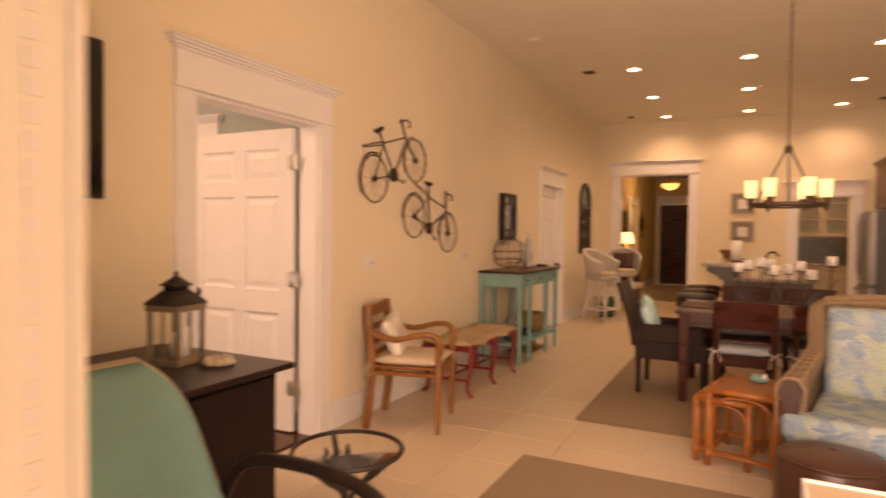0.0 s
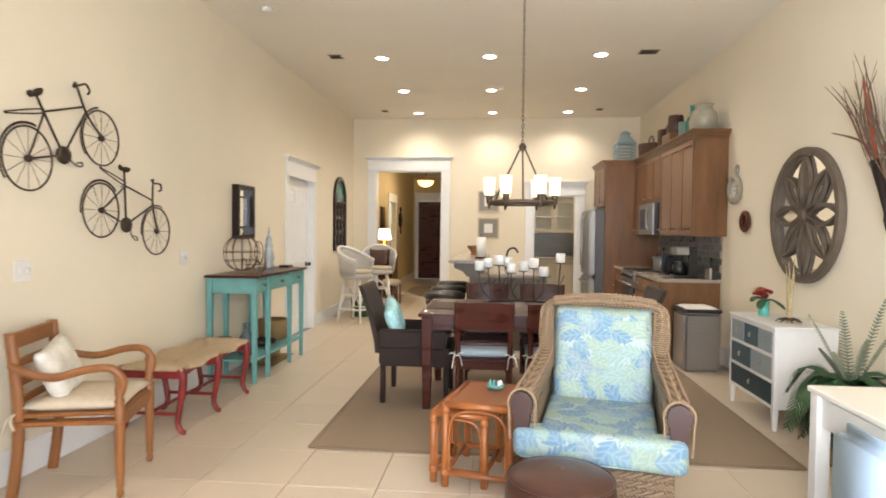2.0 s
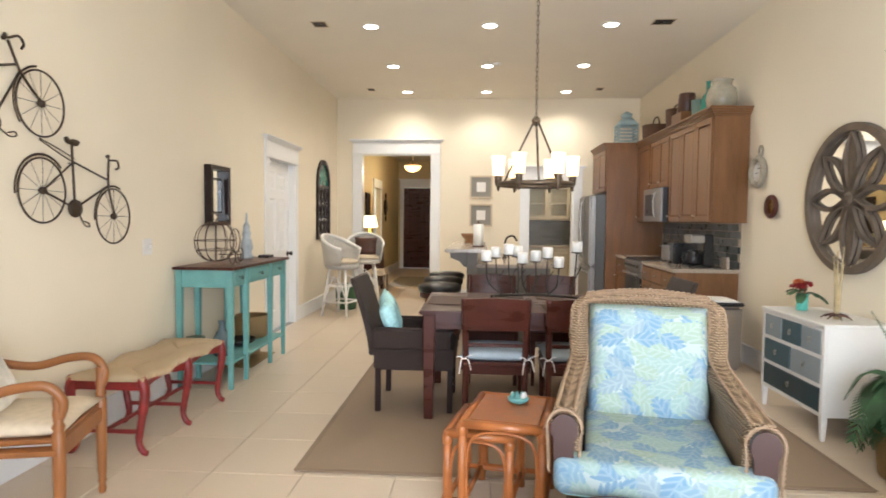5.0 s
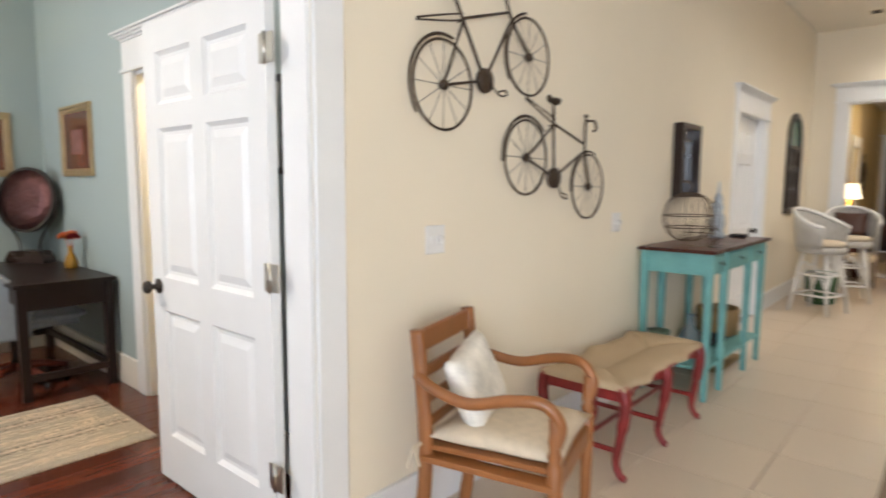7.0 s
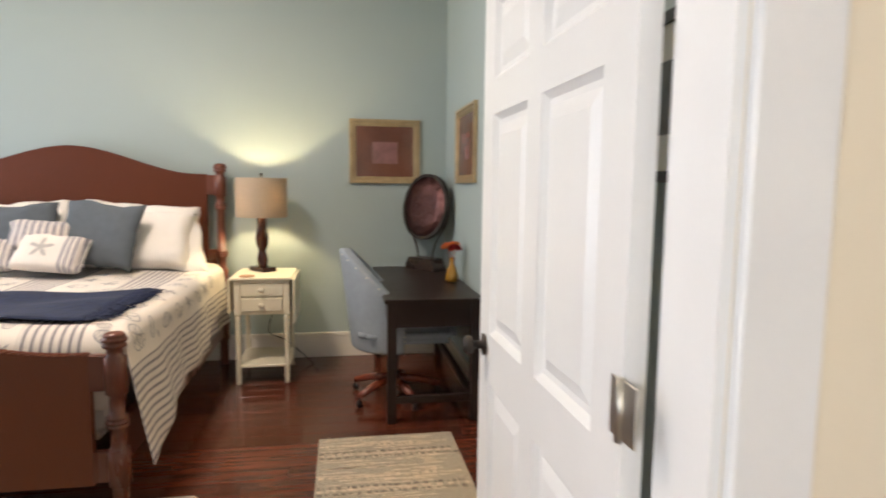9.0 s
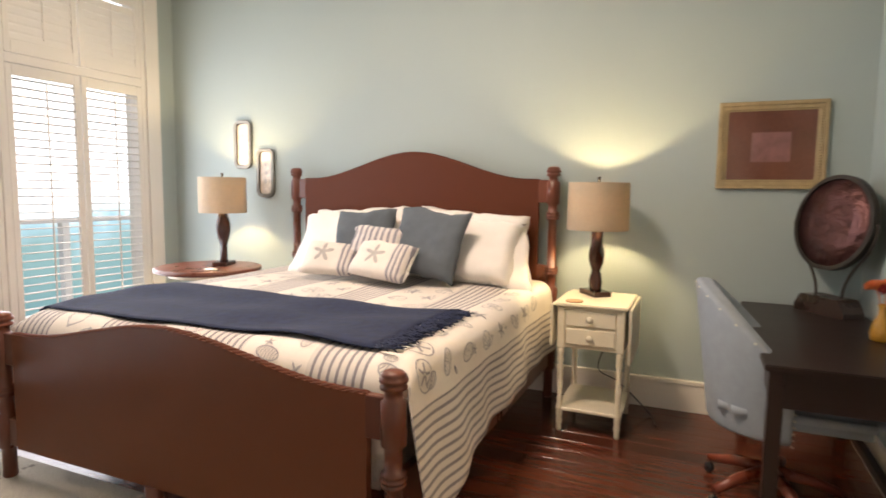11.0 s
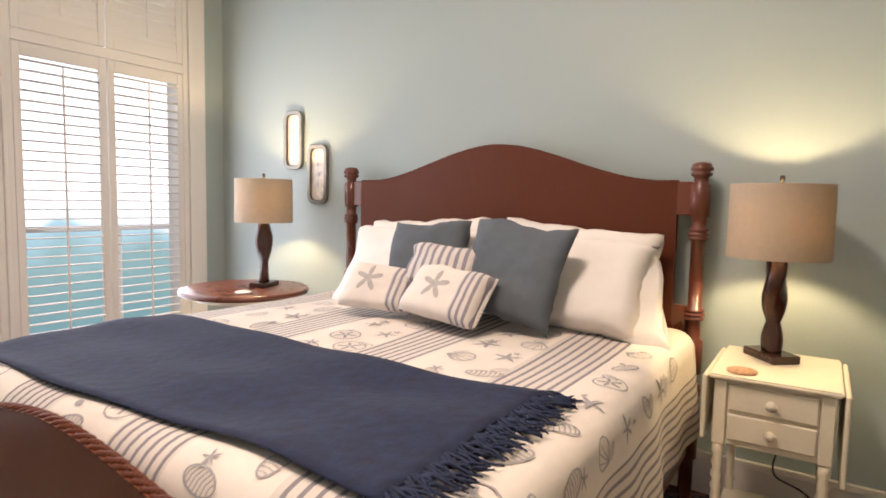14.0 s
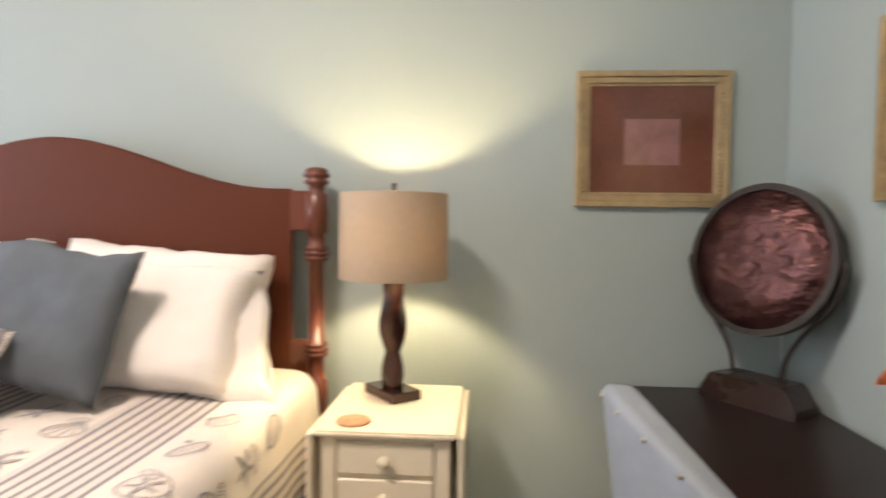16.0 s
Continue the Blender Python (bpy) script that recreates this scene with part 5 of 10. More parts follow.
def shutter_panel(parent, x0, x1, z0, z1, tilt, slat_d=0.058):
    """A hinged panel of louvres with stiles, rails and a tilt rod."""
    bm = B()
    st = 0.045
    y0, y1 = FY - 0.03, FY + 0.0
    span(bm, x0 + 0.002, x0 + st, y0, y1, z0, z1, 0.003); span(bm, x1 - st, x1 - 0.002, y0, y1, z0, z1, 0.003)
    span(bm, x0 + st, x1 - st, y0, y1, z0, z0 + 0.085, 0.003); span(bm, x0 + st, x1 - st, y0, y1, z1 - 0.075, z1, 0.003)
    pan = part("shutter", bm, SHUT, parent)
    z = z0 + 0.085 + slat_d / 2
    cx = (x0 + x1) / 2
    ln = x1 - x0 - 2 * st
    key = (round(ln, 4), tilt)
    if key not in SLATS:
        bm = B()
        lathe_pts = [(-0.031, 0), (-0.015, 0.0045), (0.015, 0.0045), (0.031, 0), (0.015, -0.0045), (-0.015, -0.0045)]
        slab(bm, lathe_pts, -ln / 2, ln / 2, pose(0, 0, 0, tilt, 0, 0) @ Matrix(((0, 0, 1, 0), (1, 0, 0, 0), (0, 1, 0, 0), (0, 0, 0, 1))))
        me = bpy.data.meshes.new("slat"); bm.to_mesh(me); bm.free(); me.materials.append(SHUT)
        SLATS[key] = me
    while z < z1 - 0.075 - slat_d * 0.3:
        ob = new("slat", SLATS[key]); ob.parent = pan; ob.location = (cx, FY - 0.015, z)
        z += slat_d
    bm = B(); span(bm, cx - 0.006, cx + 0.006, FY + 0.012, FY + 0.021, z0 + 0.12, z1 - 0.11, 0.002)
    part("tilt_rod", bm, SHUT, pan)
    return pan


SLATS = {}
for k, (x0, x1) in enumerate(WIN):
    win = thing("window_%d" % (k + 1), pose(0, 0, 0), "tall window with white plantation shutters and closed upper shutters", "window", kind="structure")
    mid = (x0 + x1) / 2
    for a, b in ((x0, mid - 0.004), (mid + 0.004, x1)):
        shutter_panel(win, a, b, 0.215, 2.225, 3)
        shutter_panel(win, a, b, 2.30, 2.94, -80)
    for nm, a in (("sash_frame", (x0 - 0.04, x0, BY0 - 0.2, FY - 0.0, 0.2, 2.98)), ("sash_frame", (x1, x1 + 0.04, BY0 - 0.2, FY, 0.2, 2.98)), ("transom", (x0, x1, BY0 - 0.2, FY, 2.23, 2.295)), ("head", (x0, x1, BY0 - 0.2, FY, 2.945, 2.98))):
        bm = B(); span(bm, *a, 0.003); part(nm, bm, SHUT, win)
    bm = B(); span(bm, x0, x1, BY0 - 0.15, BY0 - 0.144, 0.2, 2.94); p = part("pane", bm, GLASS, win); p.visible_shadow = False
# boards round the pair of windows
wt = thing("trim_windows", pose(0, 0, 0), "wide white painted boards around the shuttered windows", "window trim", kind="structure")
xa, xb = WIN[0][0] - 0.04, WIN[1][1] + 0.04
for a in ((xa - 0.13, xa, BY0, BY0 + 0.022, 0.17, 3.0), (xb, xb + 0.13, BY0, BY0 + 0.022, 0.17, 3.0), (WIN[0][1] + 0.0405, WIN[1][0] - 0.0405, BY0 - 0.1, BY0 + 0.022, 0.2, 2.98),
          (xa - 0.13, xb + 0.13, BY0, BY0 + 0.028, 3.0, 3.15), (xa - 0.15, xb + 0.15, BY0, BY0 + 0.045, 0.165, 0.2)):
    bm = B(); span(bm, *a, 0.003); part("board", bm, SHUT, wt)
# bright distance outside: a glowing sheet, sky glare and haze put into its colour
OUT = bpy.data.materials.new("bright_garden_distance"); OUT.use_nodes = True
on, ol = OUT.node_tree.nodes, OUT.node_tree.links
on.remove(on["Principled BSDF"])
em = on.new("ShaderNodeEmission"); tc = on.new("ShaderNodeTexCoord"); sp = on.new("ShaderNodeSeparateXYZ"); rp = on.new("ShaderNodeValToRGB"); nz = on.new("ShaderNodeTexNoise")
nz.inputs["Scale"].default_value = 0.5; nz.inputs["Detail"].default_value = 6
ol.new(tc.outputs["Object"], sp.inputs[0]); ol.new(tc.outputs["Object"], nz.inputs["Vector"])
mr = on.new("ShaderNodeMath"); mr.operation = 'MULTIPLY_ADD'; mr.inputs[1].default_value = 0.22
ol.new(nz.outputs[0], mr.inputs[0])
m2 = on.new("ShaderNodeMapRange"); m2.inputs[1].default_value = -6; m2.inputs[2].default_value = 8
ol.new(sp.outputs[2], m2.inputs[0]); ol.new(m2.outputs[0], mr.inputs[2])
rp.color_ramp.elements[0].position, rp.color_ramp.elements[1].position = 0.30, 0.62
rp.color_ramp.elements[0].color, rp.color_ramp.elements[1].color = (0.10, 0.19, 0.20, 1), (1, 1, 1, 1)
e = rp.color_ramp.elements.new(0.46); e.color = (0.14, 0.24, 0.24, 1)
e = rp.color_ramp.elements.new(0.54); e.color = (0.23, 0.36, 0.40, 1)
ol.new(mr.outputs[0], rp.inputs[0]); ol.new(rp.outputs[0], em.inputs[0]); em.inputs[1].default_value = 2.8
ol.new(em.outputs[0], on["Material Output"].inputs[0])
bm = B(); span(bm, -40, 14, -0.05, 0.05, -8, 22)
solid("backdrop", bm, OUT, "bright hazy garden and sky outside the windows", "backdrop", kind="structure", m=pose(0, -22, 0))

bm = B(); span(bm, -5.2, -0.3, -6.5, BY0 - 0.2, -0.14, -0.02)
struct("pavement_balcony", bm, GROUT, "pale balcony floor outside the bedroom windows", "balcony")
rl = thing("balcony_railing", pose(0, 0, -0.02), "white painted balcony railing outside the bedroom windows", "railing")
bm = B(); span(bm, -5.2, -0.3, -6.44, -6.36, 1.04, 1.09, 0.006); part("top_rail", bm, TRIM, rl)
bm = B(); span(bm, -5.2, -0.3, -6.425, -6.375, 0.10, 0.14, 0.004); part("bottom_rail", bm, TRIM, rl)
for k in range(6):
    x = -5.15 + 0.96 * k
    bm = B(); span(bm, x - 0.04, x + 0.04, -6.44, -6.36, 0, 1.04, 0.004); part("post", bm, TRIM, rl)

GREYG2 = mat("grey_photo_print", (0.12, 0.12, 0.12), 0.4, var=0.4, scale=14)
pf = thing("picture", Matrix(((1, 0, 0, -0.82), (0, 0, -1, BY1), (0, 1, 0, 1.64), (0, 0, 0, 1))), "black framed print with a white mat behind the door", "picture")
bm = B(); ring_slab(bm, [(-0.17, -0.22), (0.17, -0.22), (0.17, 0.22), (-0.17, 0.22)], [(-0.14, -0.19), (0.14, -0.19), (0.14, 0.19), (-0.14, 0.19)], 0.001, 0.022); bmesh.ops.recalc_face_normals(bm, faces=bm.faces); part("frame", bm, BLACK, pf)
bm = B(); box(bm, (0, 0, 0.006), (0.284, 0.384, 0.006)); part("mat_board", bm, WHITE, pf)
bm = B(); box(bm, (0, 0, 0.0105), (0.13, 0.19, 0.003)); part("print", bm, GREYG2, pf)


# ---- living room: left wall ----


BIKE = mat("aged_bronze_metal", (0.060, 0.040, 0.026), 0.45, metal=0.5, var=0.4, scale=18, bump=0.15)


def bicycle(y, z, turn, label):
    """Wall sculpture of a bicycle in iron wire; origin at the rear hub, running along +x in its own plane."""
    m = Matrix(((0, 0, 1, 0.028), (1, 0, 0, y), (0, 1, 0, z), (0, 0, 0, 1))) @ pose(0, 0, 0, 0, 0, turn)
    top = thing("bicycle_wall_art", m, label, "wall art", "bicycle wall art")
    for cx in (0.0, 0.645):
        bm = B(); tube(bm, [(cx + 0.178 * math.cos(a), 0.178 * math.sin(a), 0) for a in [2 * math.pi * k / 40 for k in range(40)]], 0.0055, 8, True)
        wh = part("wheel", bm, BIKE, top)
        bm = B(); lathe(bm, [(0.018, -0.012), (0.022, 0), (0.018, 0.014), (0, 0.016)], 14, pose(cx, 0, 0)); part("hub", bm, BIKE, wh)
        for k in range(12):
            a = 2 * math.pi * k / 12 + 0.2
            bm = B(); tube(bm, [(cx + 0.015 * math.cos(a), 0.015 * math.sin(a), 0), (cx + 0.176 * math.cos(a), 0.176 * math.sin(a), 0)], 0.0016, 4); part("spoke", bm, BIKE, wh)
    for nm, pts, r in (("seat_tube", [(0.272, -0.037, 0), (0.205, 0.21, 0), (0.172, 0.335, 0)], 0.007), ("top_tube", [(0.20, 0.23, 0), (0.535, 0.215, 0)], 0.006),
                       ("down_tube", [(0.545, 0.175, 0), (0.272, -0.037, 0)], 0.006), ("chain_stay", [(0, 0, 0), (0.272, -0.037, 0)], 0.006), ("seat_stay", [(0, 0, 0), (0.20, 0.22, 0)], 0.005),
                       ("fork", [(0.525, 0.335, 0), (0.545, 0.19, 0.004), (0.59, 0.09, 0.006), (0.645, 0, 0.01)], 0.007),
                       ("handlebar", [(0.47, 0.355, 0.03), (0.505, 0.36, 0.01), (0.53, 0.345, 0.0), (0.565, 0.35, 0.03), (0.575, 0.31, 0.04), (0.55, 0.29, 0.04)], 0.007),
                       ("grip", [(0.455, 0.345, 0.034), (0.50, 0.362, 0.012)], 0.011), ("pedal_crank", [(0.272, -0.037, 0.016), (0.335, -0.115, 0.02), (0.385, -0.125, 0.022), (0.38, -0.105, 0.022), (0.34, -0.10, 0.02)], 0.004)):
        bm = B(); tube(bm, spline(pts, 5) if len(pts) > 2 else pts, r, 8); part(nm, bm, BIKE, top)
    bm = B(); lathe(bm, [(0.0, -0.01), (0.05, -0.01), (0.055, 0), (0.05, 0.014), (0.02, 0.018), (0, 0.018)], 22, pose(0.272, -0.037, 0)); part("chain_wheel", bm, BIKE, top)
    bm = B(); tube(bm, spline([(0.11, 0.345, 0), (0.15, 0.335, 0), (0.20, 0.345, 0.01), (0.205, 0.36, 0.01)]), [0.006, 0.012, 0.016, 0.02, 0.02, 0.018, 0.016, 0.016, 0.018, 0.02, 0.02, 0.02, 0.018, 0.016, 0.016, 0.016, 0.014, 0.012, 0.01][:19], 8, flat=0.5); part("saddle", bm, BIKE, top)
    for dx in (-0.012, 0.012):
        bm = B(); tube(bm, spline([(0.195, 0.235 + dx, 0.01), (0.09, 0.245 + dx, 0.012), (-0.09, 0.265 + dx * 0.3, 0.012)]), 0.004, 6); part("carrier", bm, BIKE, top)
    bm = B(); tube(bm, [(0.198 * math.cos(a), 0.198 * math.sin(a), 0) for a in [radians(55 + 8 * k) for k in range(19)]], 0.007, 6, flat=0.6); part("mudguard", bm, BIKE, top)
    bm = B(); tube(bm, [(0.645 + 0.196 * math.cos(a), 0.196 * math.sin(a), 0) for a in [radians(80 + 8 * k) for k in range(16)]], 0.006, 6, flat=0.6); part("mudguard", bm, BIKE, top)
    for p in ((0.0, 0.0), (0.645, 0.0), (0.2, 0.22)):
        bm = B(); tube(bm, [(p[0], p[1], -0.028), (p[0], p[1], 0)], 0.003, 5); part("wall_peg", bm, BIKE, top)
    return top


bicycle(0.722, 1.776, 18.6, "upward tilted dark iron wire bicycle on the cream wall")
bicycle(1.331, 1.51, -12.3, "downward tilted dark iron wire bicycle on the cream wall")

for yy, nm in ((0.701, "switch"), (2.394, "switch")):
    sw = thing("light_switch", Matrix(((0, 0, 1, 0), (1, 0, 0, yy), (0, 1, 0, 1.152), (0, 0, 0, 1))), "white wall switch plate on the cream wall", "light switch", "wall switches")
    bm = B(); box(bm, (0, 0, 0.0035), (0.118, 0.118, 0.007), 0.003); part("plate", bm, WHITE, sw)
    bm = B(); box(bm, (-0.023, 0, 0.009), (0.012, 0.026, 0.012), 0.002); part("toggle", bm, WHITE, sw)
    bm = B(); lathe(bm, [(0.017, 0), (0.016, 0.016), (0, 0.018)], 18, pose(0.023, 0, 0.007)); part("dimmer_knob", bm, WHITE, sw)


def beam(bm, a, b, w, d, bevel=0.003):
    """A square bar from a to b, w wide and d deep."""
    a, b = Vector(a), Vector(b)
    v = b - a
    q = v.to_track_quat('Z', 'X').to_matrix().to_4x4()
    box(bm, (0, 0, v.length / 2), (w, d, v.length), bevel, Matrix.Translation(a) @ q)


# teak armchair: its own x is forward
ach = thing("armchair", pose(0.40, 0.68, 0, 0, 0, 15.5), "honey teak armchair with ladder back and curved arms", "armchair")
for s in (-1, 1):
    bm = B(); tube(bm, spline([(-0.275, s * 0.225, 0), (-0.245, s * 0.225, 0.22), (-0.235, s * 0.225, 0.43), (-0.25, s * 0.225, 0.66), (-0.272, s * 0.225, 0.86)]), 0.024, 8, flat=1.2); part("back_leg", bm, TEAK, ach)
    bm = B(); lathe(bm, [(0.014, 0), (0.018, 0.02), (0.014, 0.05), (0.020, 0.06), (0.016, 0.08), (0.021, 0.12), (0.026, 0.36), (0.026, 0.47), (0.019, 0.485), (0.026, 0.50), (0.018, 0.52), (0.024, 0.555), (0.020, 0.58), (0.022, 0.63)], 16, pose(0.245, s * 0.245, 0)); part("front_leg", bm, TEAK, ach)
    bm = B(); tube(bm, spline([(-0.265, s * 0.235, 0.70), (-0.19, s * 0.255, 0.665), (-0.05, s * 0.275, 0.64), (0.10, s * 0.275, 0.675), (0.21, s * 0.26, 0.675), (0.262, s * 0.248, 0.61), (0.25, s * 0.245, 0.54)]), 0.021, 10); part("arm", bm, TEAK, ach)
    bm = B(); beam(bm, (-0.24, s * 0.225, 0.40), (0.245, s * 0.245, 0.40), 0.022, 0.07); part("side_rail", bm, TEAK, ach)
for z, h, x in ((0.815, 0.085, -0.268), (0.70, 0.045, -0.256), (0.60, 0.04, -0.246), (0.51, 0.04, -0.24)):
    bm = B(); box(bm, (x, 0, z), (0.022, 0.44, h), 0.006); part("back_slat", bm, TEAK, ach)
bm = B(); beam(bm, (0.245, -0.24, 0.40), (0.245, 0.24, 0.40), 0.07, 0.024); part("front_rail", bm, TEAK, ach)
bm = B(); beam(bm, (-0.24, -0.22, 0.40), (-0.24, 0.22, 0.40), 0.06, 0.022); part("back_rail", bm, TEAK, ach)
bm = B(); box(bm, (0.0, 0, 0.435), (0.47, 0.46, 0.02), 0.005); part("seat", bm, TEAK, ach)
bm = B(); cushion(bm, 0.50, 0.48, 0.075, pose(0.015, 0, 0.478)); pad = solid("seat_cushion", bm, LINEN, "oatmeal linen seat cushion tied to the armchair", "cushion", m=pose(0.40, 0.68, 0, 0, 0, 15.5))
bm = B()
for p in ([(-0.235, -0.24, 0.46), (-0.255, -0.26, 0.43), (-0.23, -0.28, 0.38)], [(-0.235, -0.24, 0.46), (-0.275, -0.25, 0.42), (-0.285, -0.27, 0.36)]):
    tube(bm, spline(p), 0.006, 5)
part("tie", bm, LINEN, pad)
CORAL = mat("coral_print_cotton", (0.70, 0.66, 0.58), 0.92, var=0.28, scale=14, bump=0.3, bscale=120)
bm = B(); cushion(bm, 0.34, 0.30, 0.11, None, 14, corner=0.05); crumple(bm, 0.015, 6, 3)
solid("throw_pillow", bm, CORAL, "cream throw pillow with a coral print leaning in the armchair", "pillow", m=pose(0.40, 0.68, 0, 0, 0, 15.5) @ pose(-0.125, -0.02, 0.635, 0, 0, 0) @ Matrix(((0, -0.34, 0.94, 0), (1, 0, 0, 0), (0, 0.94, 0.34, 0), (0, 0, 0, 1))) @ pose(0, 0, 0, 0, 0, 9))

# red bench with a rush seat
bench = thing("bench", pose(0.31, 1.94, 0), "distressed red French bench with a woven rush seat", "bench")
ys = (-0.51, 0.0, 0.51)
for x in (-0.2, 0.2):
    for y in ys:
        s = 1 if x > 0 else -1
        bm = B(); tube(bm, spline([(x, y, 0.452), (x + s * 0.022, y, 0.37), (x + s * 0.006, y, 0.23), (x - s * 0.016, y, 0.09), (x + s * 0.008, y, 0.026), (x + s * 0.036, y, 0.016)]), [0.03] * 5 + [0.028] * 5 + [0.021] * 5 + [0.018] * 5 + [0.017] * 5 + [0.014], 9); part("leg", bm, RED, bench)
    for a, b in ((ys[0], ys[1]), (ys[1], ys[2])):
        bm = B()
        n = 14
        q = [a + (b - a) * k / n for k in range(n + 1)]
        lo = [0.365 + 0.05 * math.sin(math.pi * k / n) ** 0.8 - 0.016 * math.sin(2 * math.pi * k / n) ** 2 for k in range(n + 1)]
        cols = []
        for k, y in enumerate(q):
            bow = (0.18 + 0.024 * math.cos(2 * math.pi * y / 0.51) ** 2) * (1 if x > 0 else -1)
            hi = 0.432 + 0.012 * math.cos(2 * math.pi * y / 0.51)
            cols.append([bm.verts.new((bow + dx, y, z)) for dx, z in ((-0.012, lo[k]), (0.012, lo[k]), (0.016, hi - 0.006), (0.010, hi), (-0.012, hi))])
        for c, d in zip(cols, cols[1:]):
            for j in range(5):
                bm.faces.new((c[j], d[j], d[(j + 1) % 5], c[(j + 1) % 5]))
        bm.faces.new(cols[0]); bm.faces.new(cols[-1][::-1])
        bmesh.ops.recalc_face_normals(bm, faces=bm.faces)
        part("apron", bm, RED, bench)
for y in ys:
    bm = B(); beam(bm, (-0.19, y, 0.14), (0.19, y, 0.14), 0.022, 0.02); part("stretcher", bm, RED, bench)
    bm = B(); beam(bm, (-0.19, y, 0.405), (0.19, y, 0.405), 0.05, 0.022); part("end_rail", bm, RED, bench)
for y0, y1 in ((ys[0], ys[1]), (ys[1], ys[2])):
    bm = B(); beam(bm, (-0.0, y0, 0.15), (0.0, y1, 0.15), 0.02, 0.02); part("stretcher", bm, RED, bench)
# the rush seat: two long panels and two end triangles, pillowed, with sunken seams
SEAM = 0.29


def bench_edge(y):
    """The scalloped front line of the seat, fullest at the legs."""
    return 0.206 + 0.024 * math.cos(2 * math.pi * y / 0.51) ** 2, 0.012 * math.cos(2 * math.pi * y / 0.51)


for side in ("front", "back", "near", "far"):
    bm = B(); NU, NV = 24, 8
    sg = 1 if side in ("front", "far") else -1
    grid = []
    for i in range(NU + 1):
        u = 2 * i / NU - 1
        row = []
        for j in range(NV + 1):
            v = j / NV
            if side in ("front", "back"):
                ex, ez = bench_edge(0.535 * u)
                e, c = Vector((sg * ex, 0.535 * u, ez)), Vector((0, SEAM * u, 0))
            else:
                e, c = Vector((bench_edge(0.535)[0] * u, sg * (0.535 + 0.012 * math.cos(math.pi * u / 2)), 0.012)), Vector((0, sg * SEAM, 0))
            p = e.lerp(c, v)
            pinch = 1 - abs(u) ** 6
            row.append(bm.verts.new((p.x, p.y, p.z + 0.440 + 0.034 * (1 - 0.8 * (2 * v - 0.9) ** 2) * (0.35 + 0.65 * pinch))))
        row.insert(0, bm.verts.new((e.x, e.y, e.z + 0.425)))
        grid.append(row)
    for a, b in zip(grid, grid[1:]):
        for j in range(NV + 1):
            f = bm.faces.new((a[j], b[j], b[j + 1], a[j + 1]))
            f.smooth = True
    bmesh.ops.remove_doubles(bm, verts=bm.verts, dist=0.0004)
    bmesh.ops.recalc_face_normals(bm, faces=bm.faces)
    part("rush_seat", bm, RUSH, bench, "woven natural rush")

# teal console table
con = thing("console_table", pose(0.26, 3.395, 0), "worn teal console table with dark top and three drawers", "console table")
L2 = 0.655
bm = B(); span(bm, -0.245, 0.255, -L2 - 0.035, L2 + 0.035, 0.957, 0.98, 0.006, 2); part("tabletop", bm, MAHOG, con)
for x in (-0.21, 0.205):
    for y in (-L2 + 0.025, -0.32, 0.26, L2 - 0.025):
        bm = B()
        vs = box(bm, (x, y, 0.4775), (0.05, 0.05, 0.955), 0.003)
        for v in vs:
            if v.co.z < 0.3:
                v.co.x += (x - v.co.x) * 0.35; v.co.y += (y - v.co.y) * 0.35
        part("leg", bm, TEAL, con)
for x in (-0.21, 0.2):
    for a, b in ((-L2 + 0.05, -0.345), (-0.295, 0.235), (0.285, L2 - 0.05)):
        bm = B(); span(bm, x - 0.012, x + 0.012, a, b, 0.815, 0.955, 0.002); part("apron", bm, TEAL, con)
for y in (-L2 + 0.025, L2 - 0.025):
    bm = B(); span(bm, -0.185, 0.18, y - 0.012, y + 0.012, 0.815, 0.955, 0.002); part("apron", bm, TEAL, con)
for a, b in ((-L2 + 0.075, -0.37), (-0.27, 0.21), (0.31, L2 - 0.075)):
    bm = B(); span(bm, 0.213, 0.223, a, b, 0.845, 0.935, 0.003); dr = part("drawer", bm, TEAL, con)
    bm = B(); c = (a + b) / 2; tube(bm, spline([(0.223, c - 0.03, 0.895), (0.24, c - 0.022, 0.882), (0.243, c, 0.874), (0.24, c + 0.022, 0.882), (0.223, c + 0.03, 0.895)]), 0.004, 6); part("handle", bm, IRON, dr, "dark drop pull")
bm = B(); span(bm, -0.215, 0.21, -L2 + 0.02, L2 - 0.02, 0.195, 0.215, 0.003); part("shelf", bm, TEAL, con)

# on and above the console
box_fr = thing("shadow_box", Matrix(((0, 0, 1, 0.0), (1, 0, 0, 3.506), (0, 1, 0, 1.57), (0, 0, 0, 1))), "deep black framed mirror with a small inner frame", "picture")
bm = B(); ring_slab(bm, [(-0.2, -0.27), (0.2, -0.27), (0.2, 0.27), (-0.2, 0.27)], [(-0.165, -0.235), (0.165, -0.235), (0.165, 0.235), (-0.165, 0.235)], 0.002, 0.07); bmesh.ops.recalc_face_normals(bm, faces=bm.faces); part("frame", bm, DARK, box_fr)
bm = B(); box(bm, (0, 0, 0.008), (0.34, 0.48, 0.008)); part("mirror_pane", bm, MIRROR, box_fr, "mirror glass backing")
bm = B(); ring_slab(bm, [(-0.1, -0.16), (0.1, -0.16), (0.1, 0.16), (-0.1, 0.16)], [(-0.085, -0.145), (0.085, -0.145), (0.085, 0.145), (-0.085, 0.145)], 0.012, 0.03); bmesh.ops.recalc_face_normals(bm, faces=bm.faces); part("inner_frame", bm, BLACK, box_fr)
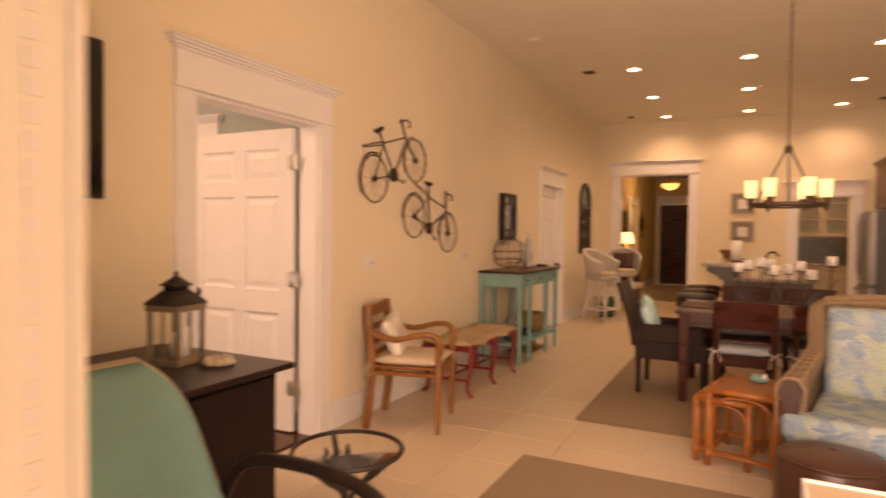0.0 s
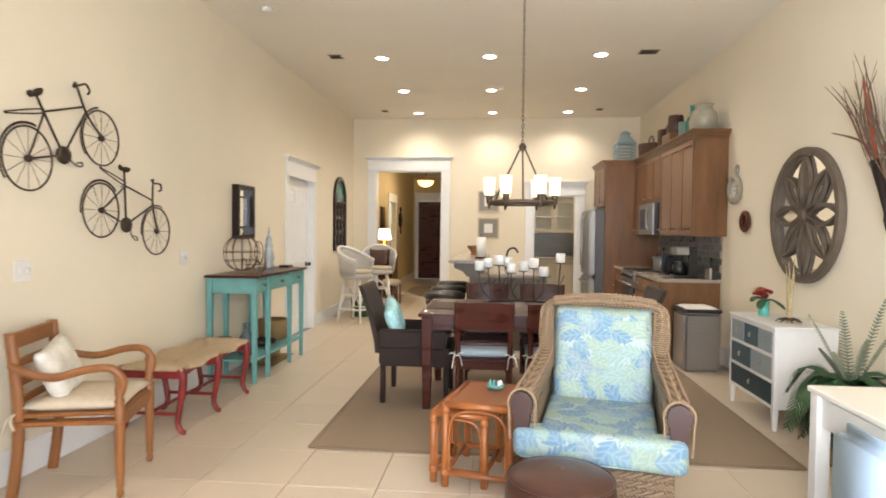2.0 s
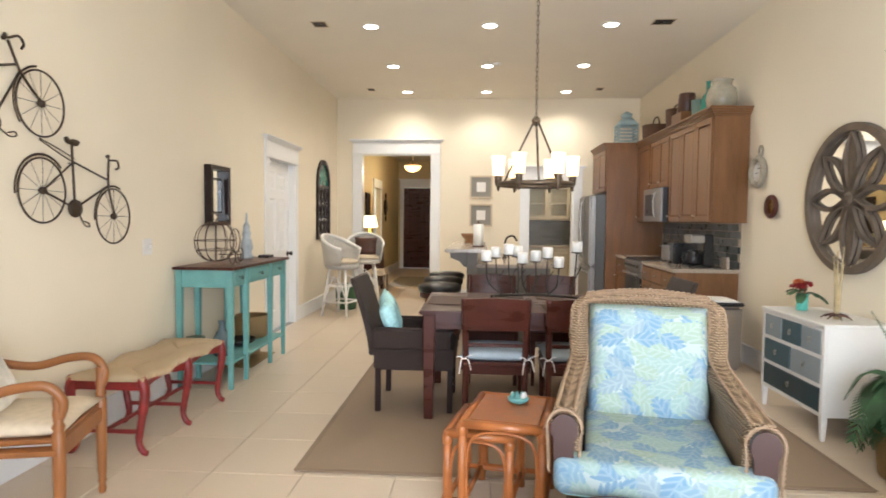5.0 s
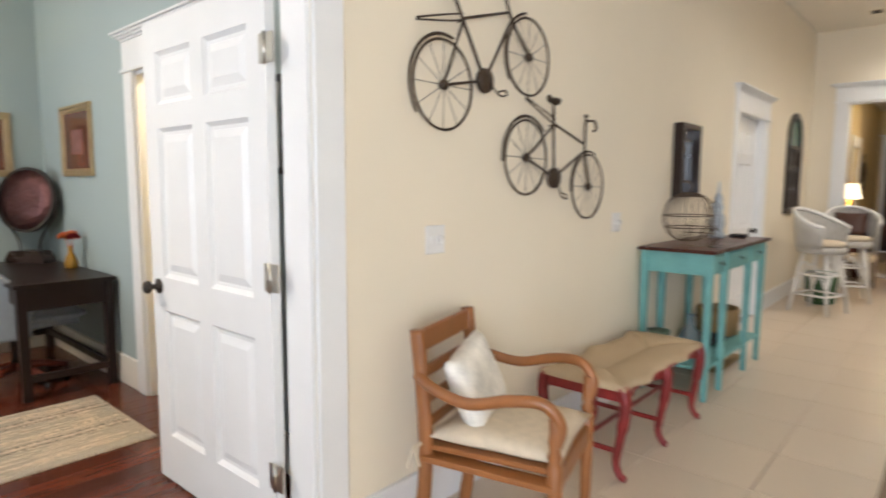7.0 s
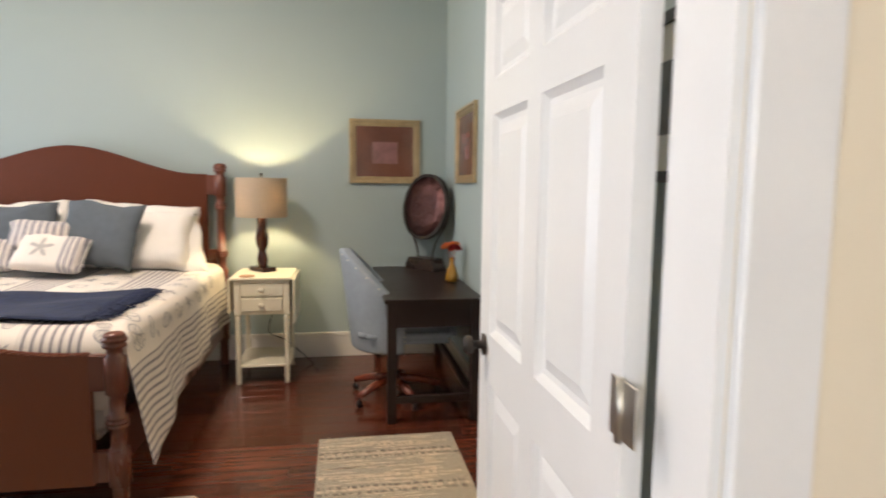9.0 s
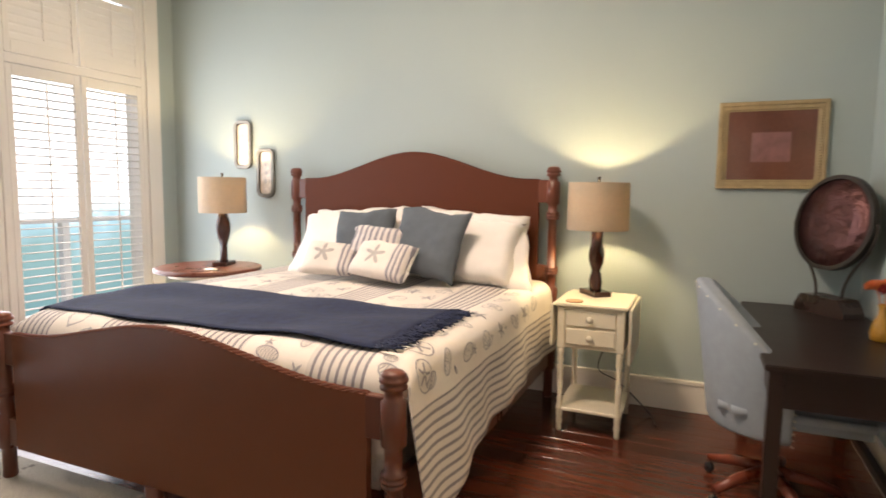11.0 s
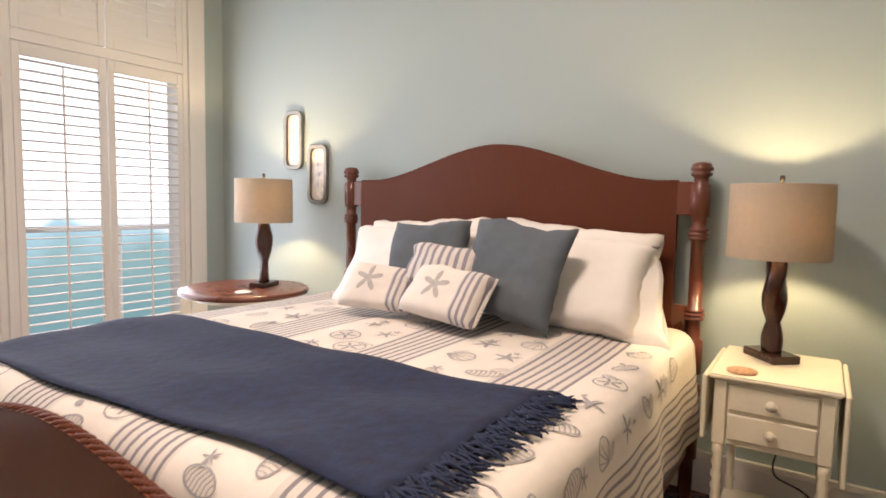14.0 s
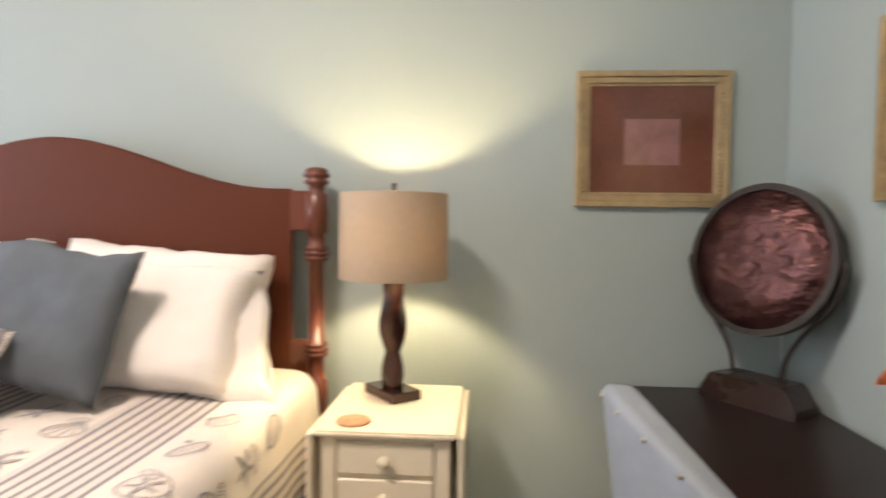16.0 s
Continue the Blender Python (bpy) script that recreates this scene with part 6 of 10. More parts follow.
WIRE = mat("rusty_wire", (0.10, 0.065, 0.045), 0.55, metal=0.5, var=0.4, scale=25)
pk = thing("wire_carriage", pose(0.22, 3.05, 0.98), "rusty wire pumpkin carriage on the console table", "ornament")
for k in range(12):
    a = 2 * math.pi * k / 12
    bm = B(); tube(bm, [(0.16 * math.sin(t) ** 0.8 * math.cos(a) if math.sin(t) > 0 else 0, 0.19 * (max(0, math.sin(t)) ** 0.8) * math.sin(a), 0.19 - 0.165 * math.cos(t)) for t in [math.pi * j / 12 for j in range(13)]], 0.0035, 5); part("rib", bm, WIRE, pk)
for r, z in ((0.9, 0.12), (1.0, 0.2), (0.6, 0.33)):
    bm = B(); tube(bm, [(0.16 * r * math.cos(t), 0.19 * r * math.sin(t), z) for t in [2 * math.pi * j / 28 for j in range(28)]], 0.0035, 5, True); part("hoop", bm, WIRE, pk)
for cx, cy, r in ((0.165, -0.05, 0.06), (0.165, 0.06, 0.055), (0.1, 0.27, 0.06), (-0.1, 0.27, 0.06), (0.165, 0.0, 0.1)):
    bm = B(); cz = r + 0.004 if r < 0.09 else 0.2
    tube(bm, [(cx, cy + r * math.cos(t), cz + r * math.sin(t)) for t in [2 * math.pi * j / 24 for j in range(24)]], 0.004, 5, True); part("wheel", bm, WIRE, pk)
bm = B(); tube(bm, spline([(0, 0, 0.36), (0.02, 0.0, 0.40), (0.0, -0.03, 0.43), (-0.03, 0, 0.42)]), 0.006, 6); part("stem", bm, WIRE, pk)
bm = B(); tube(bm, spline([(0.1, 0.2, 0.08), (0.05, 0.25, 0.1), (0.0, 0.27, 0.065)]), 0.004, 5); tube(bm, [(-0.1, 0.27, 0.065), (0.1, 0.27, 0.065)], 0.004, 5); part("axle", bm, WIRE, pk)
GREYG = mat("grey_blue_glazed_ceramic", (0.38, 0.42, 0.44), 0.3, var=0.3, scale=14)
bm = B(); lathe(bm, [(0.055, 0), (0.062, 0.02), (0.045, 0.06), (0.06, 0.11), (0.05, 0.17), (0.035, 0.2), (0.042, 0.24), (0.03, 0.28), (0.034, 0.31), (0.014, 0.345), (0.010, 0.40), (0.005, 0.44), (0, 0.442)], 18, pose(0.2, 3.76, 0.98)); solid("statuette", bm, GREYG, "slim grey blue glazed statuette on the console table", "statuette")
bm = B(); box(bm, (0, 0, 0.012), (0.11, 0.14, 0.024), 0.004); solid("small_box", bm, BLACK, "small dark box at the console table's end", "box", m=pose(0.3, 4.0, 0.98))
BLUEG = mat("smoky_blue_glass", (0.12, 0.17, 0.19), 0.08, var=0.2, scale=9, bump=0, spec=0.8)
bm = B(); lathe(bm, [(0.06, 0), (0.085, 0.03), (0.09, 0.10), (0.06, 0.17), (0.028, 0.22), (0.024, 0.27), (0.034, 0.29), (0.028, 0.29), (0.018, 0.26), (0, 0.2)], 20, pose(0.28, 3.02, 0.215)); solid("glass_jug", bm, BLUEG, "smoky blue glass jug on the lower shelf", "jug")
bm = B(); lathe(bm, [(0, 0), (0.02, 0), (0.07, 0.12), (0.085, 0.17), (0.08, 0.17), (0.06, 0.12), (0, 0.03)], 6, pose(0.1, 2.92, 0.215)); solid("leaf_dish", bm, mat("dull_green_glaze", (0.12, 0.16, 0.11), 0.5, var=0.3), "dull green leaf shaped dish on the lower shelf", "dish")
SEAG = weave_mat("tan_seagrass", (0.42, 0.27, 0.11), (0.2, 0.12, 0.05), 40)
bm = B(); lathe(bm, [(0.12, 0), (0.15, 0.02), (0.16, 0.2), (0.15, 0.22), (0.14, 0.21), (0.13, 0.03), (0, 0.02)], 20, pose(0.23, 3.8, 0.215)); solid("basket", bm, SEAG, "tan seagrass basket on the lower shelf", "basket")
bm = B(); lathe(bm, [(0.05, 0), (0.13, 0.03), (0.15, 0.06), (0.145, 0.06), (0.12, 0.035), (0, 0.012)], 24, pose(0.26, 3.42, 0.215)); solid("bowl", bm, DARK, "dark wooden bowl on the lower shelf", "bowl")
bm = B(); box(bm, (0, 0, 0.006), (0.3, 0.62, 0.012), 0.004); box(bm, (0.0, 0, 0.10), (0.02, 0.55, 0.18), 0.01); solid("magazine_rack", bm, SEAG, "low tan woven rack on the floor under the console", "rack", m=pose(0.22, 3.75, 0))

# arched mirror frame
arc = thing("arched_mirror", Matrix(((0, 0, 1, 0.0), (1, 0, 0, 7.27), (0, 1, 0, 1.06), (0, 0, 0, 1))), "dark wood arched window frame with a teal top pane", "mirror")
def arch_pts(w, h, b=0.0, n=14):
    return [(-w, b), (w, b)] + [(w * math.cos(math.pi * k / n), h - w + w * math.sin(math.pi * k / n)) for k in range(n + 1)]
bm = B(); ring_slab(bm, arch_pts(0.36, 1.215), arch_pts(0.30, 1.155, 0.06), 0.001, 0.035); bmesh.ops.recalc_face_normals(bm, faces=bm.faces); part("frame", bm, DARK, arc)
bm = B(); slab(bm, [(-0.3, 0.06), (0.3, 0.06), (0.3, 0.78), (-0.3, 0.78)], 0.003, 0.008); part("mirror_pane", bm, MIRROR, arc)
bm = B(); slab(bm, [p for p in arch_pts(0.30, 1.155, 0.82)], 0.003, 0.010); part("teal_pane", bm, mat("teal_glass", (0.03, 0.17, 0.13), 0.2), arc, "teal painted glass")
bm = B(); span(bm, -0.3, 0.3, 0.78, 0.82, 0.004, 0.03); part("crossbar", bm, DARK, arc)
for x in (-0.1, 0.1):
    bm = B(); span(bm, x - 0.012, x + 0.012, 0.06, 0.78, 0.012, 0.024); part("bar", bm, DARK, arc)
for k in range(3):
    for j in range(3):
        bm = B(); ring_slab(bm, circle(0.085, 14, -0.2 + 0.2 * k, 0.18 + 0.24 * j, 0.11), circle(0.06, 14, -0.2 + 0.2 * k, 0.18 + 0.24 * j, 0.085), 0.012, 0.022); part("scroll", bm, DARK, arc)

# white wicker bar stools
WWICK = weave_mat("white_wicker", (0.70, 0.67, 0.62), (0.42, 0.40, 0.36), 45)


def bar_stool(x, y, rz):
    st = thing("bar_stool", pose(x, y, 0, 0, 0, rz), "white wicker bar stool with a curved back", "bar stool", "white bar stools")
    for a in (45, 135, 225, 315):
        c, s = math.cos(radians(a)), math.sin(radians(a))
        bm = B(); tube(bm, [(0.29 * c, 0.29 * s, 0), (0.18 * c, 0.18 * s, 0.66)], 0.02, 8); part("leg", bm, WHITE, st)
        c2, s2 = math.cos(radians(a + 90)), math.sin(radians(a + 90))
        for z in (0.2, 0.42):
            r = 0.29 - 0.11 * z / 0.66
            bm = B(); tube(bm, [(r * c, r * s, z), (r * c2, r * s2, z)], 0.013, 7); part("rung", bm, WHITE, st)
        bm = B(); tube(bm, spline([(0.25 * c, 0.25 * s, 0.24), (0.12 * (c + c2), 0.12 * (s + s2), 0.55), (0.25 * c2, 0.25 * s2, 0.24)]), 0.010, 6); part("arch_brace", bm, WHITE, st)
    bm = B(); lathe(bm, [(0.20, 0.66), (0.235, 0.67), (0.24, 0.72), (0.22, 0.735), (0, 0.74)], 24); part("seat", bm, WWICK, st)
    bm = B(); lathe(bm, [(0.2, 0.738), (0.225, 0.75), (0.22, 0.785), (0.15, 0.80), (0, 0.802)], 24); part("seat_pad", bm, LINEN, st)
    bm = B(); g = []
    for i in range(19):
        a = radians(-120 + 240 * i / 18)
        top = 0.94 + 0.2 * max(0, math.cos(a * 0.72)) ** 1.5
        g.append([bm.verts.new((-(0.235 + 0.05 * t) * math.cos(a), (0.235 + 0.05 * t) * math.sin(a), 0.72 + (top - 0.72) * t)) for t in (0, 0.33, 0.66, 1)])
    for a, b in zip(g, g[1:]):
        for j in range(3):
            f = bm.faces.new((a[j], b[j], b[j + 1], a[j + 1])); f.smooth = True
    ob = part("wicker_back", bm, WWICK, st); sm = ob.modifiers.new("thickness", 'SOLIDIFY'); sm.thickness = 0.02
    bm = B(); tube(bm, [(-0.287 * math.cos(radians(-120 + 12 * i)), 0.287 * math.sin(radians(-120 + 12 * i)), 0.94 + 0.2 * max(0, math.cos(radians(-120 + 12 * i) * 0.72)) ** 1.5) for i in range(21)], 0.022, 8); part("top_rail", bm, WHITE, st)
    return st


bar_stool(0.49, 6.52, -20)
bar_stool(0.62, 7.58, -75)
bm = B(); cushion(bm, 0.36, 0.3, 0.12, None, 8); solid("throw_pillow", bm, BROWNL, "brown throw pillow on the far bar stool", "pillow", m=pose(0.6, 7.68, 0.93, 72, 0, 0))
bm = B(); lathe(bm, [(0.12, 0), (0.15, 0.02), (0.17, 0.36), (0.16, 0.38), (0.14, 0.36), (0, 0.34)], 20, pose(0.42, 7.1, 0)); solid("floor_pot", bm, LEAF, "dark green floor pot behind the bar stools", "pot")

# ---- dining ----
bm = B(); span(bm, 1.445, 4.47, 1.29, 4.1, 0.001, 0.011, 0.004); rug = solid("area_rug", bm, RUG, "large taupe flatwoven rug under the dining table", "rug")
bm = B(); ring_slab(bm, [(1.44, 1.285), (4.475, 1.285), (4.475, 4.105), (1.44, 4.105)], [(1.47, 1.315), (4.445, 1.315), (4.445, 4.075), (1.47, 4.075)], 0.0115, 0.0135); part("binding", bm, mat("rug_binding", (0.25, 0.18, 0.12), 0.95), rug)
bm = B(); span(bm, 1.34, 3.9, -1.9, 0.44, 0.001, 0.010, 0.004); solid("area_rug", bm, RUG, "taupe flatwoven rug in front of the seating", "rug")

dt = thing("dining_table", pose(0, 0, 0), "dark mahogany dining table with tapered legs", "dining table")
tx0, tx1, ty0, ty1 = 2.03, 3.85, 2.13, 3.17
bm = B(); span(bm, tx0, tx1, ty0, ty1, 0.735, 0.762, 0.006, 2); part("tabletop", bm, MAHOG, dt)
for a in ((tx0 + 0.07, tx1 - 0.07, ty0 + 0.06, ty0 + 0.085), (tx0 + 0.07, tx1 - 0.07, ty1 - 0.085, ty1 - 0.06), (tx0 + 0.06, tx0 + 0.085, ty0 + 0.1, ty1 - 0.1), (tx1 - 0.085, tx1 - 0.06, ty0 + 0.1, ty1 - 0.1)):
    bm = B(); span(bm, *a, 0.63, 0.735, 0.002); part("apron", bm, MAHOG, dt)
for x in (tx0 + 0.065, tx1 - 0.065):
    for y in (ty0 + 0.07, ty1 - 0.07):
        bm = B(); vs = box(bm, (x, y, 0.373), (0.085, 0.085, 0.722), 0.005)
        for v in vs:
            if v.co.z < 0.3:
                v.co.x += (x - v.co.x) * 0.3; v.co.y += (y - v.co.y) * 0.3
        part("leg", bm, MAHOG, dt)
for k, (x, y, w, d) in enumerate(((2.22, 2.65, 0.32, 0.44), (2.56, 2.36, 0.44, 0.3), (3.1, 2.36, 0.44, 0.3), (2.56, 2.96, 0.44, 0.3), (3.1, 2.96, 0.44, 0.3), (3.65, 2.65, 0.32, 0.44))):
    bm = B(); box(bm, (x, y, 0.7655), (w, d, 0.006), 0.002); solid("placemat", bm, mat("woven_brown_placemat", (0.075, 0.036, 0.022), 0.7, var=0.4, scale=60, bump=0.5) if k == 0 else bpy.data.materials["woven_brown_placemat"], "dark brown woven placemat on the dining table", "placemat", "placemats")
SEATB = mat("pale_blue_seat_cotton", (0.36, 0.42, 0.46), 0.92, var=0.1, scale=20, bump=0.3, bscale=160)


def dining_chair(m):
    ch = thing("dining_chair", m, "dark mahogany dining chair with a tied pale cushion", "chair", "chairs round the table")
    for s in (-1, 1):
        bm = B(); tube(bm, spline([(s * 0.19, -0.215, 0), (s * 0.19, -0.19, 0.25), (s * 0.19, -0.185, 0.45), (s * 0.195, -0.215, 0.68), (s * 0.2, -0.255, 0.87)]), 0.021, 8); part("back_leg", bm, MAHOG, ch)
        bm = B(); vs = box(bm, (s * 0.19, 0.2, 0.215), (0.04, 0.04, 0.43), 0.003)
        for v in vs:
            if v.co.z < 0.2:
                v.co.x += (s * 0.19 - v.co.x) * 0.3; v.co.y += (0.2 - v.co.y) * 0.3
        part("front_leg", bm, MAHOG, ch)
        bm = B(); beam(bm, (s * 0.19, -0.18, 0.40), (s * 0.19, 0.19, 0.40), 0.022, 0.06); part("side_rail", bm, MAHOG, ch)
    for y in (-0.185, 0.2):
        bm = B(); beam(bm, (-0.18, y, 0.40), (0.18, y, 0.40), 0.06, 0.022); part("rail", bm, MAHOG, ch)
    bm = B(); box(bm, (0, 0.005, 0.438), (0.43, 0.43, 0.022), 0.006); part("seat", bm, MAHOG, ch)
    bm = B()
    cols = []
    for i in range(9):
        x = -0.2 + 0.4 * i / 8
        bow = -0.028 * (1 - (x / 0.2) ** 2)
        top = 0.865 + 0.012 * (1 - (x / 0.2) ** 2)
        cols.append([bm.verts.new((x, -0.218 + bow - 0.04 * (z - 0.66) / 0.2 + d, z)) for d in (-0.011, 0.011) for z in (0.665, top)])
    for a, b in zip(cols, cols[1:]):
        for q in ((0, 1, 3, 2),):
            pass
        bm.faces.new((a[0], b[0], b[1], a[1])); bm.faces.new((a[2], a[3], b[3], b[2])); bm.faces.new((a[1], b[1], b[3], a[3])); bm.faces.new((a[0], a[2], b[2], b[0]))
    bm.faces.new((cols[0][0], cols[0][1], cols[0][3], cols[0][2])); bm.faces.new((cols[-1][0], cols[-1][2], cols[-1][3], cols[-1][1]))
    bmesh.ops.recalc_face_normals(bm, faces=bm.faces)
    part("back_panel", bm, MAHOG, ch)
    bm = B(); beam(bm, (-0.19, -0.19, 0.56), (0.19, -0.19, 0.56), 0.022, 0.02); part("back_rail", bm, MAHOG, ch)
    return ch


def chair_pad(m):
    pad = thing("seat_cushion", m, "pale blue seat cushion with white ties on the dining chair", "cushion", "dining seat cushions")
    bm = B(); cushion(bm, 0.45, 0.44, 0.075, pose(0, 0.015, 0.485), 10, corner=0.02); part("pad", bm, SEATB, pad)
    for s in (-1, 1):
        for dx, dz in ((0.05, 0.02), (0.045, -0.045), (-0.03, -0.06), (-0.05, 0.01)):
            bm = B(); tube(bm, spline([(s * 0.2, -0.225, 0.475), (s * 0.2 + dx * 0.6, -0.238, 0.48 + dz * 0.4 + 0.012), (s * 0.2 + dx, -0.245, 0.475 + dz * 1.5)]), 0.006, 5, flat=0.5); part("tie", bm, SHEET, pad)
    return pad


CHP = [pose(2.54, 2.17, 0.011, 0, 0, 0), pose(3.07, 2.17, 0.011, 0, 0, 0), pose(2.545, 3.27, 0.011, 0, 0, 180), pose(3.07, 3.27, 0.011, 0, 0, 180)]
c0 = dining_chair(CHP[0]); p0 = chair_pad(CHP[0])
for m in CHP[1:]:
    copy_thing(c0, m); copy_thing(p0, m)

WOVEN = weave_mat("dark_brown_woven_fibre", (0.062, 0.036, 0.028), (0.018, 0.010, 0.008), 60, 0.55, 0.7)


def woven_chair(m):
    """A woven armchair for the head of the table; its own x is forward."""
    ch = thing("woven_armchair", m, "dark brown woven dining armchair", "armchair", "woven chairs at the table ends")
    for x, y in ((-0.25, -0.25), (-0.25, 0.25), (0.26, -0.25), (0.26, 0.25)):
        bm = B(); vs = box(bm, (x, y, 0.17), (0.04, 0.04, 0.34), 0.003); part("leg", bm, DARK, ch)
    bm = B(); span(bm, -0.28, 0.29, -0.28, 0.28, 0.30, 0.455, 0.012, 2); part("seat", bm, WOVEN, ch)
    for s in (-1, 1):
        bm = B(); span(bm, -0.29, 0.26, s * 0.235, s * 0.29, 0.44, 0.60, 0.02, 3); part("arm", bm, WOVEN, ch)
    bm = B()
    g = []
    for j in range(11):
        t = j / 10
        z = 0.40 + 0.54 * t
        x = -0.265 - 0.16 * t ** 1.4
        g.append([(x, -0.275 + 0.02 * t, z), (x - 0.05 + 0.015 * t, -0.275 + 0.02 * t, z - 0.0), (x - 0.05 + 0.015 * t, 0.275 - 0.02 * t, z), (x, 0.275 - 0.02 * t, z)])
    rows = [[bm.verts.new(p) for p in r] for r in g]
    for a, b in zip(rows, rows[1:]):
        for j in range(4):
            f = bm.faces.new((a[j], a[(j + 1) % 4], b[(j + 1) % 4], b[j]))
    bm.faces.new(rows[0][::-1]); bm.faces.new(rows[-1])
    bmesh.ops.recalc_face_normals(bm, faces=bm.faces)
    ob = part("backrest", bm, WOVEN, ch); bv = ob.modifiers.new("round", 'BEVEL'); bv.width, bv.segments, bv.limit_method = 0.012, 2, 'ANGLE'
    bm = B(); cushion(bm, 0.46, 0.44, 0.06, pose(0.03, 0, 0.485)); part("seat_pad", bm, SEATB, ch)
    return ch


wc = woven_chair(pose(1.975, 2.57, 0.011, 0, 0, 0))
copy_thing(wc, pose(3.50, 2.65, 0.011, 0, 0, 180))
TEALP = mat("teal_striped_cotton", (0.16, 0.46, 0.50), 0.9, var=0.5, scale=7, bump=0.3, tint=(0.42, 0.66, 0.68))
bm = B(); cushion(bm, 0.34, 0.30, 0.12, None, 8, corner=0.04); crumple(bm, 0.015, 6, 2); solid("throw_pillow", bm, TEALP, "teal and aqua throw pillow in the woven chair", "pillow", m=pose(1.79, 2.50, 0.67, 0, 0, 0) @ Matrix(((0, -0.36, 0.93, 0), (1, 0, 0, 0), (0, 0.93, 0.36, 0), (0, 0, 0, 1))) @ pose(0, 0, 0, 0, 0, 20))

# branch candelabra with nine white candles
cd = thing("candelabra", pose(2.85, 2.62, 0.769) @ Matrix.Diagonal((1.10, 1.05, 1.10, 1)), "twiggy iron candelabra with nine white candles on the table", "candelabra")
CANDLE = mat("white_wax", (0.80, 0.78, 0.74), 0.5, var=0.03)
bm = B(); tube(bm, spline([(-0.30, 0.02, 0.03), (-0.1, -0.02, 0.05), (0.1, 0.02, 0.045), (0.32, 0, 0.03)]), 0.010, 7); part("main_branch", bm, IRON, cd)
for k, (x, y, h) in enumerate(((-0.335, -0.03, 0.27), (-0.27, 0.06, 0.29), (-0.185, -0.02, 0.315), (-0.12, 0.06, 0.30), (-0.095, -0.06, 0.26), (0.0, 0.02, 0.27), (0.075, -0.02, 0.295), (0.145, -0.06, 0.235), (0.275, 0.02, 0.335))):
    bm = B(); tube(bm, spline([(x * 0.75 + 0.03 * (-1) ** k, 0, 0.045), (x * 0.95, y * 0.6, h * 0.5), (x, y, h)]), 0.0055, 6); br = part("branch", bm, IRON, cd)
    bm = B(); tube(bm, spline([(x * 0.95, y * 0.6, h * 0.45), (x * 0.95 + 0.03, y * 0.6 + 0.02, h * 0.62), (x * 0.95 + 0.045, y, h * 0.72)]), [0.004] * 12 + [0.0015], 5); part("twig", bm, IRON, br)
    bm = B(); lathe(bm, [(0.012, h - 0.005), (0.038, h), (0.04, h + 0.006), (0, h + 0.006)], 16, pose(x, y, 0)); part("cup", bm, IRON, br)
    bm = B(); lathe(bm, [(0, h + 0.006), (0.034, h + 0.006), (0.035, h + 0.07), (0.031, h + 0.076), (0, h + 0.073)], 18, pose(x, y, 0)); part("candle", bm, CANDLE, cd, "white pillar candle")
for x in (-0.28, 0.29):
    for y in (-0.09, 0.09):
        bm = B(); tube(bm, [(x, 0, 0.035), (x * 1.05, y, 0.004)], 0.006, 6); part("foot", bm, IRON, cd)

# chandelier
chd = thing("chandelier", pose(2.82, 2.48, 0), "bronze ring chandelier with six lit glass shades", "chandelier")
bm = B(); lathe(bm, [(0, 3.40), (0.065, 3.40), (0.06, 3.375), (0.02, 3.36), (0.012, 3.33), (0, 3.33)], 24); part("canopy", bm, BRONZE, chd)
bm = B()
for k in range(38):
    z = 3.335 - k * 0.0325
    a = 0 if k % 2 else math.pi / 2
    tube(bm, [(0.009 * math.cos(t) * math.cos(a), 0.009 * math.cos(t) * math.sin(a), z - 0.016 + 0.021 * math.sin(t)) for t in [2 * math.pi * j / 10 for j in range(10)]], 0.0028, 5, True)
tagged(part("chain", bm, BRONZE, chd), kind="stuff")
bm = B(); lathe(bm, [(0, 2.115), (0.02, 2.105), (0.034, 2.08), (0.022, 2.06), (0.012, 2.045), (0, 2.04)], 16); part("hub", bm, BRONZE, chd)
RR, RZ = 0.262, 1.63
bm = B(); tube(bm, [(RR * math.cos(t), RR * math.sin(t), RZ) for t in [2 * math.pi * j / 56 for j in range(56)]], 0.014, 8, True, 1.2); part("ring", bm, BRONZE, chd)
for k in range(3):
    a = radians(30 + 120 * k)
    bm = B(); tube(bm, [(0.018 * math.cos(a), 0.018 * math.sin(a), 2.075), (RR * math.cos(a), RR * math.sin(a), RZ)], 0.0075, 7); part("rod", bm, BRONZE, chd)
for k in range(6):
    a = radians(60 * k)
    x, y = RR * math.cos(a), RR * math.sin(a)
    bm = B(); lathe(bm, [(0, RZ - 0.05), (0.008, RZ - 0.045), (0.012, RZ - 0.02), (0.024, RZ), (0.026, RZ + 0.045), (0.034, RZ + 0.06), (0, RZ + 0.062)], 14, pose(x, y, 0)); cup = part("socket", bm, BRONZE, chd)
    bm = B(); lathe(bm, [(0.032, RZ + 0.062), (0.040, RZ + 0.066), (0.046, RZ + 0.18), (0.049, RZ + 0.20), (0.045, RZ + 0.20), (0.037, RZ + 0.075), (0, RZ + 0.07)], 22, pose(x, y, 0)); part("glass_shade", bm, SHADE, cup, "lit frosted glass shade")

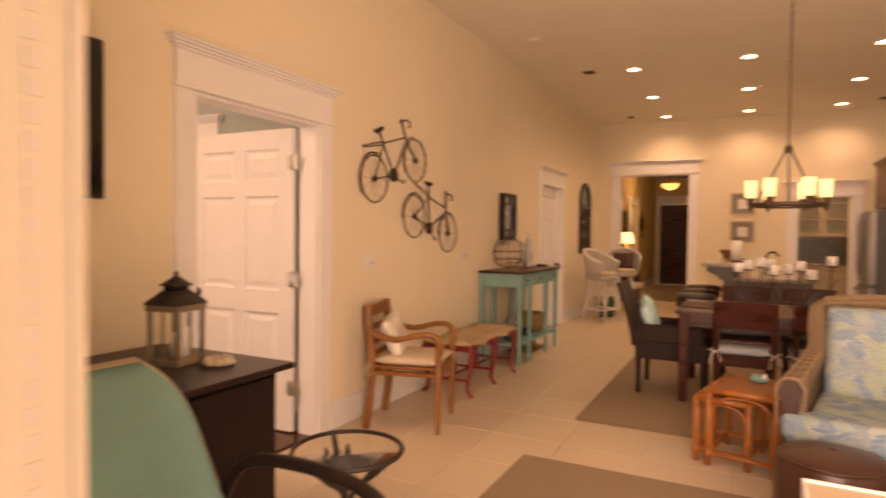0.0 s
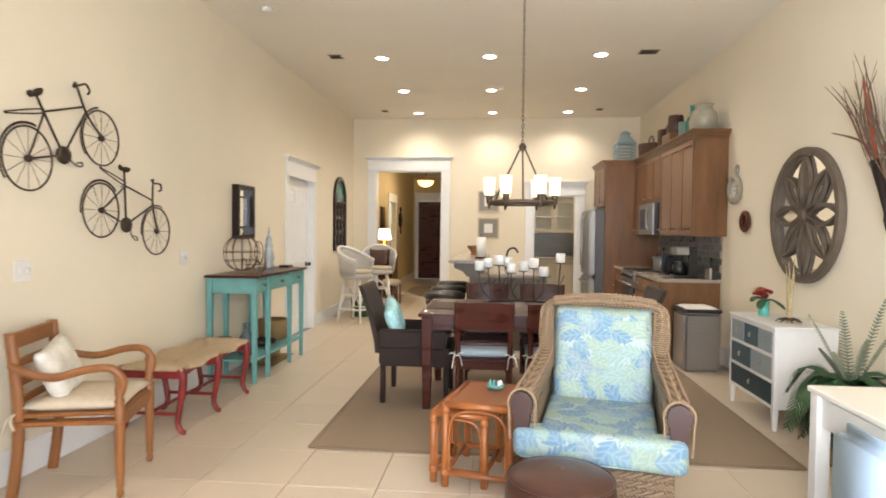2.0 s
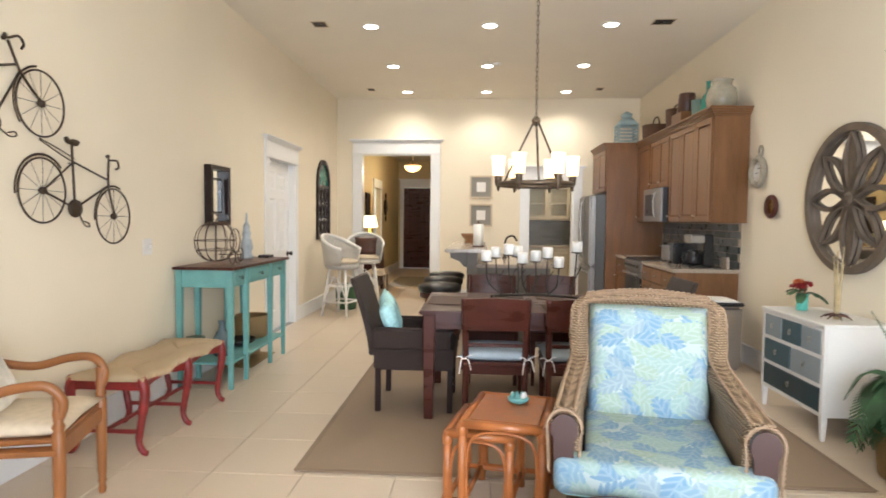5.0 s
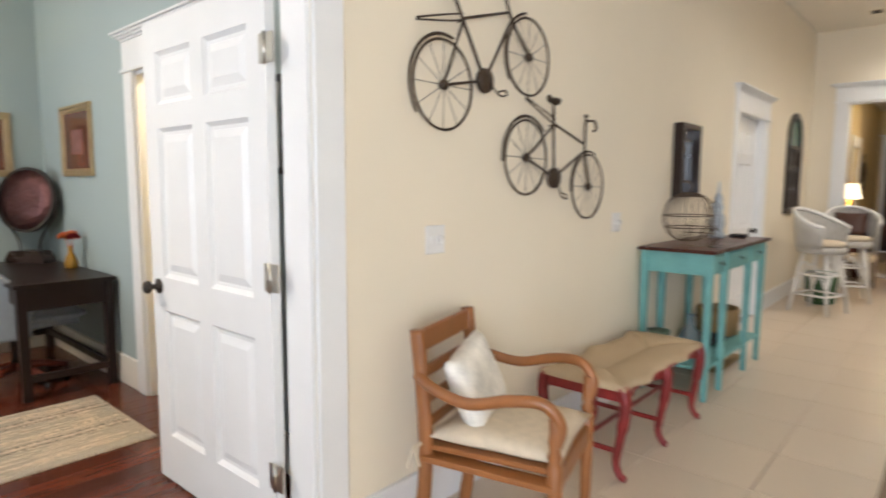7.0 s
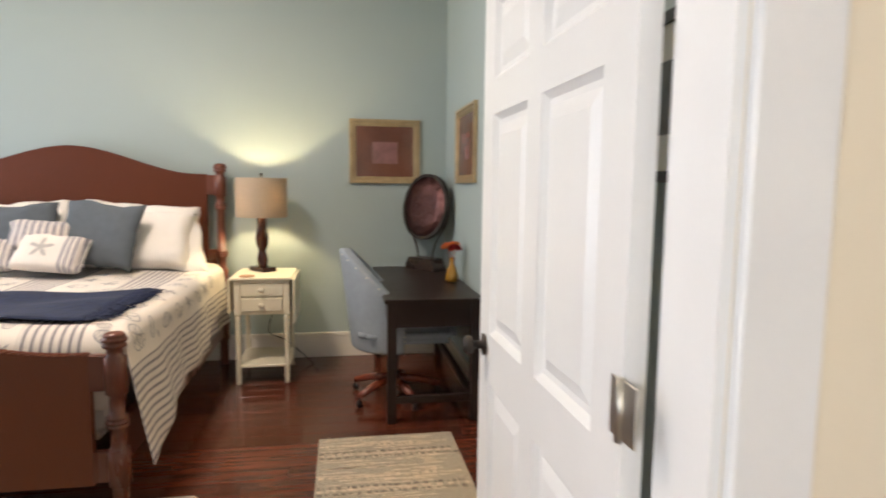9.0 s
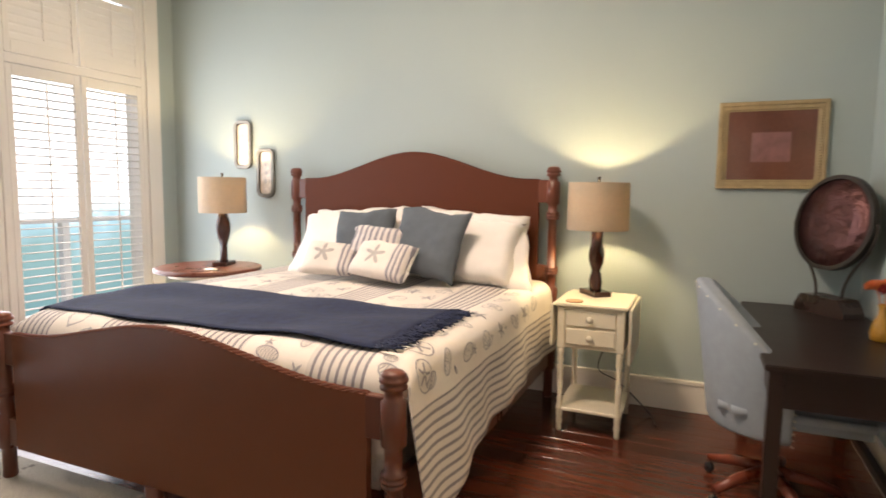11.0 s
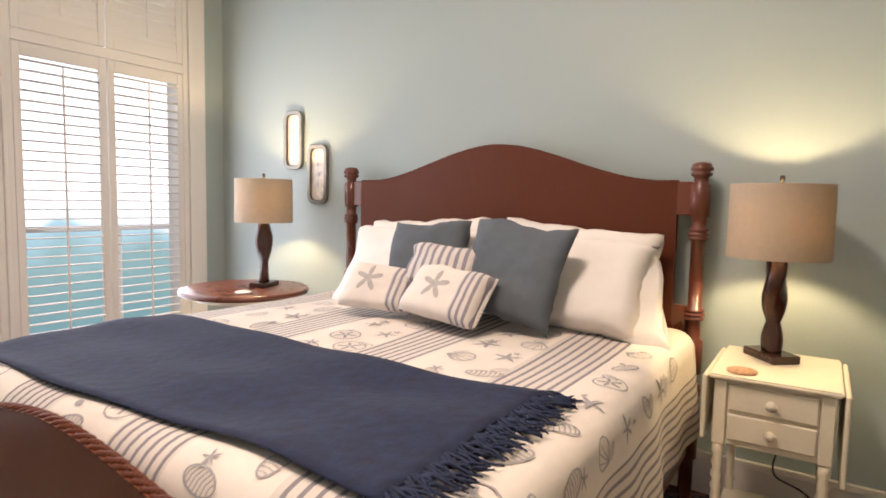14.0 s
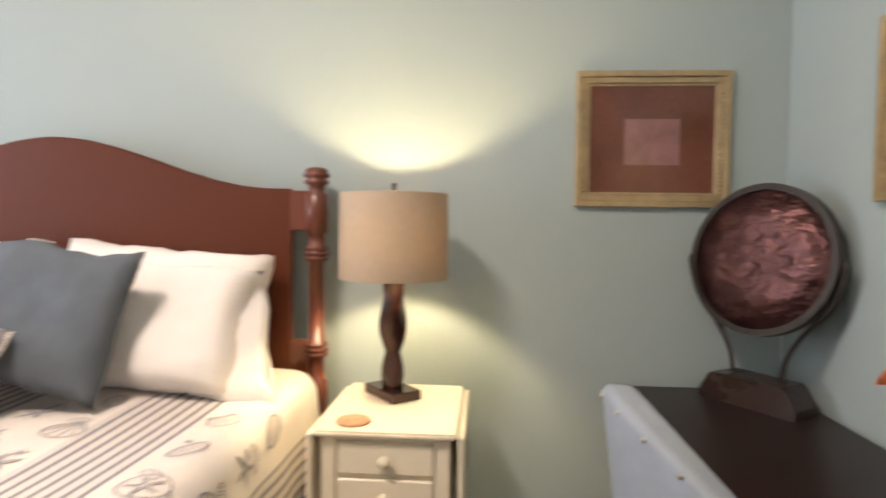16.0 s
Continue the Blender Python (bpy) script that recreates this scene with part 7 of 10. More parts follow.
# ceiling fittings
for k, (x, y) in enumerate(CANS):
    dl = thing("downlight", pose(x, y, LH), "lit recessed ceiling downlight with a white ring", "downlight", "ceiling downlights")
    bm = B(); ring_slab(bm, circle(0.095, 32), circle(0.072, 32), -0.010, -0.001); part("trim_ring", bm, WHITE, dl)
    bm = B(); slab(bm, circle(0.072, 28), -0.0065, -0.002); part("lens", bm, CAN, dl, "glowing lens")
for x, y, w in ((0.738, 4.40, 0.16), (4.26, 4.42, 0.22), (0.715, 7.5, 0.12), (4.24, 7.5, 0.12)):
    vt = thing("ceiling_vent", pose(x, y, LH), "small dark ceiling air vent", "air vent", "ceiling vents")
    bm = B(); ring_slab(bm, [(-w / 2, -0.09), (w / 2, -0.09), (w / 2, 0.09), (-w / 2, 0.09)], [(-w / 2 + 0.015, -0.075), (w / 2 - 0.015, -0.075), (w / 2 - 0.015, 0.075), (-w / 2 + 0.015, 0.075)], -0.008, -0.001); part("frame", bm, LINEN, vt)
    for j in range(5):
        bm = B(); box(bm, (0, -0.06 + 0.03 * j, -0.006), (w - 0.03, 0.016, 0.004), 0.0, None); part("slat", bm, IRON, vt)
for x, y in ((0.52, 2.9), (2.62, 6.0)):
    bm = B(); lathe(bm, [(0, -0.03), (0.04, -0.03), (0.055, -0.02), (0.06, -0.001), (0, -0.001)], 24, pose(x, y, LH)); solid("smoke_alarm", bm, WHITE, "white round smoke alarm on the ceiling", "smoke alarm")


# ---- living room: seating ----
WICK = weave_mat("honey_woven_wicker", (0.40, 0.28, 0.17), (0.13, 0.08, 0.04), 28, 0.6, 0.9)
ARMW = mat("dark_turned_wood", (0.042, 0.015, 0.010), 0.42, var=0.2, bump=0.05)
BRAID = mat("pale_straw_braid", (0.29, 0.195, 0.12), 0.7, var=0.25, scale=30, bump=0.3, bscale=120)
TROP = mat("tropical_leaf_cotton", (0.30, 0.42, 0.46), 0.9, var=0.1, scale=4, bump=0.3, bscale=140)
_nt = TROP.node_tree
_b = _nt.nodes["Principled BSDF"]
_tc = _nt.nodes.new("ShaderNodeTexCoord")
_l = _nt.links


def _math(op, a, b=None):
    nd = _nt.nodes.new("ShaderNodeMath"); nd.operation = op
    for k, v in enumerate((a, b)):
        if v is None:
            continue
        if isinstance(v, (int, float)):
            nd.inputs[k].default_value = v
        else:
            _l.new(v, nd.inputs[k])
    return nd.outputs[0]


# large printed leaves: each cell turns its own leaf, with a midrib and slanting veins
_sx = _nt.nodes.new("ShaderNodeSeparateXYZ"); _l.new(_tc.outputs["Object"], _sx.inputs[0])
_cb = _nt.nodes.new("ShaderNodeCombineXYZ"); _l.new(_sx.outputs[0], _cb.inputs[0]); _l.new(_math('ADD', _sx.outputs[1], _sx.outputs[2]), _cb.inputs[1])
_col = None
for _seed, _scale, _half in ((0.0, 7.0, 0.095), (3.7, 7.5, 0.080), (8.1, 8.5, 0.062)):
    _of = _nt.nodes.new("ShaderNodeVectorMath"); _of.operation = 'ADD'; _of.inputs[1].default_value = (_seed, _seed * 0.7, 0); _l.new(_cb.outputs[0], _of.inputs[0])
    _vo = _nt.nodes.new("ShaderNodeTexVoronoi"); _vo.voronoi_dimensions = '2D'; _vo.inputs["Scale"].default_value = _scale; _l.new(_of.outputs[0], _vo.inputs["Vector"])
    _df = _nt.nodes.new("ShaderNodeVectorMath"); _df.operation = 'SUBTRACT'; _l.new(_of.outputs[0], _df.inputs[0]); _l.new(_vo.outputs["Position"], _df.inputs[1])
    _sp = _nt.nodes.new("ShaderNodeSeparateColor"); _l.new(_vo.outputs["Color"], _sp.inputs[0])
    _ro = _nt.nodes.new("ShaderNodeVectorRotate"); _ro.rotation_type = 'Z_AXIS'; _l.new(_df.outputs[0], _ro.inputs["Vector"]); _l.new(_math('MULTIPLY', _sp.outputs[0], 6.28), _ro.inputs["Angle"])
    _uv = _nt.nodes.new("ShaderNodeSeparateXYZ"); _l.new(_ro.outputs[0], _uv.inputs[0])
    _au = _math('ABSOLUTE', _uv.outputs[0])
    _wave = _math('SINE', _math('MULTIPLY', _math('ADD', _au, _uv.outputs[1]), 165.0))
    _e = _math('ADD', _math('POWER', _math('DIVIDE', _au, _half * 0.62), 2.0), _math('POWER', _math('ABSOLUTE', _math('DIVIDE', _uv.outputs[1], _half)), 2.0))
    _e = _math('ADD', _e, _math('MULTIPLY', _wave, 0.30))
    _in = _math('LESS_THAN', _e, 1.0)
    _cr = _nt.nodes.new("ShaderNodeValToRGB"); _cr.color_ramp.interpolation = 'CONSTANT'
    _els = [(0.0, (0.15, 0.26, 0.36)), (0.26, (0.27, 0.37, 0.34)), (0.50, (0.19, 0.30, 0.37)), (0.66, (0.28, 0.36, 0.29)), (0.84, (0.23, 0.31, 0.35))]
    _cr.color_ramp.elements[0].position = 0.0; _cr.color_ramp.elements[1].position = 0.26
    for _k, (_p, _c) in enumerate(_els):
        _el = _cr.color_ramp.elements[_k] if _k < 2 else _cr.color_ramp.elements.new(_p)
        _el.color = (*_c, 1)
    _l.new(_sp.outputs[1], _cr.inputs[0])
    _vein = _math('MULTIPLY', _math('MAXIMUM', _math('MAXIMUM', _wave, 0.0), _math('LESS_THAN', _au, 0.004)), 0.30)
    _mv = _nt.nodes.new("ShaderNodeMixRGB"); _l.new(_vein, _mv.inputs[0]); _l.new(_cr.outputs[0], _mv.inputs[1]); _mv.inputs[2].default_value = (0.44, 0.50, 0.49, 1)
    _mx = _nt.nodes.new("ShaderNodeMixRGB"); _l.new(_in, _mx.inputs[0]); _l.new(_mv.outputs[0], _mx.inputs[2])
    if _col is None:
        _mx.inputs[1].default_value = (0.37, 0.43, 0.42, 1)
    else:
        _l.new(_col, _mx.inputs[1])
    _col = _mx.outputs[0]
_l.new(_col, _b.inputs["Base Color"])

WM = pose(3.175, 0.77, 0.0, 0, 0, -11) @ Matrix.Diagonal((0.89, 0.95, 0.965, 1))
wing = thing("wing_chair", WM, "honey wicker wing chair with dark wood arm fronts", "armchair")
bm = B(); span(bm, -0.375, 0.375, -0.36, 0.36, 0.07, 0.335, 0.02, 2); part("base", bm, WICK, wing)
bm = B()
rows = []
for i in range(17):
    u = 2 * i / 16 - 1
    x = 0.36 * u
    top = 1.0 + 0.025 * (1 - u * u) - 0.03 * abs(u) ** 6
    rows.append([bm.verts.new((x, y + 0.16 * (z - 0.3), z)) for y in (0.29, 0.35) for z in (0.30, 0.62, 0.86, top)])
for a, b in zip(rows, rows[1:]):
    for j in range(3):
        for o in (0, 4):
            f = bm.faces.new((a[o + j], b[o + j], b[o + j + 1], a[o + j + 1])); f.smooth = True
    bm.faces.new((a[3], b[3], b[7], a[7])); bm.faces.new((a[0], a[4], b[4], b[0]))
for r in (rows[0], rows[-1]):
    for j in range(3):
        bm.faces.new((r[j], r[j + 1], r[5 + j], r[4 + j]))
bmesh.ops.recalc_face_normals(bm, faces=bm.faces)
part("back", bm, WICK, wing)
for s in (-1, 1):
    # wing and arm in one sweep, thick and rounded
    bm = B()
    prof = spline([(0.315, 0.42, 1.0), (0.352, 0.405, 0.965), (0.356, 0.36, 0.86), (0.348, 0.315, 0.76), (0.352, 0.235, 0.69), (0.374, 0.0, 0.640), (0.392, -0.36, 0.61)], 5)
    tube(bm, [(s * p[0], p[1], p[2]) for p in prof], [0.046] * 4 + [0.05] * 6 + [0.056] * 9 + [0.066] * 12, 12)
    part("arm", bm, WICK, wing)
    bm = B()
    poly = [(p[1], p[2] - 0.03) for p in prof][::-1]
    slab(bm, [(0.42, 0.12)] + [(a, b) for a, b in poly[::-1]] + [(-0.34, 0.12)], -0.03, 0.03, Matrix(((0, 0, 1, s * 0.35), (1, 0, 0, 0), (0, 1, 0, 0), (0, 0, 0, 1))))
    bmesh.ops.recalc_face_normals(bm, faces=bm.faces); bmesh.ops.triangulate(bm, faces=bm.faces)
    part("side", bm, WICK, wing)
    # dark wood face on the arm's front: a scroll with a stem
    bm = B()
    out = [(0.058 * math.cos(t), 0.062 * math.sin(t) + 0.605) for t in [radians(-40 + 260 * k / 16) for k in range(17)]]
    slab(bm, out + [(-0.04, 0.42), (0.04, 0.42)], -0.012, 0.012, Matrix(((1, 0, 0, s * 0.39), (0, 0, -1, -0.428), (0, 1, 0, 0), (0, 0, 0, 1)))); bmesh.ops.recalc_face_normals(bm, faces=bm.faces)
    part("arm_front", bm, ARMW, wing, "dark wood scroll")
    bm = B()
    rope(bm, [(s * 0.39 - 0.062, -0.425, 0.43)] + [(s * 0.39 + 0.074 * math.cos(t), -0.425, 0.605 + 0.076 * math.sin(t)) for t in [radians(200 - 220 * k / 20) for k in range(21)]] + [(s * 0.39 + 0.062, -0.425, 0.43)], 0.007, 0.02)
    part("braid", bm, BRAID, wing, "pale straw braid")
    # braids that run up the wing and along the arm
    for k, off in enumerate((0.0, 0.9, -0.9)):
        bm = B()
        rope(bm, [(s * (p[0] + 0.056 * math.sin(off) * 0.9), p[1] - 0.050 * math.cos(off) * max(0.0, (p[2] - 0.62) / 0.38), p[2] + 0.052 + 0.006 * math.cos(off) - 0.045 * max(0.0, (p[2] - 0.66) / 0.34)) for p in prof[2:]], 0.011, 0.028, 4)
        part("braid", bm, BRAID, wing, "pale straw braid")
bm = B(); tube(bm, [(0.325 * (2 * k / 24 - 1), 0.425, 0.995 + 0.03 * (1 - (2 * k / 24 - 1) ** 2)) for k in range(25)], 0.046, 12); part("top_roll", bm, WICK, wing)
for dy, dz in ((-0.044, 0.012), (-0.03, 0.038), (0.0, 0.047)):
    bm = B(); rope(bm, [(0.325 * (2 * k / 24 - 1), 0.425 + dy, 0.995 + dz + 0.03 * (1 - (2 * k / 24 - 1) ** 2)) for k in range(25)], 0.011, 0.028, 4); part("braid", bm, BRAID, wing, "pale straw braid")
# woven courses on the front of the base
for k in range(6):
    bm = B(); rope(bm, [(-0.37, -0.362, 0.095 + 0.04 * k), (0.37, -0.362, 0.095 + 0.04 * k)], 0.016, 0.05, 4); part("woven_course", bm, BRAID, wing)
for x in (-0.33, 0.33):
    for y in (-0.31, 0.31):
        bm = B(); lathe(bm, [(0.02, 0.0), (0.028, 0.03), (0.03, 0.09)], 12, pose(x, y, 0)); part("foot", bm, MAHOG, wing)
wcu = thing("seat_cushion", WM, "tropical leaf print seat cushion on the wing chair", "cushion")
bm = B(); slab(bm, [(-0.31, 0.28), (-0.31, -0.33), (-0.42, -0.36), (-0.43, -0.45), (-0.40, -0.485), (0.40, -0.485), (0.43, -0.45), (0.42, -0.36), (0.31, -0.33), (0.31, 0.28)], 0.355, 0.505)
bmesh.ops.recalc_face_normals(bm, faces=bm.faces)
bmesh.ops.bevel(bm, geom=[e for e in bm.edges if abs(e.verts[0].co.z - e.verts[1].co.z) < 0.01], offset=0.05, segments=5, profile=0.6, affect='EDGES', clamp_overlap=True)
for f in bm.faces:
    f.smooth = True
crumple(bm, 0.012, 5, 4); part("pad", bm, TROP, wcu)
bm = B(); tube(bm, spline([(-0.39, -0.470, 0.368), (0, -0.476, 0.366), (0.39, -0.470, 0.368)]), 0.005, 6); part("piping", bm, TEALP, wcu)
bcu = thing("back_cushion", WM, "tropical leaf print back cushion in the wing chair", "cushion")
bm = B(); cushion(bm, 0.60, 0.56, 0.17, pose(0, 0.265, 0.735, 80, 0, 0), 18, corner=0.012, p=8, fall=0.5); crumple(bm, 0.012, 5, 9); part("pad", bm, TROP, bcu)

bm = B(); lathe(bm, [(0.19, 0), (0.21, 0.02), (0.225, 0.12), (0.225, 0.34), (0.215, 0.39), (0.20, 0.40), (0.19, 0.405), (0.10, 0.425), (0, 0.43)], 36, pose(2.90, 0.06, 0.010))
ott = solid("ottoman", bm, BROWNL, "round dark brown leather ottoman before the wing chair", "ottoman")
bm = B(); tube(bm, [(2.90 + 0.216 * math.cos(t), 0.06 + 0.216 * math.sin(t), 0.40) for t in [2 * math.pi * k / 40 for k in range(40)]], 0.006, 6, True); part("piping", bm, BROWNL, ott)
bm = B(); lathe(bm, [(0.016, 0.44), (0.012, 0.448), (0, 0.45)], 12, pose(2.90, 0.06, -0.004)); part("button", bm, BROWNL, ott)


def rattan_table(m, w, d, h, label):
    tb = thing("nesting_table", m, label, "side table", "rattan nesting tables")
    bm = B(); span(bm, -w / 2 + 0.02, w / 2 - 0.02, -d / 2 + 0.02, d / 2 - 0.02, h - 0.03, h, 0.006); part("tabletop", bm, RATTAN, tb)
    for a, b in (((-w / 2, -d / 2), (w / 2, -d / 2)), ((-w / 2, d / 2), (w / 2, d / 2)), ((-w / 2, -d / 2), (-w / 2, d / 2)), ((w / 2, -d / 2), (w / 2, d / 2))):
        bm = B(); tube(bm, [(*a, h - 0.018), (*b, h - 0.018)], 0.021, 9); part("edge_pole", bm, RATTAN, tb)
        bm = B(); tube(bm, [(*a, 0.075), (*b, 0.075)], 0.014, 8); part("stretcher", bm, RATTAN, tb)
        ax, ay = a; bx, by = b
        bm = B(); tube(bm, spline([(ax + (bx - ax) * 0.07, ay + (by - ay) * 0.07, 0.09), (ax + (bx - ax) * 0.07, ay + (by - ay) * 0.07, h - 0.14), (ax + (bx - ax) * 0.25, ay + (by - ay) * 0.25, h - 0.055), (ax + (bx - ax) * 0.75, ay + (by - ay) * 0.75, h - 0.055), (ax + (bx - ax) * 0.93, ay + (by - ay) * 0.93, h - 0.14), (ax + (bx - ax) * 0.93, ay + (by - ay) * 0.93, 0.09)]), 0.008, 7); part("bent_arch", bm, RATTAN, tb)
    for x in (-w / 2, w / 2):
        for y in (-d / 2, d / 2):
            bm = B(); tube(bm, [(x, y, 0), (x, y, h - 0.005)], 0.02, 10); leg = part("leg", bm, RATTAN, tb)
            for z in (0.075, h - 0.045):
                bm = B(); lathe(bm, [(0.021, -0.02), (0.0245, -0.016), (0.0245, 0.016), (0.021, 0.02)], 12, pose(x, y, z)); part("binding", bm, RATTAN, leg)
    return tb


rattan_table(pose(2.585, 1.03, 0, 0, 0, -12), 0.36, 0.46, 0.47, "orange rattan nesting table with bent arches")
rattan_table(pose(2.475, 1.06, 0, 0, 0, -12), 0.29, 0.40, 0.405, "smaller orange rattan nesting table pushed under the first")
tt = thing("trinket", pose(2.63, 1.12, 0.47), "small teal ceramic trinket with white petals", "ornament")
bm = B(); lathe(bm, [(0.03, 0), (0.05, 0.012), (0.055, 0.025), (0.045, 0.03), (0, 0.02)], 14); part("dish", bm, TEAL, tt)
for k in range(7):
    bm = B(); a = 0.9 * k; lathe(bm, [(0.001, 0), (0.012, 0.012), (0.008, 0.03), (0, 0.038)], 8, pose(0.032 * math.cos(a), 0.032 * math.sin(a), 0.018, 25 * math.sin(a), 0, 0)); part("petal", bm, TEAL if k % 3 else WHITE, tt)

PALE = mat("bleached_wood", (0.58, 0.46, 0.32), 0.45, var=0.1, scale=5, stretch=(1, 6, 1))
cof = thing("coffee_table", pose(0, 0, 0), "low coffee table with bleached top and white sides", "coffee table")
bm = B(); span(bm, 2.755, 3.60, -1.15, -0.505, 0.452, 0.475, 0.003); part("tabletop", bm, PALE, cof)
for a in ((2.743, 2.755, -1.16, -0.494), (3.60, 3.612, -1.16, -0.494), (2.755, 3.60, -0.505, -0.494), (2.755, 3.60, -1.16, -1.15)):
    bm = B(); span(bm, *a, 0.36, 0.485, 0.002); part("rim", bm, WHITE, cof)
for x in (2.79, 3.56):
    for y in (-1.11, -0.54):
        bm = B(); span(bm, x - 0.03, x + 0.03, y - 0.03, y + 0.03, 0.010, 0.452, 0.003); part("leg", bm, WHITE, cof)

# ---- living room: right wall ----
wcab = thing("drawer_chest", pose(0, 0, 0), "white chest with six grey and teal drawers on legs", "chest of drawers")
x0, x1, y0, y1 = 4.585, 5.02, 2.0, 2.80
bm = B(); span(bm, x0 - 0.012, x1, y0 - 0.012, y1 + 0.012, 0.725, 0.745, 0.004); part("top", bm, WHITE, wcab)
bm = B(); span(bm, x0 + 0.016, x1 - 0.01, y0, y1, 0.155, 0.725, 0.003); part("body", bm, WHITE, wcab)
bm = B()
for z in (0.155, 0.335, 0.52, 0.70):
    span(bm, x0, x0 + 0.016, y0 + 0.03, y1 - 0.03, z, z + 0.024)
span(bm, x0, x0 + 0.016, y0, y0 + 0.03, 0.155, 0.725); span(bm, x0, x0 + 0.016, y1 - 0.03, y1, 0.155, 0.725)
part("face_frame", bm, WHITE, wcab)
for x in (x0 + 0.02, x1 - 0.03):
    for y in (y0 + 0.02, y1 - 0.02):
        bm = B(); vs = box(bm, (x, y, 0.0775), (0.04, 0.04, 0.155), 0.003)
        for v in vs:
            if v.co.z < 0.05:
                v.co.x += (x - v.co.x) * 0.4; v.co.y += (y - v.co.y) * 0.4
        part("leg", bm, WHITE, wcab)
SL = mat("slate_teal_paint", (0.055, 0.10, 0.115), 0.5, var=0.1); GR = mat("dove_grey_paint", (0.27, 0.31, 0.32), 0.5, var=0.08); DT = mat("dark_teal_paint", (0.018, 0.045, 0.055), 0.45, var=0.15)
wi = y1 - y0 - 0.06
for zr, n, mats in (((0.545, 0.698), 3, (GR, SL, GR)), ((0.36, 0.518), 2, (GR, SL)), ((0.18, 0.333), 1, (DT,))):
    for k in range(n):
        a = y0 + 0.03 + wi * k / n + 0.008; b = y0 + 0.03 + wi * (k + 1) / n - 0.008
        bm = B(); span(bm, x0 - 0.002, x0 + 0.014, a, b, zr[0], zr[1], 0.003); dr = part("drawer", bm, mats[k], wcab)
        bm = B(); tube(bm, [(x0 - 0.012 + 0.002 * math.cos(t), (a + b) / 2 + 0.016 * math.cos(t), (zr[0] + zr[1]) / 2 + 0.016 * math.sin(t)) for t in [2 * math.pi * j / 14 for j in range(14)]], 0.0035, 5, True)
        tube(bm, [(x0 - 0.001, (a + b) / 2, (zr[0] + zr[1]) / 2 + 0.016), (x0 - 0.013, (a + b) / 2, (zr[0] + zr[1]) / 2 + 0.016)], 0.005, 6); part("ring_pull", bm, NICKEL, dr)


def fronds(bm, base, n, length, rng, spread_, leaf, droop=1.0, up=0.6, blade=0.008):
    """Feathered fronds: a bent rib with narrow leaflets on both sides."""
    for k in range(n):
        a = 2 * math.pi * k / n + rng.uniform(-0.3, 0.3)
        ln = length * rng.uniform(0.7, 1.1)
        e = up * rng.uniform(0.6, 1.3)
        pts = []
        for j in range(9):
            t = j / 8
            r = ln * spread_ * (t ** 0.9)
            z = ln * (e * t - droop * t * t * 0.75)
            pts.append(Vector(base) + Vector((r * math.cos(a), r * math.sin(a), z)))
        tube(bm, pts, [0.004, 0.003, 0.002, 0.001], 4)
        fine = spline(pts, 3)
        for i, p in enumerate(fine[3:]):
            t = (i + 3) / len(fine)
            d = (fine[min(i + 4, len(fine) - 1)] - fine[i + 2]).normalized()
            side = d.cross(Vector((0, 0, 1)))
            if side.length < 0.05:
                continue
            side.normalize()
            w = leaf * math.sin(math.pi * min(1, t * 0.9 + 0.08)) ** 0.6
            for s in (-1, 1):
                tip = p + side * s * w + d * w * 0.7 + Vector((0, 0, -0.25 * w))
                q = d * blade
                bm.faces.new([bm.verts.new(v) for v in (p - q, p + q, tip + q * 0.5, tip - q * 0.3)])


rng = random.Random(21)
fern = thing("potted_fern", pose(4.74, 1.45, 0), "green potted fern on the floor by the chest", "plant")
bm = B(); lathe(bm, [(0.12, 0), (0.14, 0.02), (0.17, 0.26), (0.16, 0.27), (0.14, 0.25), (0, 0.24)], 20); part("pot", bm, SEAG, fern)
bm = B(); fronds(bm, (0, 0, 0.44), 18, 0.48, rng, 0.64, 0.105, 1.75, 1.0, 0.013); fronds(bm, (0, 0, 0.40), 12, 0.40, rng, 0.6, 0.10, 1.9, 0.9, 0.013); tagged(part("leaves", bm, LEAF, fern), kind="stuff")
bm = B(); tube(bm, [(0, 0, 0.24), (0, 0, 0.45)], 0.03, 8); part("stem", bm, LEAF, fern)
bm = B(); fronds(bm, (0.05, 0.0, 0.44), 9, 0.58, rng, 0.42, 0.032, 0.25, 1.0); tagged(part("curled_fronds", bm, GREYGREEN, fern), kind="stuff")
fl = thing("vase_of_flowers", pose(4.77, 2.62, 0.745), "teal glass vase with dark red flowers on the chest", "vase")
bm = B(); lathe(bm, [(0.035, 0), (0.038, 0.01), (0.04, 0.12), (0.036, 0.12), (0.03, 0.02), (0, 0.02)], 16); part("vase", bm, mat("turquoise_glass", (0.10, 0.45, 0.38), 0.15), fl)
for k, (c, mt) in enumerate((((-0.03, 0.04, 0.16), REDP), ((0.02, -0.02, 0.18), REDP), ((0.0, 0.05, 0.19), ORANGE), ((-0.03, -0.02, 0.165), REDP))):
    bm = B(); bloom(bm, c, 0.04, 26, 30 + k); tube(bm, [(0, 0, 0.02), (c[0] * 0.4, c[1] * 0.4, 0.11), c], 0.003, 5); part("flower", bm, mt, fl)
bm = B(); fronds(bm, (0, -0.02, 0.12), 6, 0.16, rng, 0.9, 0.035, 1.0, 0.8); tagged(part("leaves", bm, LEAF, fl), kind="stuff")
dr_ = thing("dried_plant", pose(4.78, 2.22, 0.745), "tall dried stalk with a spread root foot on the chest", "ornament")
STRAW = mat("dry_straw", (0.42, 0.33, 0.18), 0.8, var=0.3, scale=30)
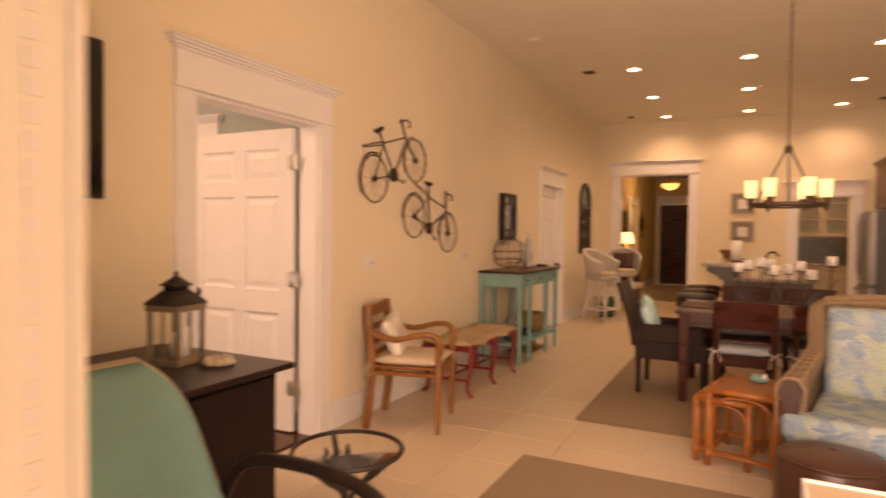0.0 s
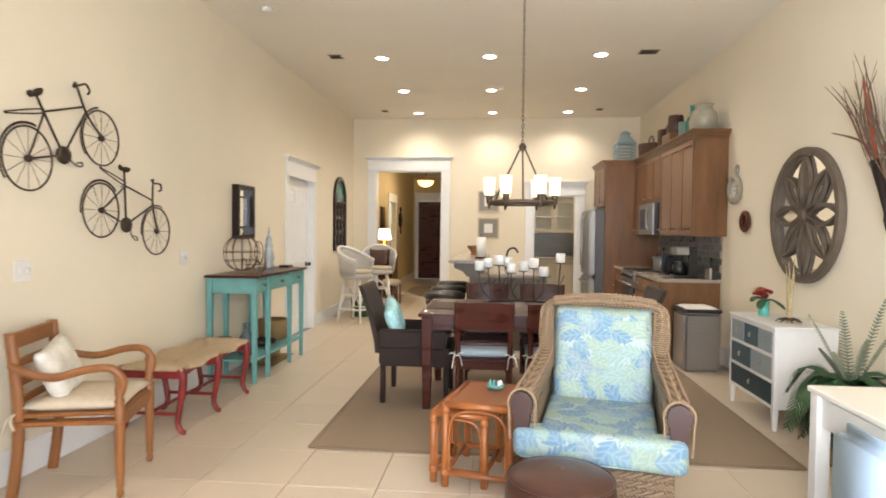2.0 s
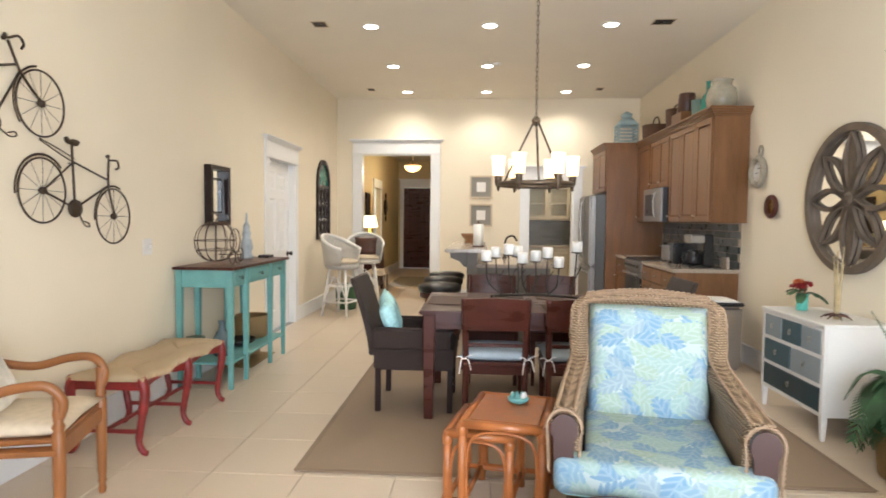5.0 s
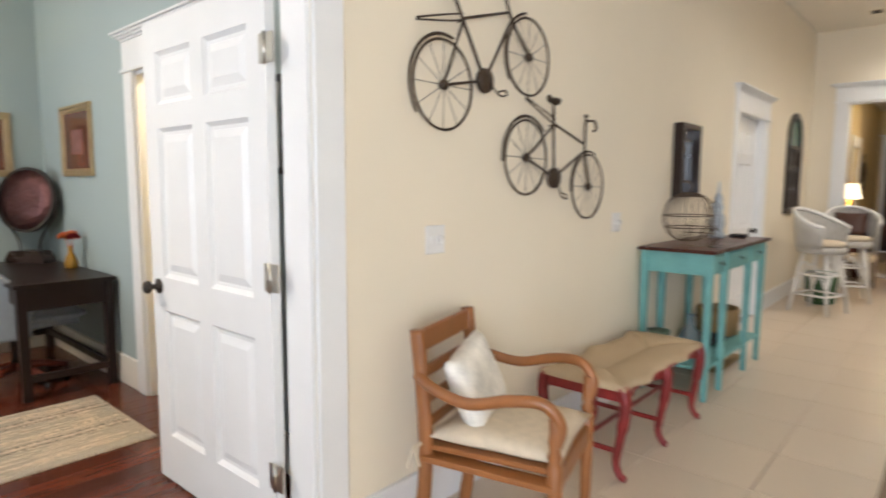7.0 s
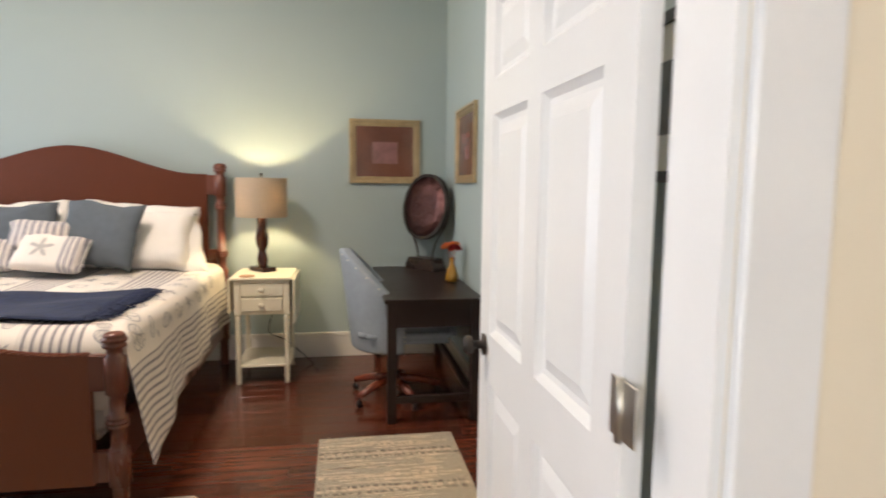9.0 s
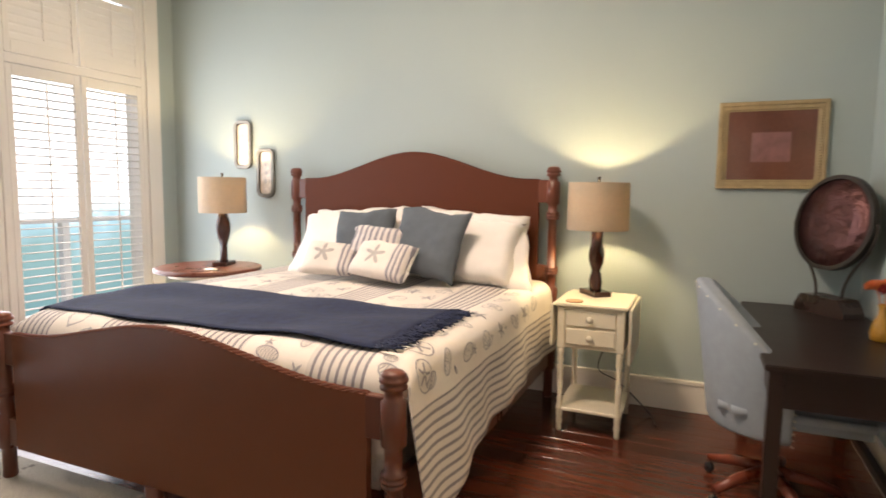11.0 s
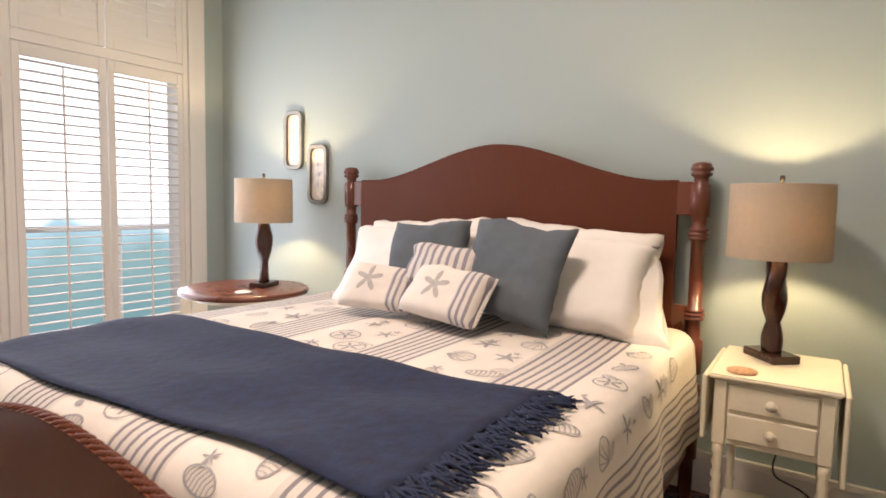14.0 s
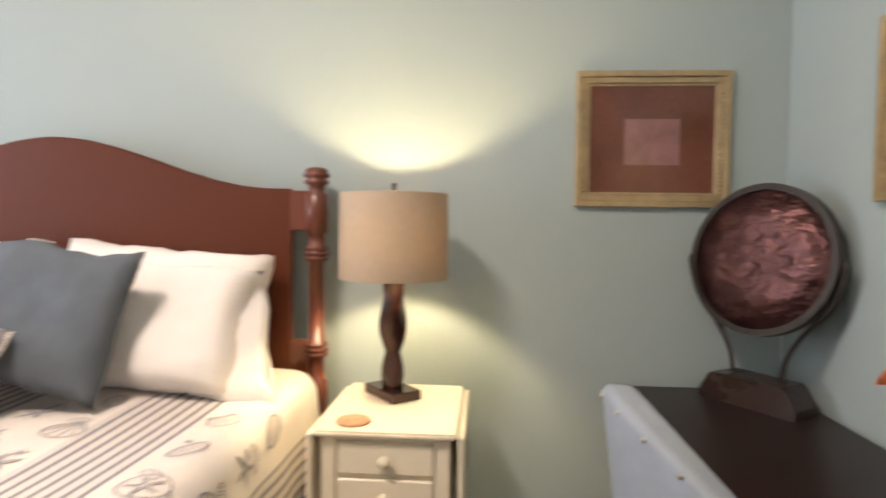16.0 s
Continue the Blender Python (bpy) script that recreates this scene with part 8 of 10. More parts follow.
for k in range(5):
    bm = B(); tube(bm, spline([(0.006 * math.cos(k * 1.3), 0.006 * math.sin(k * 1.3), 0), (0.012 * math.cos(k * 1.3), 0.014 * math.sin(k * 1.3), 0.2), (0.03 * math.cos(k * 1.3), 0.03 * math.sin(k * 1.3), 0.36 + 0.03 * k)]), [0.011, 0.009, 0.007, 0.003], 6); part("stalk", bm, STRAW, dr_)
for k in range(7):
    a = k * 0.9
    bm = B(); tube(bm, spline([(0, 0, 0.03), (0.05 * math.cos(a), 0.05 * math.sin(a), 0.028), (0.09 * math.cos(a), 0.09 * math.sin(a), 0.008)]), [0.012, 0.008, 0.004], 6); part("root", bm, BROWNL, dr_)

# round mirror with a carved flower grille
WEATH = mat("weathered_grey_brown_wood", (0.115, 0.085, 0.06), 0.6, var=0.4, scale=9, stretch=(1, 1, 4), bump=0.3)
whl = thing("round_mirror", Matrix(((0, 0, -1, LX), (-1, 0, 0, 2.535), (0, 1, 0, 1.548), (0, 0, 0, 1))), "round mirror behind a carved wooden flower grille", "mirror")
bm = B(); ring_slab(bm, circle(0.53, 64), circle(0.475, 64), 0.004, 0.06); bmesh.ops.recalc_face_normals(bm, faces=bm.faces); bmesh.ops.bevel(bm, geom=[e for e in bm.edges], offset=0.004, segments=1, affect='EDGES'); part("rim", bm, WEATH, whl)
bm = B(); slab(bm, circle(0.47, 48), 0.006, 0.012); part("mirror_pane", bm, MIRROR, whl)
for k in range(8):
    a = 2 * math.pi * k / 8
    bm = B()
    n = 12
    def petal(r0, r1, w):
        up_ = [(r0 + (r1 - r0) * j / n, w * math.sin(math.pi * j / n) ** 0.85) for j in range(n + 1)]
        return up_ + [(x, -y) for x, y in up_[-2:0:-1]]
    ring_slab(bm, petal(0.02, 0.475, 0.088), petal(0.075, 0.452, 0.056), 0.016, 0.045, pose(0, 0, 0, 0, 0, math.degrees(a))); bmesh.ops.recalc_face_normals(bm, faces=bm.faces)
    pe = part("petal", bm, WEATH, whl)
    if k % 2 == 0 and k in (2, 6):
        bm = B(); slab(bm, petal(0.1, 0.44, 0.028), 0.018, 0.032, pose(0, 0, 0, 0, 0, math.degrees(a))); part("rib", bm, WEATH, pe)
bm = B(); lathe(bm, [(0.05, 0.02), (0.05, 0.046), (0.03, 0.056), (0.012, 0.058), (0, 0.05)], 20); part("boss", bm, WEATH, whl)
for (yy, zz, r, mt, lb) in ((3.94, 1.85, 0.15, mat("grey_rope", (0.30, 0.26, 0.20), 0.9, var=0.3, scale=40, bump=0.8), "round clock framed in grey rope with a hanging loop"), (3.66, 1.52, 0.105, MAHOG, "small round brass barometer in a wooden ring")):
    ck = thing("wall_clock", Matrix(((0, 0, -1, LX), (-1, 0, 0, yy), (0, 1, 0, zz), (0, 0, 0, 1))), lb, "clock")
    bm = B(); tube(bm, [(r * 0.82 * math.cos(t), r * 0.82 * math.sin(t), 0.03) for t in [2 * math.pi * j / 40 for j in range(40)]], r * 0.2, 10, True); part("ring", bm, mt, ck)
    bm = B(); slab(bm, circle(r * 0.75, 32), 0.004, 0.022); part("dial", bm, WHITE if r > 0.12 else BRASS, ck)
    for aa, ll in ((60, 0.5), (200, 0.36)):
        bm = B(); box(bm, (r * ll * 0.5 * math.cos(radians(aa)), r * ll * 0.5 * math.sin(radians(aa)), 0.025), (r * ll, 0.006, 0.003), 0, None); part("hand_pointer", bm, BLACK, ck)
    if r > 0.12:
        bm = B(); tube(bm, [(0.035 * math.cos(t) + 0.03, 0.19 + 0.05 * math.sin(t), 0.02) for t in [2 * math.pi * j / 20 for j in range(20)]], 0.010, 7, True); part("loop", bm, mt, ck)
DRYB = mat("dry_brown_blade", (0.16, 0.10, 0.065), 0.8, var=0.4, scale=20); REDB = mat("dry_red_blade", (0.38, 0.07, 0.025), 0.7, var=0.3); DRYR = mat("dry_maroon_blade", (0.15, 0.045, 0.03), 0.8, var=0.3)
for yy, zz, lean in ((1.485, 1.49, -17), (1.315, 1.285, -10)):
    sc = thing("wall_vase", pose(LX, yy, zz, lean, 0, 0), "dark woven wall cone with dried red and brown grasses", "wall vase", "wall cones")
    bm = B(); lathe(bm, [(0.014, 0), (0.018, 0.05), (0.026, 0.16), (0.038, 0.28), (0.046, 0.36), (0.041, 0.36), (0.02, 0.18), (0, 0.12)], 16, pose(-0.06, 0, 0.03)); part("cone", bm, DARK, sc, "dark brown woven cone")
    bm = B(); lathe(bm, [(0.0, -0.07), (0.020, -0.065), (0.022, -0.02), (0.024, 0.0), (0.018, 0.035), (0, 0.04)], 12, pose(-0.06, 0, 0)); part("tip", bm, BLACK, sc, "glossy black tip")
    bm = B(); box(bm, (-0.012, 0, 0.30), (0.022, 0.02, 0.04)); part("hook", bm, BLACK, sc)
    for q in range(26):
        bm = B(); a = rng.uniform(-1, 1); ln = rng.uniform(0.30, 0.75); wide = rng.uniform(0.005, 0.011) if q % 3 else 0.003
        p = [Vector((-0.075 + rng.uniform(-0.03, 0.03), a * 0.03, 0.36)), Vector((-0.085 + rng.uniform(-0.06, 0.03), a * 0.09, 0.40 + ln * 0.5)), Vector((-0.09 + rng.uniform(-0.10, 0.03), a * 0.24, 0.40 + ln * rng.uniform(0.85, 1)))]
        tube(bm, spline(p, 5), [wide * 0.5, wide * 0.9, wide, wide * 0.85, wide * 0.5, 0.001], 6, flat=0.25)
        part("blade", bm, DRYR if q % 5 == 1 else DRYB if q % 3 else GREYGREEN, sc)
    bm = B(); tube(bm, spline([(-0.085, -0.03, 0.38), (-0.10, -0.05, 0.62), (-0.105, -0.06, 0.95)], 5), [0.008, 0.020, 0.030, 0.026, 0.014, 0.002], 8, flat=0.25); part("leaf", bm, REDB, sc, "broad orange red dried leaf")

# white desk with blue chair
wd = thing("writing_desk", pose(0, 0, 0), "white painted desk with a cream top", "desk")
a0, a1, b0, b1 = 4.02, 4.98, -0.75, 0.42
bm = B(); span(bm, a0, a1, b0, b1, 0.70, 0.725, 0.004); part("desktop", bm, CREAMTRIM, wd)
for x in (a0 + 0.04, a1 - 0.04):
    for y in (b0 + 0.04, b1 - 0.04):
        bm = B(); span(bm, x - 0.03, x + 0.03, y - 0.03, y + 0.03, 0, 0.70, 0.003); part("leg", bm, WHITE, wd)
for a in ((a0 + 0.03, a0 + 0.05, b0 + 0.07, b1 - 0.07), (a1 - 0.05, a1 - 0.03, b0 + 0.07, b1 - 0.07), (a0 + 0.07, a1 - 0.07, b1 - 0.05, b1 - 0.03), (a0 + 0.07, a1 - 0.07, b0 + 0.03, b0 + 0.05)):
    bm = B(); span(bm, *a, 0.56, 0.70, 0.002); part("apron", bm, WHITE, wd)
bm = B(); span(bm, a0 + 0.018, a0 + 0.03, b0 + 0.15, b1 - 0.15, 0.575, 0.69, 0.003); dr = part("drawer", bm, WHITE, wd)
for y in (b1 - 0.35, b0 + 0.35):
    bm = B(); lathe(bm, [(0.008, 0), (0.008, 0.012), (0.018, 0.02), (0.014, 0.032), (0, 0.034)], 14, Matrix.Translation((a0 + 0.018, y, 0.632)) @ Euler((0, radians(-90), 0)).to_matrix().to_4x4()); part("knob", bm, WHITE, dr)
bm = B(); cushion(bm, 0.30, 0.24, 0.06, pose(4.72, 0.1, 0.757)); solid("folded_towel", bm, SHEET, "folded white cloth on the desk", "cloth")
bm = B(); box(bm, (4.62, -0.16, 0.745), (0.16, 0.12, 0.04), 0.006); tp = solid("tape_dispenser", bm, BLACK, "small black box with a white ring on the desk", "box")
bm = B(); ring_slab(bm, circle(0.04, 20), circle(0.022, 20), 0.766, 0.772, pose(4.62, -0.16, 0)); part("ring", bm, WHITE, tp)
PBLUE = mat("pale_blue_slipcover", (0.40, 0.52, 0.66), 0.92, var=0.05, scale=8, bump=0.3, bscale=60)
sch = thing("slipcovered_chair", pose(4.14, -0.28, 0, 0, 0, 0), "pale blue slipcovered chair pushed to the desk", "chair")
bm = B(); box(bm, (0.05, 0, 0.25), (0.46, 0.5, 0.48), 0.04, None, 3); part("skirted_seat", bm, PBLUE, sch)
bm = B(); box(bm, (-0.22, 0, 0.36), (0.10, 0.5, 0.70), 0.045, None, 4); part("backrest", bm, PBLUE, sch)
for o in sch.children:
    for p_ in o.data.polygons:
        p_.use_smooth = True

# ---- by the porch doors ----
tvc = thing("tv_console", pose(0, 0, 0), "black media console along the cream wall", "cabinet")
bm = B(); span(bm, 0.03, 0.86, -2.45, -1.10, 0.795, 0.82, 0.004); part("top", bm, DARK, tvc)
bm = B(); span(bm, 0.04, 0.80, -2.42, -1.15, 0.06, 0.795, 0.004); part("body", bm, DARK, tvc)
for a, b in ((-2.40, -1.80), (-1.77, -1.17)):
    bm = B(); span(bm, 0.80, 0.818, a, b, 0.09, 0.77, 0.004); d_ = part("door", bm, DARK, tvc)
    bm = B(); lathe(bm, [(0.008, 0), (0.014, 0.02), (0, 0.026)], 12, Matrix.Translation((0.818, b - 0.05 if a < -2 else a + 0.05, 0.5)) @ Euler((0, radians(90), 0)).to_matrix().to_4x4()); part("knob", bm, IRON, d_)
for x in (0.08, 0.76):
    for y in (-2.38, -1.19):
        bm = B(); span(bm, x - 0.03, x + 0.03, y - 0.03, y + 0.03, 0, 0.06); part("foot", bm, DARK, tvc)
tv = thing("television", pose(0, 0, 0), "flat black television on the cream wall", "television")
bm = B(); span(bm, 0.03, 0.075, -2.62, -1.42, 1.50, 2.18, 0.006); part("bezel", bm, BLACK, tv)
bm = B(); span(bm, 0.075, 0.077, -2.605, -1.435, 1.53, 2.165); part("screen", bm, mat("dark_screen_glass", (0.008, 0.008, 0.009), 0.08, var=0, bump=0), tv)
bm = B(); span(bm, 0.0, 0.03, -2.2, -1.85, 1.7, 2.0); part("wall_mount", bm, BLACK, tv)
LW = mat("grey_washed_wood", (0.22, 0.17, 0.12), 0.7, var=0.3, scale=14, bump=0.3)
lan = thing("lantern", pose(0.45, -1.36, 0.82, 0, 0, 10) @ Matrix.Diagonal((0.70, 0.70, 0.86, 1)), "grey washed wooden lantern with glass sides", "lantern")
for x in (-0.1, 0.1):
    for y in (-0.1, 0.1):
        bm = B(); span(bm, x - 0.012, x + 0.012, y - 0.012, y + 0.012, 0.03, 0.26, 0.002); part("post", bm, LW, lan)
for z in (0.0, 0.255):
    bm = B(); span(bm, -0.12, 0.12, -0.12, 0.12, z, z + 0.03, 0.004); part("plate", bm, LW, lan)
bm = B()
lathe(bm, [(0.175, 0.285), (0.17, 0.295), (0.085, 0.345), (0.08, 0.35)], 4, pose(0, 0, 0, 0, 0, 45)); part("lower_roof", bm, IRON, lan)
bm = B(); lathe(bm, [(0.07, 0.35), (0.07, 0.37), (0.095, 0.375), (0.03, 0.41), (0.012, 0.42), (0.014, 0.435), (0, 0.445)], 4, pose(0, 0, 0, 0, 0, 45)); part("upper_roof", bm, IRON, lan)
for a in (0, 90, 180, 270):
    bm = B(); box(bm, (0.1, 0, 0.14), (0.003, 0.18, 0.22), 0, pose(0, 0, 0, 0, 0, a)); pn = part("pane", bm, GLASS, lan); pn.visible_shadow = False
    bm = B(); box(bm, (0.102, 0, 0.14), (0.008, 0.008, 0.22), 0, pose(0, 0, 0, 0, 0, a)); part("mullion", bm, LW, lan)
for k, (x, y, h) in enumerate(((-0.03, 0.02, 0.11), (0.035, -0.03, 0.08), (0.02, 0.045, 0.14))):
    bm = B(); lathe(bm, [(0.025, 0.03), (0.025, 0.03 + h), (0, 0.03 + h)], 14, pose(x, y, 0)); part("candle", bm, CANDLE, lan)
bm = B()
for k in range(9):
    a = 0.7 * k; lathe(bm, [(0.002, 0), (0.022, 0.008), (0.012, 0.03), (0, 0.036)], 8, pose(0.045 * math.cos(a), 0.045 * math.sin(a), 0.002, 20, 0, 40 * k))
solid("dried_flower_ring", bm, LINEN, "small ring of dried flowers before the lantern", "ornament", m=pose(0.63, -1.30, 0.82))
gt = thing("glass_side_table", pose(1.28, -1.30, 0), "round glass side table on a dark iron twig base", "side table")
bm = B(); tube(bm, [(0.195 * math.cos(t), 0.195 * math.sin(t), 0.585) for t in [2 * math.pi * j / 48 for j in range(48)]], 0.010, 8, True); part("rim", bm, IRON, gt)
bm = B(); lathe(bm, [(0, 0.582), (0.19, 0.582), (0.19, 0.589), (0, 0.589)], 40); g_ = part("glass_top", bm, GLASS, gt); g_.visible_shadow = False
for k in range(3):
    a = 2 * math.pi * k / 3 + 0.4
    bm = B(); tube(bm, spline([(0.17 * math.cos(a), 0.17 * math.sin(a), 0), (0.10 * math.cos(a), 0.10 * math.sin(a), 0.15), (0.015 * math.cos(a), 0.015 * math.sin(a), 0.40), (0.10 * math.cos(a), 0.10 * math.sin(a), 0.50), (0.19 * math.cos(a), 0.19 * math.sin(a), 0.578)]), 0.010, 7); lg = part("twig_leg", bm, IRON, gt)
    for q in range(3):
        b = a + 0.3 * (q - 1)
        bm = B(); tube(bm, [(0.05 * math.cos(a), 0.05 * math.sin(a), 0.47), (0.12 * math.cos(b), 0.12 * math.sin(b), 0.535), (0.145 * math.cos(b), 0.145 * math.sin(b), 0.55)], [0.004, 0.013, 0.003], 6, flat=0.35); part("leaf", bm, IRON, lg)
SEAFOAM = mat("seafoam_cotton", (0.15, 0.36, 0.345), 0.9, var=0.1, scale=6, bump=0.3, bscale=160)
lc = thing("lounge_chair", pose(1.33, -1.99, 0, 0, 0, -92), "lounge chair with a seafoam cushion and dark bent arms", "lounge chair")
LB = pose(0, -0.36, 0.65, 120, 0, 0)


def lounge_pad(name, w, h, t, dz, material):
    bm = B()
    for v in cushion(bm, w, h, t, None, 16, corner=0.0, p=6):
        up = max(0.0, v.co.y / (h / 2))
        v.co.x *= 1 - 0.42 * up ** 3.5
        v.co.z += dz
    bmesh.ops.transform(bm, matrix=LB, verts=bm.verts)
    return part(name, bm, material, lc)


lounge_pad("back_cushion", 0.575, 0.66, 0.09, -0.03, SEAFOAM)
lounge_pad("cushion_border", 0.66, 0.73, 0.10, 0.022, LINEN)
lounge_pad("back_pad", 0.675, 0.745, 0.08, 0.085, LINEN)
bm = B(); cushion(bm, 0.60, 0.62, 0.12, pose(0, 0.05, 0.40)); part("seat_cushion", bm, SEAFOAM, lc)
for s in (-1, 1):
    bm = B(); tube(bm, spline([(s * 0.31, -0.30, 0.02), (s * 0.33, -0.34, 0.35), (s * 0.35, -0.25, 0.60), (s * 0.36, 0.0, 0.655), (s * 0.36, 0.28, 0.62), (s * 0.35, 0.38, 0.48), (s * 0.33, 0.36, 0.2), (s * 0.33, 0.38, 0.0)]), 0.022, 9); part("arm", bm, DARK, lc)
    bm = B(); tube(bm, [(s * 0.30, -0.28, 0.32), (s * 0.30, 0.36, 0.34)], 0.018, 8); part("side_rail", bm, DARK, lc)
for y in (-0.28, 0.36):
    bm = B(); tube(bm, [(-0.33, y, 0.33), (0.33, y, 0.33)], 0.018, 8); part("cross_rail", bm, DARK, lc)


# ---- kitchen along the right wall ----


def cabinet(name, m, w, h, d, label, rows, drawers=(), group="", wood=KWOOD):
    """A cabinet unit: its own front is at y=0 facing -y, w wide along x, d deep. rows: doors as (x0, x1, z0, z1)."""
    cb = thing(name, m, label, "cabinet", group)
    bm = B(); span(bm, 0.001, w - 0.001, 0.004, d, 0, h, 0.002); part("body", bm, wood, cb)
    for x0, x1, z0, z1 in rows:
        bm = B(); ring_slab(bm, [(x0 + 0.004, z0 + 0.004), (x1 - 0.004, z0 + 0.004), (x1 - 0.004, z1 - 0.004), (x0 + 0.004, z1 - 0.004)], [(x0 + 0.06, z0 + 0.06), (x1 - 0.06, z0 + 0.06), (x1 - 0.06, z1 - 0.06), (x0 + 0.06, z1 - 0.06)], 0, 0.02, Matrix(((1, 0, 0, 0), (0, 0, -1, 0.003), (0, 1, 0, 0), (0, 0, 0, 1))))
        bmesh.ops.recalc_face_normals(bm, faces=bm.faces)
        dr = part("door", bm, wood, cb)
        bm = B(); vs = span(bm, x0 + 0.06, x1 - 0.06, -0.013, 0.002, z0 + 0.06, z1 - 0.06)
        for v in vs:
            if v.co.y < -0.005:
                v.co.x += 0.02 * (1 if v.co.x < (x0 + x1) / 2 else -1); v.co.z += 0.02 * (1 if v.co.z < (z0 + z1) / 2 else -1)
        part("raised_panel", bm, wood, dr)
        bm = B(); lathe(bm, [(0.005, 0), (0.005, 0.014), (0.013, 0.02), (0.010, 0.028), (0, 0.03)], 10, Matrix.Translation((x0 + 0.035, -0.017, z0 + 0.07 if z0 > 0.9 or h < 1.2 and z0 < 0.05 and False else (z0 + 0.06 if m.translation.z > 1 else z1 - 0.07))) @ Euler((radians(90), 0, 0)).to_matrix().to_4x4()); part("knob", bm, NICKEL, dr)
    for x0, x1, z0, z1 in drawers:
        bm = B(); span(bm, x0 + 0.004, x1 - 0.004, -0.017, 0.003, z0 + 0.004, z1 - 0.004, 0.005); dr = part("drawer", bm, wood, cb)
        bm = B(); lathe(bm, [(0.005, 0), (0.005, 0.014), (0.013, 0.02), (0.010, 0.028), (0, 0.03)], 10, Matrix.Translation(((x0 + x1) / 2, -0.017, (z0 + z1) / 2)) @ Euler((radians(90), 0, 0)).to_matrix().to_4x4()); part("knob", bm, NICKEL, dr)
    return cb


def facing_west(x, y, z):
    """Front towards -x; the unit's own x then runs towards -y from y."""
    return Matrix(((0, 1, 0, x), (-1, 0, 0, y), (0, 0, 1, z), (0, 0, 0, 1)))


BF, UF = 4.42, 4.70
cabinet("base_cabinet", facing_west(BF, 5.50, 0.0), 1.17, 0.86, LX - BF - 0.004, "honey brown base cabinet with panelled doors", [(0.01, 0.39, 0.1, 0.68), (0.39, 0.78, 0.1, 0.68), (0.78, 1.16, 0.1, 0.68)], [(0.01, 0.39, 0.69, 0.85), (0.39, 0.78, 0.69, 0.85), (0.78, 1.16, 0.69, 0.85)], "kitchen base cabinets")
cabinet("base_cabinet", facing_west(BF, 6.86, 0.0), 0.58, 0.86, LX - BF - 0.004, "narrow honey brown base cabinet beside the range", [(0.01, 0.57, 0.1, 0.68)], [(0.01, 0.57, 0.69, 0.85)], "kitchen base cabinets")
bm = B(); span(bm, BF - 0.03, LX - 0.002, 4.30, 5.50, 0.862, 0.90, 0.006, 2); solid("countertop", bm, GRANITE, "speckled beige granite countertop", "countertop")
bm = B(); span(bm, BF - 0.03, LX - 0.002, 6.28, 6.86, 0.862, 0.90, 0.006, 2); solid("countertop", bm, GRANITE, "short speckled granite countertop beside the range", "countertop")
rg = thing("range", pose(0, 0, 0), "stainless steel kitchen range with a black glass top", "stove")
bm = B(); span(bm, BF, LX - 0.005, 5.505, 6.275, 0.0, 0.885, 0.004); part("body", bm, STEEL, rg)
bm = B(); span(bm, BF - 0.03, BF, 5.53, 6.25, 0.2, 0.68, 0.006); part("oven_door", bm, BLACK, rg)
bm = B(); tube(bm, [(BF - 0.065, 5.56, 0.72), (BF - 0.065, 6.22, 0.72)], 0.014, 8); part("oven_handle", bm, STEEL, rg)
bm = B(); span(bm, BF - 0.01, LX - 0.005, 5.51, 6.27, 0.885, 0.905, 0.004); part("cooktop", bm, BLACK, rg)
bm = B(); span(bm, BF - 0.035, BF + 0.0, 5.51, 6.27, 0.76, 0.88, 0.006); pc = part("control_panel", bm, STEEL, rg)
for k in range(5):
    bm = B(); lathe(bm, [(0.02, 0), (0.018, 0.025), (0, 0.026)], 12, Matrix.Translation((BF - 0.035, 5.6 + 0.145 * k, 0.82)) @ Euler((0, radians(-90), 0)).to_matrix().to_4x4()); part("knob", bm, BLACK, pc)
cabinet("wall_cabinet", facing_west(UF, 5.47, 1.37), 1.29, 1.05, LX - UF - 0.004, "honey brown wall cabinet with three tall doors", [(0.01, 0.43, 0.01, 1.04), (0.43, 0.86, 0.01, 1.04), (0.86, 1.28, 0.01, 1.04)], (), "kitchen wall cabinets")
cabinet("wall_cabinet", facing_west(UF, 6.27, 1.80), 0.79, 0.62, LX - UF - 0.004, "honey brown wall cabinet above the microwave", [(0.01, 0.395, 0.01, 0.61), (0.395, 0.78, 0.01, 0.61)], (), "kitchen wall cabinets")
cabinet("wall_cabinet", facing_west(UF, 6.86, 1.37), 0.58, 1.05, LX - UF - 0.004, "narrow honey brown wall cabinet", [(0.01, 0.57, 0.01, 1.04)], (), "kitchen wall cabinets")
bm = B()
for k in range(4):
    span(bm, UF - 0.012 - 0.016 * k, LX - 0.002, 4.165 - 0.016 * k, 6.86, 2.42 + 0.02 * k, 2.44 + 0.02 * k, 0.002)
solid("cabinet_crown", bm, KWOOD, "stepped wooden crown along the wall cabinets", "moulding")
mw = thing("microwave", pose(0, 0, 0), "stainless steel microwave under the wall cabinets", "microwave")
bm = B(); span(bm, 4.63, LX - 0.005, 5.50, 6.25, 1.375, 1.795, 0.004); part("body", bm, BLACK, mw)
bm = B(); span(bm, 4.605, 4.63, 5.66, 6.25, 1.38, 1.79, 0.004); part("door", bm, STEEL, mw)
bm = B(); span(bm, 4.602, 4.606, 5.76, 6.16, 1.45, 1.72); part("window", bm, BLACK, mw)
bm = B(); span(bm, 4.605, 4.63, 5.50, 5.655, 1.38, 1.79, 0.004); part("control_panel", bm, STEEL, mw)
